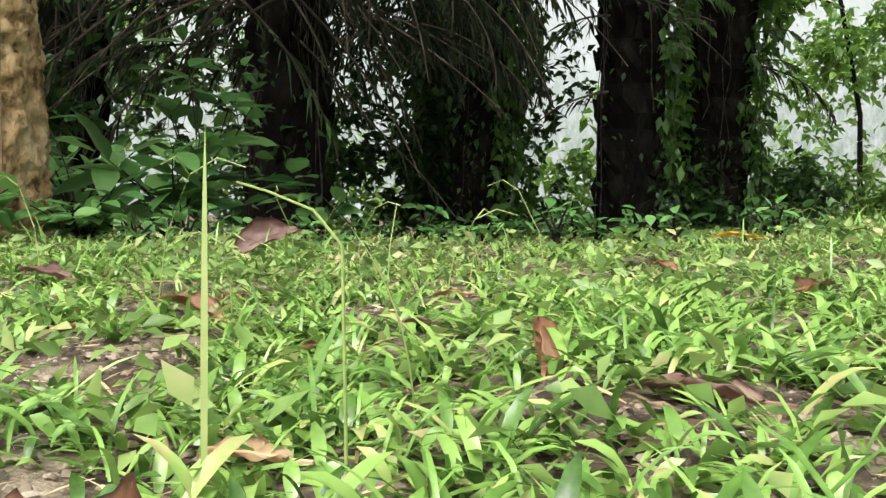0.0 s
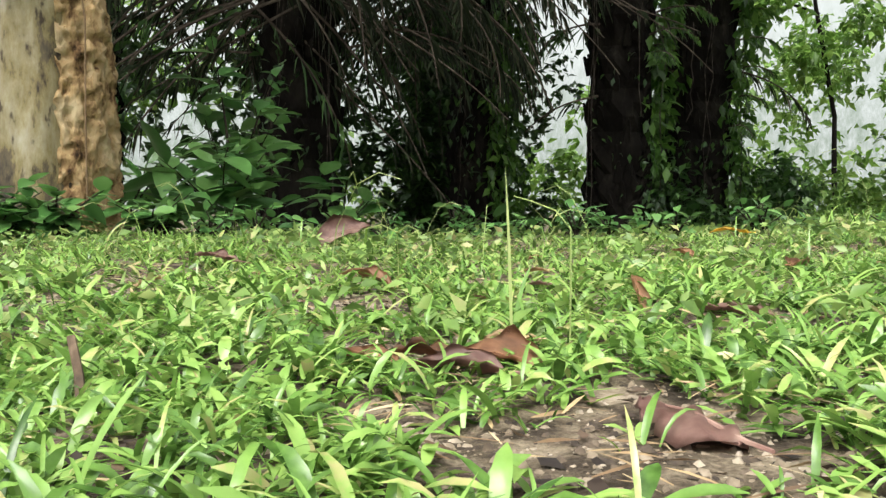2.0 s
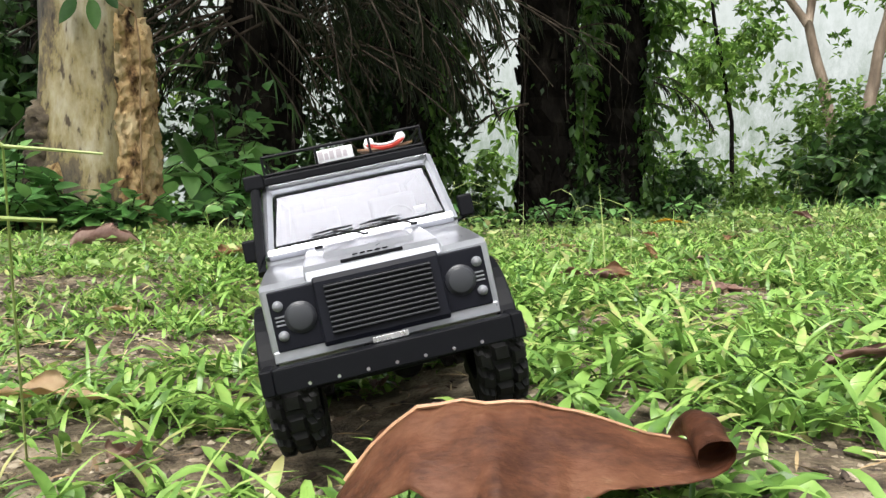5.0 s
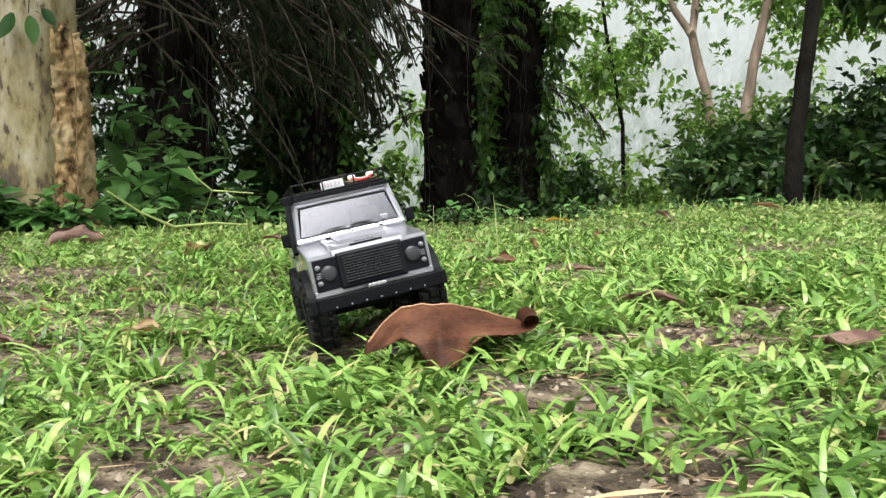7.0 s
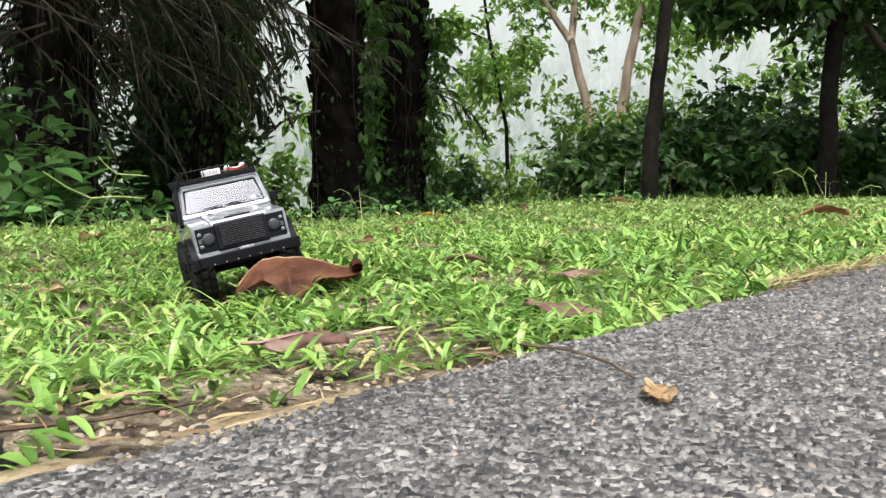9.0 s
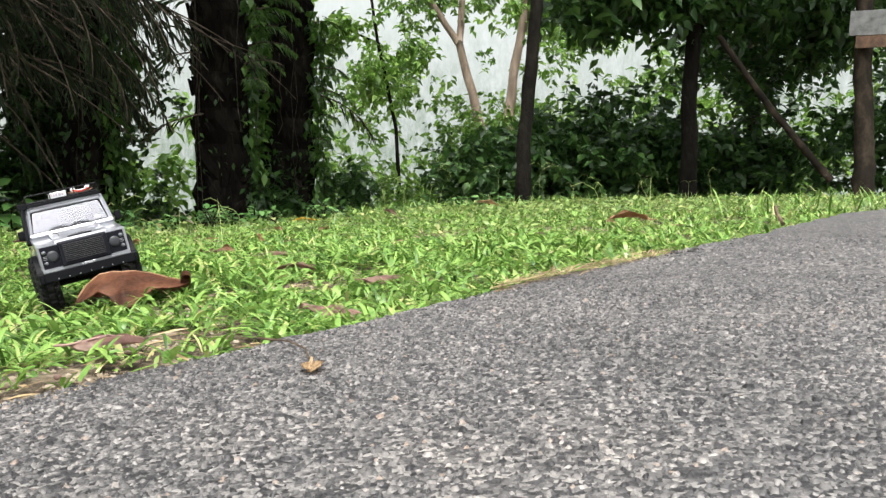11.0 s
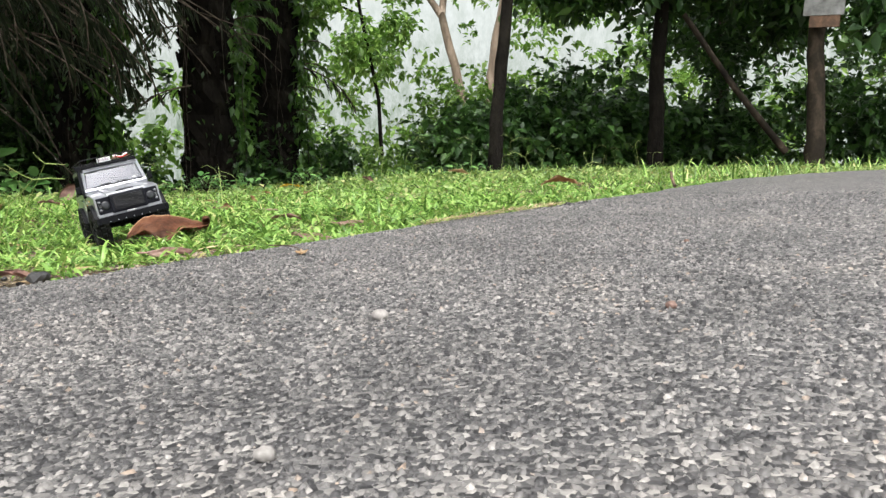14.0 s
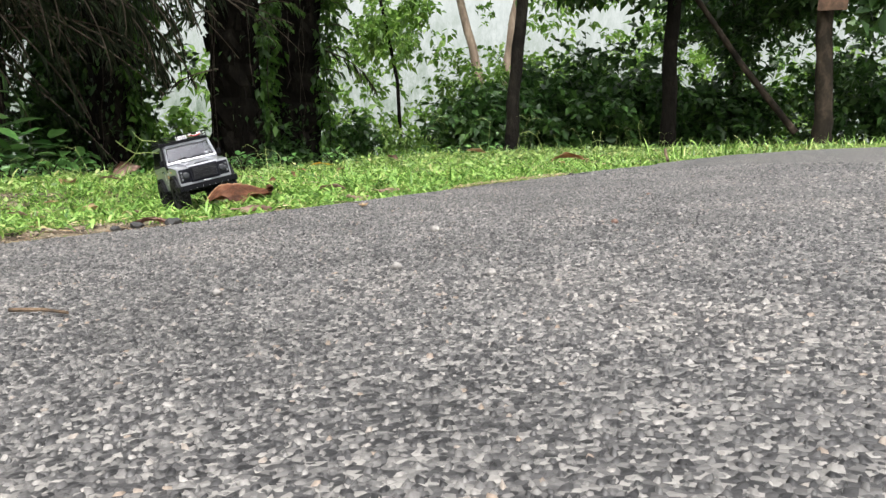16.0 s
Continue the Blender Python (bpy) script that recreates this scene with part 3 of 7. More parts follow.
def palm(rng, x, y, r, h, label, creepers=(), fronds=(), crown_shade=15, lean=0.0):
    """A palm: trunk with old leaf bases, creepers (angle span, height span, count, size), listed fronds, and unseen
    leaves added above for shade.
    """
    thing = tagged(new("palm_tree"), label, "palm tree", "palms behind the lawn")
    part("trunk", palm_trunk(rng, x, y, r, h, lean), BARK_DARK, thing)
    # thin roots of climbers hanging down the side that faces the lawn
    own = np.random.RandomState(int(abs(x * 100)) % 97)
    for k in range(5):
        a, top, foot = radians(own.uniform(195, 345)), own.uniform(2.4, 3.4), own.uniform(0.1, 1.5)
        q = r * own.uniform(1.15, 1.4)
        pts = [(x + q * math.cos(a) + own.normal(0, 0.02), y + q * math.sin(a), gz(x, y) + top + (foot - top) * i / 7) for i in range(8)]
        bm = bmesh.new()
        tube(bm, pts, [own.uniform(0.003, 0.007)] * 8, 5)
        part("hanging_root", bm, ROOT, thing, "thin brown root of a climber")
    for a0, a1, z0, z1, k, size, mat in creepers:
        a, z = np.radians(rng.uniform(a0, a1, k)), rng.uniform(z0, z1, k)
        clump = 0.12 * np.sin(z * 9 + a * 3) + 0.1 * np.sin(z * 3.1)
        P = np.c_[x + np.cos(a) * (r * 1.1 + rng.uniform(0, 0.16, k) + clump * 0.6), y + np.sin(a) * (r * 1.1 + rng.uniform(0, 0.16, k)), z + gz(x, y)]
        ob = new("creeper", leaf_cloud("creeper", P, size, mat, rng, 0.5, 0.9))
        ob.parent = thing
    for args in fronds:
        frond(rng, *args).parent = thing
    # unseen top leaves, added to keep sky light off the trunks below
    top = gz(x, y) + h
    k = crown_shade * 110
    a, t = rng.uniform(0, 6.283, k), rng.uniform(0.05, 1, k)
    P = np.c_[x + np.cos(a) * t * 2.6, y + np.sin(a) * t * 2.6, top + 0.9 * np.sin(t * 2.6) - 0.8 * t * t + rng.normal(0, 0.15, k)]
    ob = new("crown_shade", leaf_cloud("crown_shade", P, 0.55, FROND_GREEN, rng, 0.22, 0.5))
    ob.parent = thing
    return thing


rng = np.random.RandomState(3)
FERN = leafy("fern_leaf", [(0.0, (0.03, 0.08, 0.012)), (0.5, (0.06, 0.15, 0.02)), (1.0, (0.14, 0.28, 0.05))], 0.4, 0.35, 12)
palm(rng, 1.02, 7.75, 0.29, 5.2, "dark palm trunk covered in old leaf bases",
     [(200, 340, 0.4, 2.6, 60, 0.07, FOREST), (315, 390, 0.9, 2.9, 330, 0.13, FERN), (300, 380, 0.1, 1.2, 200, 0.08, FOREST)],
     [((0.85, 7.6, 2.3), radians(195), 1.0, 0.1, 1.6, 0.36, 26, True), ((0.8, 7.5, 1.75), radians(205), 0.9, -0.1, 1.4, 0.3, 22, True),
      ((0.8, 7.5, 1.1), radians(200), 0.8, -0.2, 0.7, 0.2, 10, False)] +
     [((1.2 + 0.05 * i, 7.5, 1.45 + 0.2 * i), radians(-62 + 17 * i), 0.5 + 0.05 * (i % 3), 0.25, 1.3, 0.17, 24, 2) for i in range(7)])
palm(rng, 1.98, 8.9, 0.38, 5.2, "dark palm trunk hung with creepers and ferns",
     [(180, 235, 1.2, 3.0, 260, 0.125, FERN), (150, 215, 0.2, 2.0, 220, 0.12, FOREST), (300, 385, 0.3, 3.0, 700, 0.125, FERN), (190, 350, 0.2, 1.3, 320, 0.08, FOREST)],
     [((2.33, 8.6, 1.5), radians(-40), 1.0, -0.3, 1.0, 0.3, 20, False)] +
     [((1.68 + 0.03 * i, 8.6, 1.5 + 0.22 * i), radians(200 + 12 * i), 0.55, 0.3, 1.4, 0.17, 24, 2) for i in range(6)] +
     [((2.23 + 0.02 * i, 8.6, 0.9 + 0.3 * i), radians(-70 + 16 * i), 0.5, 0.3, 1.4, 0.16, 22, 2) for i in range(6)])
palm(rng, -0.32, 8.0, 0.27, 5.2, "dark palm trunk beside a column of hanging leaves",
     [(290, 375, 0.2, 3.2, 1100, 0.115, FERN), (200, 280, 0.4, 2.8, 200, 0.09, FOREST)],
     [((-0.5, 7.8, 2.0 + 0.06 * i), radians(195 + 13 * i), 2.4 + 0.12 * (i % 4), 0.2 - 0.04 * i, 1.9 + 0.1 * (i % 3), 0.34, 30, False) for i in range(7)] +
     [((-0.5, 7.7, 2.6 + 0.05 * i), radians(185 + 12 * i), 2.6, -0.3 - 0.03 * i, 0.8, 0.34, 30, False) for i in range(8)])
palm(rng, -1.5, 5.75, 0.26, 4.6, "short dark palm trunk behind broad-leaved shrubs",
     [(200, 340, 0.1, 1.6, 140, 0.08, FOREST)],
     [((-1.45 + 0.28 * math.cos(radians(a)), 5.7 + 0.28 * math.sin(radians(a)), z), radians(a), ln, lift, fall, 0.3, 30, False)
      for a, z, ln, lift, fall in ((-5, 1.55, 1.6, 0.15, 1.5), (-18, 1.75, 1.8, 0.2, 1.7), (-30, 1.5, 1.8, 0.2, 1.9), (8, 1.8, 1.7, 0.1, 1.3), (-12, 1.3, 1.6, 0.05, 1.2),
                                   (-42, 1.9, 1.9, 0.15, 2.0), (3, 1.2, 1.5, 0.2, 1.4), (-24, 2.05, 2.0, 0.1, 1.5), (-55, 1.7, 1.4, 0.1, 2.1),
                                   (-8, 2.3, 1.9, -0.25, 0.9), (-20, 2.4, 2.1, -0.35, 0.8), (-33, 2.3, 2.2, -0.4, 0.8), (2, 2.5, 2.0, -0.3, 0.7), (-48, 2.2, 2.0, -0.5, 0.9), (-14, 2.6, 2.2, -0.4, 0.6), (-27, 1.9, 2.1, -0.3, 0.9), (-62, 2.3, 1.9, -0.6, 0.8), (10, 2.2, 1.7, -0.2, 0.8),
                                   (168, 1.6, 2.2, 0.1, 1.3), (178, 1.85, 2.5, 0.05, 1.1), (190, 1.4, 2.1, 0.15, 1.4), (200, 1.95, 2.3, 0.1, 1.4), (212, 1.6, 1.9, 0.2, 1.9),
                                   (225, 1.8, 1.6, 0.2, 2.2), (184, 1.15, 1.8, 0.1, 1.0), (174, 2.2, 2.6, 0.0, 1.2))])
palm(rng, -3.6, 6.6, 0.28, 4.8, "dark palm trunk deep in the thicket", [(200, 340, 0.1, 2.0, 300, 0.1, FOREST)],
     [((-3.5, 6.4, 1.8 + 0.1 * i), radians(-60 + 22 * i), 2.2, 0.1, 1.7, 0.32, 46, False) for i in range(6)])
palm(rng, -1.0, 10.4, 0.3, 5.2, "distant dark palm trunk in the thicket", [(180, 360, 0.1, 2.6, 300, 0.16, FOREST)])

# dead ribs that have lost most of their leaves, fanned over the thicket
rng = np.random.RandomState(77)
for k in range(26):
    x0, y0, z0 = -1.0 + rng.uniform(-0.5, 0.7), 6.6 + rng.uniform(-0.7, 0.8), rng.uniform(1.7, 2.6)
    ang = radians(rng.choice([rng.uniform(178, 215), rng.uniform(-30, 6)], p=[0.55, 0.45]))
    ob = frond(rng, (x0, y0, z0), ang, rng.uniform(1.4, 2.3), rng.uniform(-0.75, -0.1), rng.uniform(0.2, 0.8), 0.3, 26, False, 0.6)
    tagged(ob, "dead brown palm rib hanging in the thicket", "palm frond", "dead fronds in the thicket")
for k in range(8):
    ob = frond(rng, (-2.6 + rng.uniform(-0.6, 0.3), 5.2 + rng.uniform(-0.5, 0.6), rng.uniform(1.5, 2.2)), radians(rng.uniform(185, 230)), rng.uniform(1.3, 2.0), rng.uniform(-0.6, -0.2), 0.4, 0.3, 26, False, 0.5)
    tagged(ob, "dead brown palm rib hanging in the thicket", "palm frond", "dead fronds in the thicket")

# bare ribs that fan out low from the short palm, to both sides
rng = np.random.RandomState(78)
for k in range(32):
    right = k % 2 == 0
    x0, y0, z0 = -1.62 + rng.normal(0, 0.16), 5.15 + rng.uniform(-0.35, 0.5), rng.uniform(1.25, 2.1)
    ang = radians(rng.uniform(-22, 14) if right else rng.uniform(166, 204))
    ob = frond(rng, (x0, y0, z0), ang, rng.uniform(1.1, 1.9) if right else rng.uniform(1.5, 2.7), rng.uniform(-0.8, -0.2), rng.uniform(0.15, 0.7), 0.26, 22, k % 9 == 0, 0.55)
    tagged(ob, "bare pale brown palm rib arching low in the thicket", "palm frond", "dead fronds in the thicket")

# ---- thickets and bushes ----
rng = np.random.RandomState(33)
BUSHES = [
    # label, material, leaf size, slimness, masses of (centre, radii, twigs, leaves to a twig)
    ("dense dark green undergrowth behind the palms", FOREST, 0.13, 0.5,
     [((-2.4, 9.9, 1.5), (1.7, 0.5, 1.7), 210, 14), ((-3.1, 4.9, 0.7), (0.7, 0.4, 0.8), 170, 13), ((-0.5, 10.6, 1.6), (1.2, 0.5, 1.7), 300, 14), ((-5.0, 9.4, 1.5), (1.4, 0.5, 1.6), 140, 14), ((-2.4, 8.6, 0.5), (1.0, 0.7, 1.0), 190, 14), ((-0.9, 9.0, 0.5), (0.9, 0.6, 1.1), 240, 14), ((-3.2, 7.4, 1.6), (1.2, 0.8, 0.8), 60, 14), ((-0.8, 9.3, 1.9), (0.9, 0.5, 0.8), 160, 14)]),
    ("dark leafy undergrowth at the foot of the palms", FOREST, 0.11, 0.5,
     [((1.7, 8.2, 0.0), (0.5, 0.35, 0.4), 90, 12), ((2.75, 8.6, 0.1), (0.45, 0.4, 0.5), 90, 12), ((0.2, 9.5, 0.0), (0.6, 0.5, 0.5), 60, 12)]),
    ("broad dark green bush under the trees", FOREST, 0.115, 0.55,
     [((3.5, 5.9, 0.3), (0.75, 0.6, 0.55), 270, 13), ((4.5, 6.0, 0.5), (0.9, 0.7, 0.68), 360, 13), ((5.6, 6.3, 0.55), (0.8, 0.6, 0.72), 290, 13), ((6.4, 6.4, 0.5), (0.8, 0.6, 0.6), 210, 13)]),
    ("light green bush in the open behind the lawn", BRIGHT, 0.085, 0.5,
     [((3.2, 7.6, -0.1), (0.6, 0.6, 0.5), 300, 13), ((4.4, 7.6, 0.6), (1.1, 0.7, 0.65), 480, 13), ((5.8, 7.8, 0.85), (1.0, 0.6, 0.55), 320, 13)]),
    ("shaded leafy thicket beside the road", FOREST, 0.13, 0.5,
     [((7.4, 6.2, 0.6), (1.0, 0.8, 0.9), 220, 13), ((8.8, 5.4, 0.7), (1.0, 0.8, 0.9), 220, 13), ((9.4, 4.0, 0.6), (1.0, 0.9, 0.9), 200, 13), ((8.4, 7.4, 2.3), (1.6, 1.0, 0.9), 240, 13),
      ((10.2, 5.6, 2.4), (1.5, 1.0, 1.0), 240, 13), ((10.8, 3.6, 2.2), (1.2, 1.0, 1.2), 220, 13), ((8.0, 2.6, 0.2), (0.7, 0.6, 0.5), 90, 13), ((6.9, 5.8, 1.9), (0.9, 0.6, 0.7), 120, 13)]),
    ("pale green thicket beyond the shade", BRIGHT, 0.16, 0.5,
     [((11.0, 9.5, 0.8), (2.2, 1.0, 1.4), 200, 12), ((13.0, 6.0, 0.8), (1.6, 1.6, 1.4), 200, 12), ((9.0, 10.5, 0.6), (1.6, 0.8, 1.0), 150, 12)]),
]
for label, mat, size, slim, masses in BUSHES:
    P = np.concatenate([twiggy(rng, c, r, int(tw * (0.85 if "undergrowth behind" in label else 1.0)), per) for c, r, tw, per in masses])
    tagged(new("bushes", leaf_cloud("bushes", P, size, mat, rng, slim, 0.35)), label, "bush", kind="stuff")


# ---- single trees ----
def tree(rng, name, label, limbs, material, crown_shade=(), leaf=None, size=0.12):
    """limbs: lists of points with radii; then masses of leaves on twigs, the highest out of view and added for shade.
    """
    thing = tagged(new(name), label, "tree")
    for k, (pts, radii) in enumerate(limbs):
        bm = bmesh.new()
        # finer steps along the limb, a little crooked
        fine, fr = [], []
        for i in range(len(pts) - 1):
            for j in range(5):
                t = j / 5
                p = Vector(pts[i]).lerp(Vector(pts[i + 1]), t)
                wob = radii[i] * 0.07
                fine.append(p + Vector((rng.normal(0, wob), rng.normal(0, wob), 0)) * (1 if i + j else 0))
                fr.append(radii[i] + (radii[i + 1] - radii[i]) * t)
        fine.append(Vector(pts[-1]))
        fr.append(radii[-1])
        tube(bm, fine, fr, 12, 0.07, rng)
        part("trunk" if k == 0 else "limb", bm, material, thing, smooth=True)
    if crown_shade:
        P = np.concatenate([twiggy(rng, c, r, tw, per, 0.3) for c, r, tw, per in crown_shade])
        ob = new("crown_shade", leaf_cloud("crown_shade", P, size, leaf, rng, 0.5, 0.5))
        ob.parent = thing
    return thing


BARK_MOSS = surf("mottled_bark", [(0.15, (0.006, 0.005, 0.004)), (0.5, (0.02, 0.016, 0.011)), (0.75, (0.055, 0.042, 0.03)), (0.95, (0.18, 0.15, 0.115))], 9.0, 0.9, 0.012, 30, fine=50, stretch=(1, 1, 0.6), spec=0.15)
tree(rng, "dark_tree", "slender dark tree trunk at the lawn's far side",
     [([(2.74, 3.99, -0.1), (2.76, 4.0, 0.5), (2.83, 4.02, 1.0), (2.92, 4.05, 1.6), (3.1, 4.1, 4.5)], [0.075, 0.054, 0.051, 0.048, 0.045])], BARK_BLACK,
     [((3.2, 4.4, 4.4), (1.6, 1.4, 0.8), 260, 13)], FOREST, 0.16)
tree(rng, "dark_tree", "thin dark tree with leaves hanging over the bush",
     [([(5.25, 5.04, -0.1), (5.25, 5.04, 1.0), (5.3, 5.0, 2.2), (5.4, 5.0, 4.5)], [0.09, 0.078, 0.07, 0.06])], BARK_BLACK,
     [((4.7, 5.1, 2.15), (0.8, 0.5, 0.45), 150, 12), ((5.6, 5.0, 2.3), (0.7, 0.5, 0.6), 150, 12), ((5.2, 5.2, 3.6), (1.6, 1.2, 0.8), 200, 13), ((3.95, 5.2, 1.9), (0.35, 0.3, 0.2), 26, 11)], FOREST, 0.14)
tree(rng, "tree", "thin tree with pale patched bark in the shade",
     [([(7.7, 6.67, -0.2), (7.72, 6.67, 1.3), (7.75, 6.7, 2.8), (7.8, 6.7, 4.5)], [0.09, 0.08, 0.075, 0.07])], BARK_MOSS,
     [((7.8, 6.6, 4.0), (1.6, 1.3, 0.9), 220, 13)], FOREST, 0.16)
tree(rng, "tree", "mottled brown tree trunk at the roadside",
     [([(5.53, 3.24, -0.1), (5.54, 3.25, 0.15), (5.56, 3.27, 0.6), (5.58, 3.3, 1.4), (5.62, 3.32, 4.2)], [0.12, 0.088, 0.075, 0.068, 0.06]),
      ([(5.75, 3.75, 0.25), (5.4, 4.1, 0.9), (5.05, 4.4, 1.6)], [0.034, 0.03, 0.026])], BARK_MOSS,
     [((6.0, 3.4, 2.6), (0.8, 0.6, 0.6), 120, 12), ((6.9, 4.9, 2.1), (0.9, 0.6, 0.6), 170, 12), ((8.2, 4.4, 2.4), (1.0, 0.7, 0.8), 190, 12), ((6.3, 3.0, 1.5), (0.45, 0.4, 0.5), 50, 12), ((5.7, 3.3, 3.8), (1.8, 1.5, 0.8), 260, 13)], FOREST, 0.14)
tree(rng, "forked_tree", "pale tan forked tree in the misty clearing",
     [([(8.6, 16.2, -1.0), (8.49, 16.43, 1.87), (8.1, 16.84, 4.06)], [0.15, 0.12, 0.095]), ([(8.1, 16.84, 4.0), (7.3, 17.0, 5.2), (6.9, 17.1, 6.6)], [0.09, 0.07, 0.05]), ([(8.12, 16.84, 4.0), (8.25, 16.9, 5.2), (8.2, 16.9, 7.0)], [0.09, 0.075, 0.05])], BARK_TAN,
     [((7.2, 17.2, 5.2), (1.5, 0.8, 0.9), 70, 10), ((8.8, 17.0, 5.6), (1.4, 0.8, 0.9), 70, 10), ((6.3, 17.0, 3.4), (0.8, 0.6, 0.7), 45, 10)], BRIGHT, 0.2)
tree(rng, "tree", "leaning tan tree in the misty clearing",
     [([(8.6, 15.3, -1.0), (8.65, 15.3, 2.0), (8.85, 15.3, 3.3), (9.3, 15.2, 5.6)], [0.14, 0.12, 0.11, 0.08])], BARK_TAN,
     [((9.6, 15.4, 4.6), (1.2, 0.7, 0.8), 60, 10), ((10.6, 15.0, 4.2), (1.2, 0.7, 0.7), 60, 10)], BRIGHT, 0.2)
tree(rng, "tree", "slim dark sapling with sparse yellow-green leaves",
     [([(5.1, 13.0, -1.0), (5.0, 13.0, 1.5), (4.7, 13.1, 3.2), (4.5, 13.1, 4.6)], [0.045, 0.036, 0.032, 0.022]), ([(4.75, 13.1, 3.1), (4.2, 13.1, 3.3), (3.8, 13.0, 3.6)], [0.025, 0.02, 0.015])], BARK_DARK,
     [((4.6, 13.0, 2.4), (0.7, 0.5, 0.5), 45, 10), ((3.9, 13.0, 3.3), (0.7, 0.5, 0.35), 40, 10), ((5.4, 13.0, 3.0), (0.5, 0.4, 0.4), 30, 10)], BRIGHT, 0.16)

# airy foliage further back
P = np.concatenate([twiggy(rng, c, r, int(tw * 0.65), 11, 0.5) for c, r, tw in [
    ((3.6, 17.0, 0.6), (1.6, 1.0, 1.6), 110), ((6.0, 18.0, 1.0), (2.2, 1.0, 1.5), 140), ((10.5, 17.5, 2.0), (2.6, 1.2, 2.2), 190), ((13.5, 15.0, 2.5), (2.4, 1.2, 2.6), 190),
    ((12.0, 19.0, 5.5), (3.0, 1.2, 1.5), 110), ((4.5, 20.0, 5.0), (2.2, 1.0, 1.4), 70), ((1.2, 15.0, 0.4), (1.4, 1.0, 1.2), 90), ((-3.5, 14.0, 0.2), (3.0, 1.0, 1.0), 130), ((-6.0, 12.0, 2.5), (2.5, 1.0, 1.6), 110),
    ((5.2, 15.5, -0.2), (1.8, 0.8, 0.7), 110), ((2.6, 13.0, -0.4), (1.2, 0.6, 0.6), 80), ((7.2, 14.5, 0.0), (1.6, 0.6, 0.9), 110), ((6.6, 19.5, 3.0), (2.4, 0.8, 0.9), 90), ((3.0, 19.0, 2.6), (1.6, 0.8, 0.9), 60), ((16.0, 10.0, 3.0), (2.0, 2.4, 2.6), 160), ((17.0, 5.0, 2.5), (2.0, 3.0, 2.4), 160)]])
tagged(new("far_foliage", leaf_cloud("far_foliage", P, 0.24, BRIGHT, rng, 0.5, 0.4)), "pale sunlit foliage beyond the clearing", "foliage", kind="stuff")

# ---- distance: a glowing sheet painted as a hazy wooded slope ----
m, n, l, b = nodes_of("glowing_haze_slope")
tc = n.new("ShaderNodeTexCoord")
f1 = n.new("ShaderNodeTexNoise")
f1.inputs["Scale"].default_value, f1.inputs["Detail"].default_value, f1.inputs["Roughness"].default_value = 0.9, 12, 0.82
tall = n.new("ShaderNodeMapping")
tall.inputs["Scale"].default_value = (1.5, 1.5, 0.6)
l.new(tc.outputs["Object"], tall.inputs["Vector"])
l.new(tall.outputs["Vector"], f1.inputs["Vector"])
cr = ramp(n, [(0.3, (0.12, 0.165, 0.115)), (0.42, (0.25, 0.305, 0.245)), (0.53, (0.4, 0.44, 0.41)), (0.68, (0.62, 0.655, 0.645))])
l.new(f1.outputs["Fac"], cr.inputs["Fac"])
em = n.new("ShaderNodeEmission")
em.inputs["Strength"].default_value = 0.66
# haze put into the colour: it pales with height
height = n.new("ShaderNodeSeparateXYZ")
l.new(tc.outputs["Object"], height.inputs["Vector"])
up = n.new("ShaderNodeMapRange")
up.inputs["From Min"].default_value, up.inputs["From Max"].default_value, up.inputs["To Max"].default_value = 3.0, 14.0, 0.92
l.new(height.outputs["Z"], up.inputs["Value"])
painted_haze = n.new("ShaderNodeMix")
painted_haze.data_type = "RGBA"
painted_haze.inputs["B"].default_value = (0.66, 0.7, 0.69, 1)
l.new(up.outputs["Result"], painted_haze.inputs["Factor"])
l.new(cr.outputs["Color"], painted_haze.inputs["A"])
l.new(painted_haze.outputs["Result"], em.inputs["Color"])
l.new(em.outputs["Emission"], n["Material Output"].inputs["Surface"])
FAR = m


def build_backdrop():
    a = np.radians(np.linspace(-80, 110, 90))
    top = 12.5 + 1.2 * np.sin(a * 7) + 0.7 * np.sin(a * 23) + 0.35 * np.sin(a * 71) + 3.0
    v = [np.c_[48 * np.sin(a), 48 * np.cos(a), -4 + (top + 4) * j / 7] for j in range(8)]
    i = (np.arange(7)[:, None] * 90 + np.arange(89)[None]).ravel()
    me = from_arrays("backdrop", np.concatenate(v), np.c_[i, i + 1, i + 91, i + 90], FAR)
    tagged(new("backdrop", me), "glowing backdrop painted as a hazy wooded hillside far behind the trees", "backdrop", kind="structure")


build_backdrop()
# ---- the toy off-road car ----
def paint_of(name, colour, rough, metal=0.0, coat=0.0, spec=0.5):
    """Smooth painted or moulded plastic with faint dust and scuffs."""
    c = Vector(colour)
    return surf(name, [(0.2, tuple(c * 0.85)), (0.6, tuple(c)), (0.95, tuple(c * 1.12))], 30.0, rough, 0.0, metal=metal, coat=coat, rough2=rough + 0.12, fine=260, spec=spec)


PAINT = paint_of("grey_paint", (0.37, 0.38, 0.415), 0.24, 0.6, 0.6)
BLACK = paint_of("black_plastic", (0.004, 0.0043, 0.006), 0.46, spec=0.12)
GRILLE = paint_of("dark_blue_black_plastic", (0.005, 0.0055, 0.0095), 0.42, spec=0.14)
# slat highlights put into the colour: lighter than the grille; lamp rims share it
SLAT = paint_of("lightened_black_plastic", (0.02, 0.021, 0.026), 0.3, spec=0.4)
RUBBER = surf("rubber", [(0.2, (0.005, 0.005, 0.005)), (0.6, (0.011, 0.011, 0.011)), (0.95, (0.045, 0.042, 0.036))], 40, 0.7, 0.0008, 300, spec=0.25)
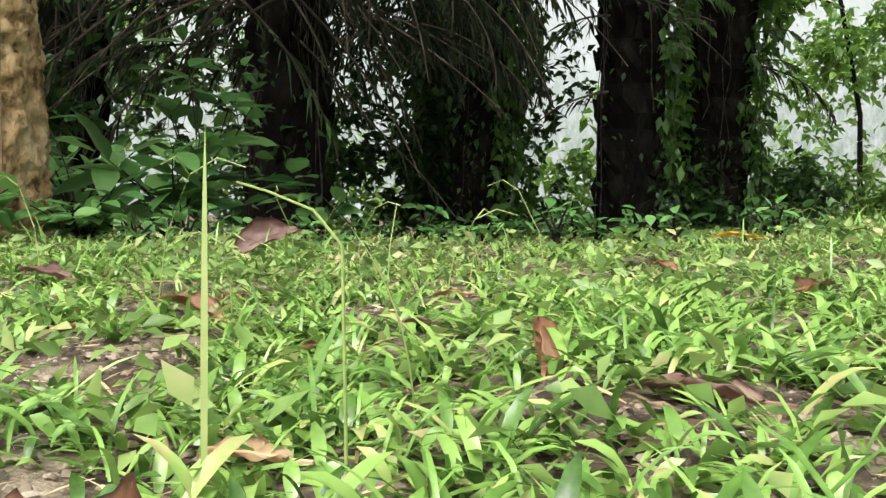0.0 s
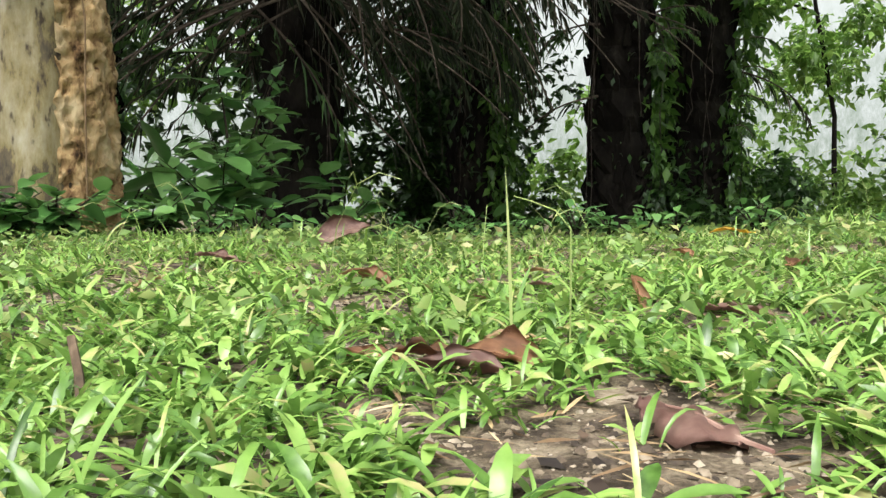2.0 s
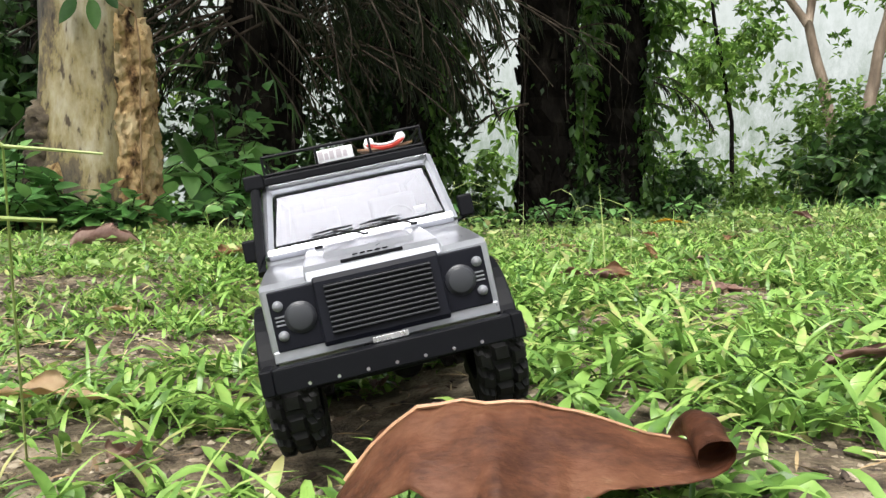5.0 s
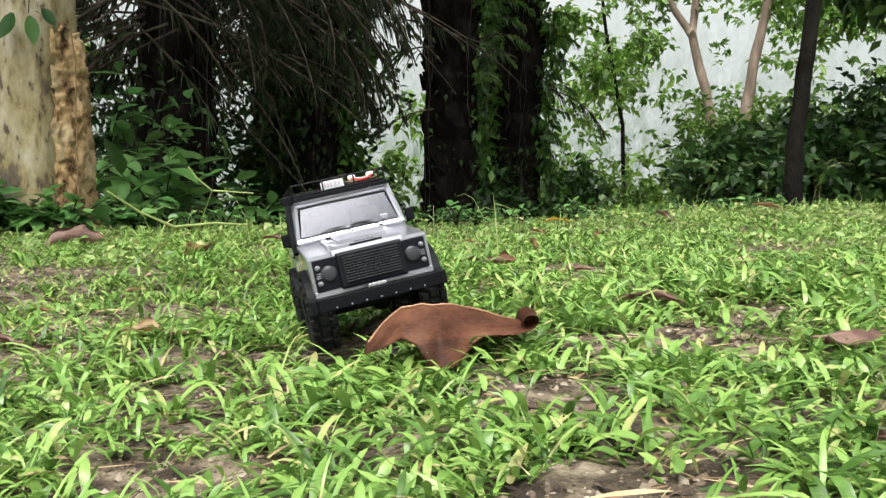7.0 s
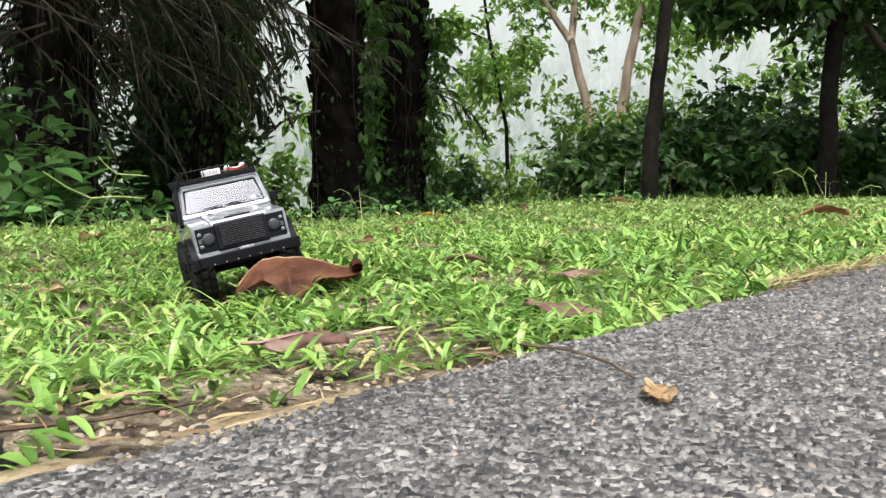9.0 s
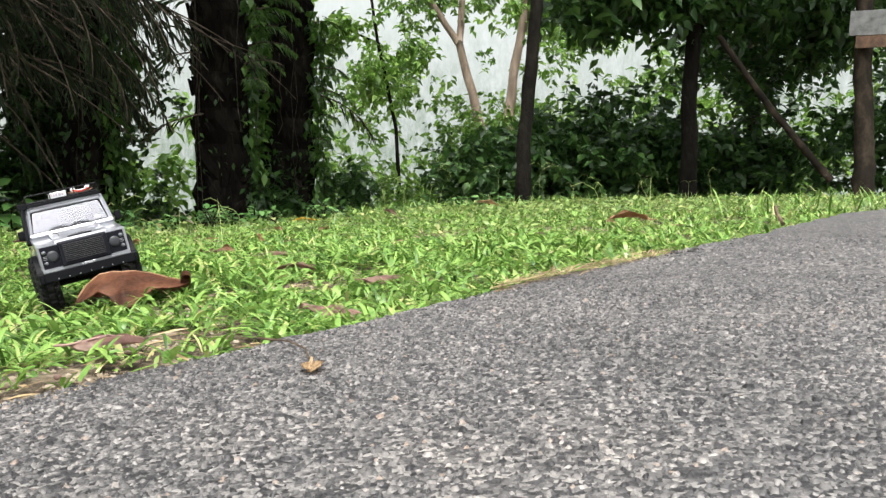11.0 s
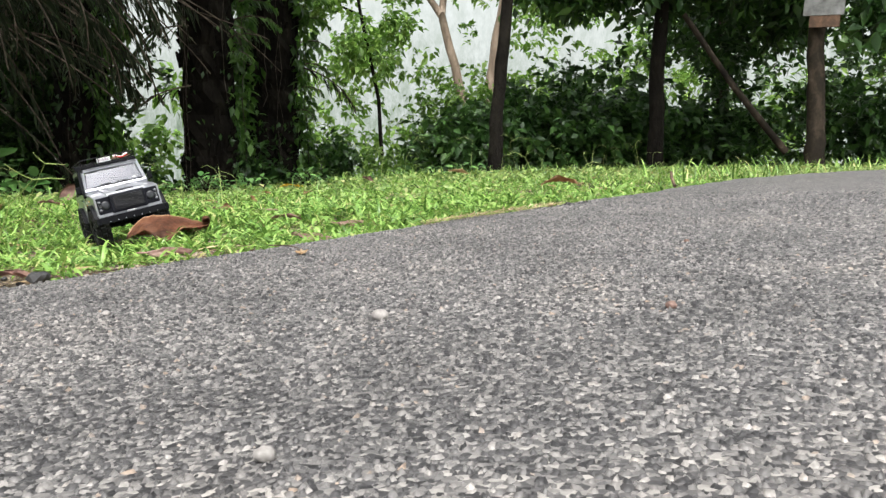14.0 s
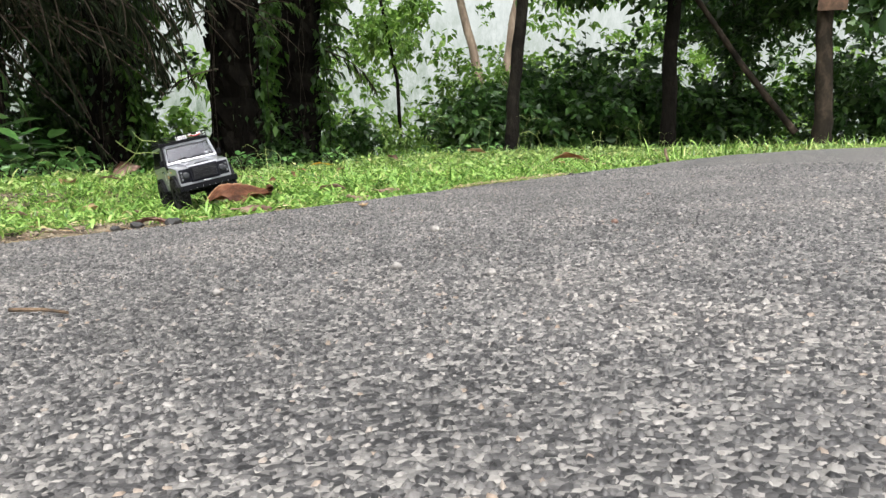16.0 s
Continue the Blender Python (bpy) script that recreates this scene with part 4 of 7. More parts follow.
CHROME = paint_of("silver_plastic", (0.6, 0.6, 0.62), 0.22, 0.9)
WHITE = paint_of("white_plastic", (0.75, 0.76, 0.78), 0.4)
YELLOW = paint_of("yellow_sticker", (0.75, 0.55, 0.02), 0.4)
RED = paint_of("red_sticker", (0.6, 0.05, 0.03), 0.4)
BLUE = paint_of("blue_sticker", (0.03, 0.07, 0.35), 0.4)
ORANGE = paint_of("orange_plastic", (0.75, 0.2, 0.05), 0.4)
m, n, l, b = nodes_of("tinted_glass")
tp = n.new("ShaderNodeBsdfTransparent")
tp.inputs["Color"].default_value = (0.72, 0.76, 0.75, 1)
gl = n.new("ShaderNodeBsdfGlossy")
gl.inputs["Color"].default_value, gl.inputs["Roughness"].default_value = (0.088, 0.088, 0.1, 1), 0.12
ms = n.new("ShaderNodeMixShader")
ms.inputs["Fac"].default_value = 0.52
l.new(tp.outputs["BSDF"], ms.inputs[1])
l.new(gl.outputs["BSDF"], ms.inputs[2])
l.new(ms.outputs["Shader"], n["Material Output"].inputs["Surface"])
GLASS = m
m, n, l, b = nodes_of("lamp_glass")
b.inputs["Base Color"].default_value = (0.035, 0.037, 0.042, 1)
b.inputs["Roughness"].default_value, b.inputs["Specular IOR Level"].default_value = 0.3, 0.25
LAMP = m
m, n, l, b = nodes_of("clear_lamp_plastic")
b.inputs["Base Color"].default_value = (0.16, 0.165, 0.18, 1)
b.inputs["Roughness"].default_value = 0.2
CLEAR_LAMP = m


def box(x0, x1, y0, y1, z0, z1, bevel=0.0008, bm=None, seg=2):
    """A bevelled block, in a bmesh of its own or added to bm."""
    one = bmesh.new()
    bmesh.ops.create_cube(one, size=1, matrix=Matrix.Translation(((x0 + x1) / 2, (y0 + y1) / 2, (z0 + z1) / 2)) @ Matrix.Diagonal((x1 - x0, y1 - y0, z1 - z0, 1)))
    if bevel:
        bmesh.ops.bevel(one, geom=one.edges[:], offset=min(bevel, 0.45 * min(x1 - x0, y1 - y0, z1 - z0)), segments=seg, affect="EDGES", profile=0.5)
    if bm is None:
        return one
    me = bpy.data.meshes.new("tmp")
    one.to_mesh(me)
    one.free()
    bm.from_mesh(me)
    bpy.data.meshes.remove(me)
    return bm


def prism(outline, x0, x1, bevel=0.0, taper=None):
    """An outline in (y, z) drawn out from x0 to x1; taper(z) scales the width."""
    bm = bmesh.new()
    rows = []
    for x in (x0, x1):
        rows.append([bm.verts.new((x * (taper(z) if taper else 1), y, z)) for y, z in outline])
    k = len(outline)
    bm.faces.new(rows[0])
    bm.faces.new(rows[1][::-1])
    for i in range(k):
        bm.faces.new((rows[0][i], rows[1][i], rows[1][(i + 1) % k], rows[0][(i + 1) % k]))
    bmesh.ops.recalc_face_normals(bm, faces=bm.faces[:])
    if bevel:
        bmesh.ops.bevel(bm, geom=[e for e in bm.edges if abs(e.verts[0].co.x - e.verts[1].co.x) < 0.004], offset=bevel, segments=3, affect="EDGES", profile=0.5, clamp_overlap=True)
    return bm


def arc(cy, cz, r, a0, a1, k=10):
    return [(cy + r * math.cos(radians(a0 + (a1 - a0) * i / k)), cz + r * math.sin(radians(a0 + (a1 - a0) * i / k))) for i in range(k + 1)]


def rod(pts, r, sides=6):
    bm = bmesh.new()
    tube(bm, pts, [r] * len(pts), sides)
    return bm


def disc(bm, centre, r, depth, sides=20, dome=0.0):
    """A short round piece facing the front (-y)."""
    c = Vector(centre)
    prof = [(r, 0.0), (r, -depth * 0.6), (r * 0.85, -depth)] + ([(r * 0.5, -depth - dome), (0.001, -depth - dome * 1.3)] if dome else [(0.001, -depth)])
    rings = [[bm.verts.new(c + Vector((q * math.cos(6.28319 * k / sides), d, q * math.sin(6.28319 * k / sides)))) for k in range(sides)] for q, d in prof]
    for a, e in zip(rings, rings[1:]):
        for k in range(sides):
            bm.faces.new((a[k], a[(k + 1) % sides], e[(k + 1) % sides], e[k]))
    bm.faces.new(rings[-1])
    return bm


FRONT_AXLE, REAR_AXLE, WHEEL_R, WHEEL_W, TRACK = 0.052, 0.226, 0.037, 0.028, 0.0585


def make_wheel(parent, x, y):
    """A chunky tyre with raised tread blocks, on a black five-spoke rim."""
    sgn = 1 if x > 0 else -1
    hub = new("wheel")
    hub.parent = parent
    hub.matrix_basis = pose(x, y, WHEEL_R, 0, 0, 0)
    bm = bmesh.new()
    # carcass and tread blocks in one moulded sheet
    cross = [(0.021, -0.47), (0.027, -0.5), (0.031, -0.49), (0.0335, -0.46)] + [(0.0352, -0.44 + 0.88 * c / 14) for c in range(15)] + [(0.0335, 0.46), (0.031, 0.49), (0.027, 0.5), (0.021, 0.47), (0.021, 0.0)]
    S = 108
    rings = []
    for c, (r, w) in enumerate(cross):
        ring = []
        for k in range(S):
            up = 0.0
            if 2 <= c <= 20:
                side = 0 if 9 <= c <= 13 else 1
                phase = (k + (3 if side else 0) + (abs(c - 11) // 3 if side else 0)) % 6
                groove = c in (8, 14)
                up = 0.0034 if phase in (0, 1, 2, 3) and not groove else 0.0
                if c in (2, 20):
                    up *= 0.5
            ring.append(bm.verts.new((w * WHEEL_W * (1.06 if up and c in (2, 3, 19, 20) else 1.0), (r + up) * math.cos(6.28319 * k / S), (r + up) * math.sin(6.28319 * k / S))))
        rings.append(ring)
    for i in range(len(rings)):
        a, e = rings[i], rings[(i + 1) % len(rings)]
        for k in range(S):
            bm.faces.new((a[k], e[k], e[(k + 1) % S], a[(k + 1) % S]))
    bmesh.ops.recalc_face_normals(bm, faces=bm.faces[:])
    tyre = part("tyre", bm, RUBBER, hub, "black rubber tyre with chunky tread")
    bm = bmesh.new()
    S = 24
    prof = [(0.0208, -0.45), (0.0208, 0.42), (0.019, 0.46), (0.0175, 0.36), (0.0165, 0.1), (0.001, 0.1)]
    rings = [[bm.verts.new((sgn * w * WHEEL_W, r * math.cos(6.28319 * k / S), r * math.sin(6.28319 * k / S))) for k in range(S)] for r, w in prof]
    for a, e in zip(rings, rings[1:]):
        for k in range(S):
            bm.faces.new((a[k], e[k], e[(k + 1) % S], a[(k + 1) % S]))
    bm.faces.new(rings[-1])
    bmesh.ops.recalc_face_normals(bm, faces=bm.faces[:])
    for k in range(5):
        a = 6.28319 * k / 5
        bmesh.ops.create_cube(bm, size=1, matrix=Matrix.Rotation(a, 4, "X") @ pose(sgn * 0.009, 0, 0.0105) @ Matrix.Diagonal((0.004, 0.0055, 0.014, 1)))
    bmesh.ops.create_cone(bm, cap_ends=True, segments=12, radius1=0.006, radius2=0.0045, depth=0.006, matrix=pose(sgn * 0.0115, 0, 0, 0, 90 * sgn, 0))
    part("rim", bm, BLACK, hub, "glossy black spoked rim")
    return hub


def build_car(at):
    car = tagged(new("toy_car"), "grey toy off-road car with roof rack, tilted in grass", "toy car")
    car.matrix_world = at
    W = 0.0625
    # body tub with open wheel arches
    low = 0.051
    out = [(0.010, 0.058), (0.0085, 0.0955), (0.013, 0.0985), (0.055, 0.1045), (0.094, 0.1085), (0.102, 0.1125), (0.286, 0.1125), (0.2865, 0.056), (0.272, low + 0.004)]
    out += [p for p in arc(REAR_AXLE, WHEEL_R + 0.002, 0.042, 18, 162, 12)]
    out += [(0.180, low), (0.098, low)]
    out += [p for p in arc(FRONT_AXLE, WHEEL_R + 0.002, 0.042, 18, 158, 12)]
    part("body", prism(out, -W, W, 0.0018), PAINT, car, "satin grey painted body shell")
    # bonnet with a raised middle, its front slot and a badge bar
    bm = prism([(0.006, 0.0955), (0.0075, 0.1005), (0.013, 0.1035), (0.06, 0.1095), (0.098, 0.1135), (0.1, 0.1085), (0.02, 0.0955)], -0.0375, 0.0375, 0.0016)
    bonnet = part("bonnet", bm, PAINT, car)
    part("slot", box(-0.017, 0.017, 0.0085, 0.0115, 0.1012, 0.1032, 0.0004), BLACK, bonnet)
    part("raised_panel", prism([(0.026, 0.1052), (0.032, 0.1085), (0.092, 0.1152), (0.097, 0.1125)], -0.026, 0.026, 0.001), PAINT, bonnet)
    for k in range(5):
        part("badge_letter", box(-0.010 + 0.0042 * k, -0.0072 + 0.0042 * k, 0.0165, 0.0185, 0.1042, 0.1049, 0.0), BLACK, bonnet)
    part("washer_jet", box(-0.031, -0.024, 0.086, 0.089, 0.1115, 0.1142, 0.0004), BLACK, bonnet)
    # cowl vents
    for s in (-1, 1):
        part("cowl_vent", box(s * 0.032 - 0.016, s * 0.032 + 0.016, 0.0985, 0.1005, 0.1112, 0.1128, 0.0004), GRILLE, car)
    # grille
    grille = part("grille", prism([(0.001, 0.0605), (0.0, 0.063), (0.002, 0.0945), (0.004, 0.0972), (0.012, 0.0972), (0.012, 0.0605)], -0.034, 0.034, 0.0012), GRILLE, car, "black grille with level slats")
    part("recess", box(-0.0285, 0.0285, -0.0008, 0.002, 0.0655, 0.0925, 0.0), BLACK, grille)
    for k in range(10):
        z = 0.0668 + 0.00268 * k
        part("slat", box(-0.0285, 0.0285, -0.0026, 0.001, z, z + 0.001, 0.0003), SLAT, grille)
    # lamp panels
    for s in (-1, 1):
        panel = part("lamp_panel", box(min(s * 0.0335, s * 0.0585), max(s * 0.0335, s * 0.0585), 0.0052, 0.0105, 0.0625, 0.0945, 0.0007), GRILLE, car)
        bm = disc(bmesh.new(), (s * 0.0435, 0.0055, 0.0785), 0.0085, 0.002, 22)
        ring = part("lamp_ring", bm, SLAT, panel)
        part("headlight", disc(bmesh.new(), (s * 0.0435, 0.0038, 0.0785), 0.0072, 0.0012, 22, 0.0005), LAMP, panel, "round clear headlight", smooth=True)
        for z in (0.0705, 0.0865):
            part("indicator", disc(bmesh.new(), (s * 0.054, 0.0055, z), 0.0029, 0.002, 14, 0.001), CLEAR_LAMP, panel, "small round clear side lamp", smooth=True)
        for k in range(3):
            part("lamp_rib", box(s * 0.054 - 0.0026, s * 0.054 + 0.0026, 0.0044, 0.0056, 0.0758 + 0.0022 * k, 0.0768 + 0.0022 * k, 0.0002), CLEAR_LAMP, panel)
    # front valance, bumper and number plate
    part("front_panel", box(-0.0615, 0.0615, 0.0065, 0.0125, 0.0565, 0.063, 0.0008), PAINT, car)
    bm = box(-0.0625, 0.0625, -0.012, -0.001, 0.0435, 0.0565, 0.0008)
    for s in (-1, 1):
        box(min(s * 0.0625, s * 0.0695), max(s * 0.0625, s * 0.0695), -0.0105, 0.012, 0.0428, 0.0568, 0.0012, bm)
    bumper = part("bumper", bm, BLACK, car, "black box-section bumper with end caps")
    part("number_plate", box(-0.0095, 0.0095, -0.0045, -0.0035, 0.0572, 0.0602, 0.0002), CHROME, bumper, "small pale plate")
    for k in range(7):
        x = -0.045 + 0.015 * k
        part("bolt", disc(bmesh.new(), (x, -0.0118, 0.046), 0.0007, 0.0005, 8), CHROME, bumper)
    # chassis, axles, springs
    bm = box(-0.022, 0.022, 0.0, 0.28, 0.04, 0.052, 0.001)
    box(-0.012, 0.012, 0.12, 0.17, 0.032, 0.042, 0.001, bm)
    part("chassis", bm, BLACK, car)
    for y in (FRONT_AXLE, REAR_AXLE):
        bm = rod([(-0.05, y, WHEEL_R), (0.05, y, WHEEL_R)], 0.0045, 8)
        bmesh.ops.create_uvsphere(bm, u_segments=12, v_segments=8, radius=0.011, matrix=pose(0.008, y, WHEEL_R))
        part("axle", bm, BLACK, car)
        for s in (-1, 1):
            part("damper", rod([(s * 0.036, y, WHEEL_R), (s * 0.03, y + 0.008, 0.085)], 0.0038, 8), BLACK, car)
    for s in (-1, 1):
        part("side_step", box(min(s * 0.052, s * 0.062), max(s * 0.052, s * 0.062), 0.1, 0.178, 0.0455, 0.0505, 0.0008), BLACK, car)
    # wheels and arch flares
    for y in (FRONT_AXLE, REAR_AXLE):
        for s in (-1, 1):
            make_wheel(car, s * TRACK, y)
            outer, inner = arc(y, WHEEL_R + 0.002, 0.0475, 12, 165, 14), arc(y, WHEEL_R + 0.002, 0.0415, 165, 12, 14)
            bm = prism(outer + inner, min(s * 0.0605, s * 0.0705), max(s * 0.0605, s * 0.0705), 0.001)
            part("arch_flare", bm, BLACK, car)
    # cabin
    y0, y1, zb, zt = 0.1, 0.118, 0.1125, 0.1585
    lean = lambda z: 1.0 - 0.11 * max(0.0, (z - 0.1125) / 0.046)
    xs = lambda z: 0.0605 * lean(z)

    def bar(a, c, r, name, mat, parent):
        bm = bmesh.new()
        tube(bm, [a, c], [r, r], 4)
        return part(name, bm, mat, parent)

    ws = new("windscreen")
    ws.parent = car
    fr = bmesh.new()
    for s in (-1, 1):
        tube(fr, [(s * xs(zb), y0, zb), (s * xs(zt), y1, zt)], [0.0036, 0.0036], 6)
    tube(fr, [(-xs(zb), y0, zb + 0.002), (xs(zb), y0, zb + 0.002)], [0.004, 0.004], 6)
    tube(fr, [(-xs(zt), y1, zt - 0.002), (xs(zt), y1, zt - 0.002)], [0.0042, 0.0042], 6)
    part("frame", fr, PAINT, ws)
    seal = bmesh.new()
    q = [(-xs(zb) + 0.0045, y0 + 0.0009, zb + 0.0068), (xs(zb) - 0.0045, y0 + 0.0009, zb + 0.0068), (xs(zt) - 0.0045, y1 - 0.0036, zt - 0.0068), (-xs(zt) + 0.0045, y1 - 0.0036, zt - 0.0068)]
    for a, c in zip(q, q[1:] + q[:1]):
        tube(seal, [a, c], [0.0006, 0.0006], 6)
    part("seal", seal, BLACK, ws)
    g = bmesh.new()
    vs = [g.verts.new(p) for p in q]
    g.faces.new(vs)
    ext = bmesh.ops.extrude_face_region(g, geom=g.faces[:])
    for v in ext["geom"]:
        if isinstance(v, bmesh.types.BMVert):
            v.co += Vector((0, 0.0012, -0.0004))
    bmesh.ops.recalc_face_normals(g, faces=g.faces[:])
    pane = part("pane", g, GLASS, ws, "clear windscreen reflecting pale sky")
    part("tax_sticker", box(0.037, 0.045, 0.1035, 0.1042, 0.1215, 0.1265, 0.0), WHITE, ws)
    for s in (-0.006, 0.026):
        bm = bmesh.new()
        tube(bm, [(s + 0.008, 0.0972, 0.1155), (s + 0.002, 0.0985, 0.1185), (s - 0.012, 0.0992, 0.1222)], [0.0011, 0.0009, 0.0006], 6)
        tube(bm, [(s - 0.026, 0.1, 0.1222), (s + 0.001, 0.1, 0.1228)], [0.0005, 0.0005], 6)
        tube(bm, [(s - 0.021, 0.0996, 0.1228), (s - 0.004, 0.0996, 0.1232)], [0.0006, 0.0006], 6)
        box(s + 0.006, s + 0.0105, 0.0955, 0.0985, 0.1145, 0.1165, 0.0003, bm)
        part("wiper", bm, BLACK, ws, "black plastic wiper")
    roof = prism([(y1 - 0.004, zt - 0.001), (y1 - 0.001, zt + 0.0025), (0.13, zt + 0.0042), (0.27, zt + 0.0042), (0.2855, zt + 0.001), (0.2855, zt - 0.003), (y1, zt - 0.003)], -0.0555, 0.0555, 0.0012)
    part("roof", roof, PAINT, car)
    # side pillars, doors and panes
    for s in (-1, 1):
        def quad(y_a, y_b, z_a, z_b, name, mat, parent, thick=0.0015, inset=0.0, label=""):
            bm = bmesh.new()
            ring = [(y_a, z_a), (y_b, z_a), (y_b, z_b), (y_a, z_b)]
            o = [bm.verts.new((s * (xs(z) - inset), y, z)) for y, z in ring]
            i = [bm.verts.new((s * (xs(z) - inset - thick), y, z)) for y, z in ring]
            bm.faces.new(o)
            bm.faces.new(i[::-1])
            for k in range(4):
                bm.faces.new((o[k], i[k], i[(k + 1) % 4], o[(k + 1) % 4]))
            bmesh.ops.recalc_face_normals(bm, faces=bm.faces[:])
            return part(name, bm, mat, parent, label)

        quad(0.166, 0.179, zb, zt, "pillar", PAINT, car, 0.004)
        quad(0.2625, 0.2855, zb, zt, "rear_pillar", BLACK, car, 0.004)
        quad(0.118, 0.2855, zt - 0.0065, zt, "gutter", PAINT, car, 0.004)
        quad(0.179, 0.2625, zb, zb + 0.006, "waist_rail", BLACK, car, 0.003)
        win = quad(0.1785, 0.2785, zb + 0.002, zt - 0.0035, "side_window", BLACK, car, 0.001, -0.0006, "wide dark rear side window")
        quad(0.183, 0.2735, zb + 0.0065, zt - 0.0075, "pane", GLASS, win, 0.0008, -0.0011)
        # door
        xa, xb = s * 0.0622, s * 0.0634
        door = part("door", box(min(xa, xb), max(xa, xb), 0.1, 0.1775, 0.0535, 0.1118, 0.0005), PAINT, car)
        quad(0.112, 0.1665, zb, zb + 0.0055, "window_sill", PAINT, door, 0.003)
        bm = bmesh.new()
        tube(bm, [(s * xs(zb), 0.108, zb), (s * xs(zt), 0.1235, zt)], [0.0022, 0.0022], 5)
        part("window_frame", bm, PAINT, door)
        bm = bmesh.new()
        vs = [bm.verts.new((s * (xs(z) - 0.001), y, z)) for y, z in ((0.1105, zb + 0.005), (0.166, zb + 0.005), (0.166, zt - 0.006), (0.1235, zt - 0.006))]
        bm.faces.new(vs)
        bmesh.ops.solidify(bm, geom=bm.faces[:], thickness=0.0008)
        part("pane", bm, GLASS, door)
        xo = s * 0.0655
        part("door_handle", box(min(s * 0.0632, xo), max(s * 0.0632, xo), 0.1575, 0.1705, 0.0985, 0.1012, 0.0005), BLACK, door)
        for z in (0.066, 0.1035):
            part("hinge", box(min(s * 0.063, s * 0.0645), max(s * 0.063, s * 0.0645), 0.0965, 0.1035, z, z + 0.003, 0.0003), BLACK, door)
        # belt moulding and rivets
        part("moulding", box(min(s * 0.062, s * 0.0637), max(s * 0.062, s * 0.0637), 0.179, 0.286, 0.1098, 0.1113, 0.0003), PAINT, car)
        for k in range(9):
            part("rivet", box(min(s * 0.0625, s * 0.0631), max(s * 0.0625, s * 0.0631), 0.186 + 0.0095 * k, 0.1872 + 0.0095 * k, 0.1035, 0.1047, 0.0002), CHROME, car)
        # mirror
        bm = box(min(s * 0.0665, s * 0.0765), max(s * 0.0665, s * 0.0765), 0.1035, 0.1085, 0.113, 0.1275, 0.0014)
        tube(bm, [(s * 0.0625, 0.108, 0.1105), (s * 0.071, 0.1065, 0.1135)], [0.0013, 0.0011], 6)
        part("mirror", bm, BLACK, car, "black wing mirror on an arm")
        # stickers
        for y_a, y_b, z_a, z_b, mat in ((0.0665, 0.072, 0.0925, 0.0965, YELLOW), (0.073, 0.083, 0.0925, 0.0962, ORANGE), (0.0845, 0.092, 0.0923, 0.0965, WHITE),
                                        (0.1055, 0.117, 0.0965, 0.1035, BLACK), (0.1055, 0.1075, 0.0968, 0.1032, YELLOW), (0.1055, 0.1165, 0.09, 0.095, WHITE), (0.1055, 0.1115, 0.0825, 0.0885, YELLOW),
                                        (0.1125, 0.1185, 0.0825, 0.0885, RED), (0.1145, 0.1165, 0.0832, 0.0878, WHITE), (0.1055, 0.1155, 0.0655, 0.071, YELLOW), (0.146, 0.155, 0.0955, 0.101, BLUE),
                                        (0.147, 0.153, 0.078, 0.0935, WHITE), (0.1195, 0.1395, 0.0735, 0.0758, WHITE), (0.141, 0.154, 0.0665, 0.0695, WHITE), (0.268, 0.2735, 0.093, 0.099, YELLOW)):
            xq = s * (0.0637 if 0.1 < y_a < 0.17 else 0.0628)
            part("sticker", box(min(xq, xq - s * 0.0006), max(xq, xq - s * 0.0006), y_a, y_b, z_a, z_b, 0.0), mat, car)
    # rear wall with a window
    bm = bmesh.new()
    box(-0.06, 0.06, 0.2835, 0.2865, 0.056, 0.1225, 0.0006, bm)
    box(-0.0555, -0.047, 0.2825, 0.2855, 0.12, zt, 0.0006, bm)
    box(0.047, 0.0555, 0.2825, 0.2855, 0.12, zt, 0.0006, bm)
    part("rear_door", bm, PAINT, car)
    part("rear_pane", box(-0.047, 0.047, 0.2838, 0.2846, 0.1225, zt - 0.004, 0.0), GLASS, car)
    # inside: dash, seats, steering wheel
    part("dashboard", box(-0.053, 0.053, 0.105, 0.12, 0.105, 0.1175, 0.002), BLACK, car)
    for s in (-1, 1):
        bm = box(s * 0.028 - 0.017, s * 0.028 + 0.017, 0.138, 0.165, 0.113, 0.121, 0.003)
        box(s * 0.028 - 0.017, s * 0.028 + 0.017, 0.16, 0.168, 0.115, 0.141, 0.003, bm)
        box(s * 0.028 - 0.008, s * 0.028 + 0.008, 0.162, 0.167, 0.141, 0.149, 0.002, bm)
        part("seat", bm, BLACK, car)
    bm = bmesh.new()
    pts = [(0.028 + 0.0105 * math.cos(6.28319 * k / 14), 0.126 + 0.004 * math.sin(6.28319 * k / 14), 0.121 + 0.0098 * math.sin(6.28319 * k / 14)) for k in range(15)]
    tube(bm, pts, [0.001] * 15, 5, cap=False)
    part("steering_wheel", bm, BLACK, car)
    # snorkel on the driver's pillar
    bm = bmesh.new()
    tube(bm, [(-0.0655, 0.088, 0.104), (-0.0655, 0.097, 0.116), (-0.061, 0.1125, 0.16)], [0.0034, 0.0034, 0.0034], 8)
    box(-0.0675, -0.0545, 0.1085, 0.1165, 0.1585, 0.1685, 0.0014, bm)
    part("snorkel", bm, BLACK, car, "black raised air intake")
    # roof rack
    rack = new("roof_rack")
    rack.parent = car
    x0, ya, yb, z0, z1 = 0.053, 0.112, 0.284, 0.1665, 0.1785
    loop = lambda z, ins: [(-x0 + ins, ya, z), (x0 - ins, ya, z), (x0 - ins, yb, z), (-x0 + ins, yb, z), (-x0 + ins, ya, z)]
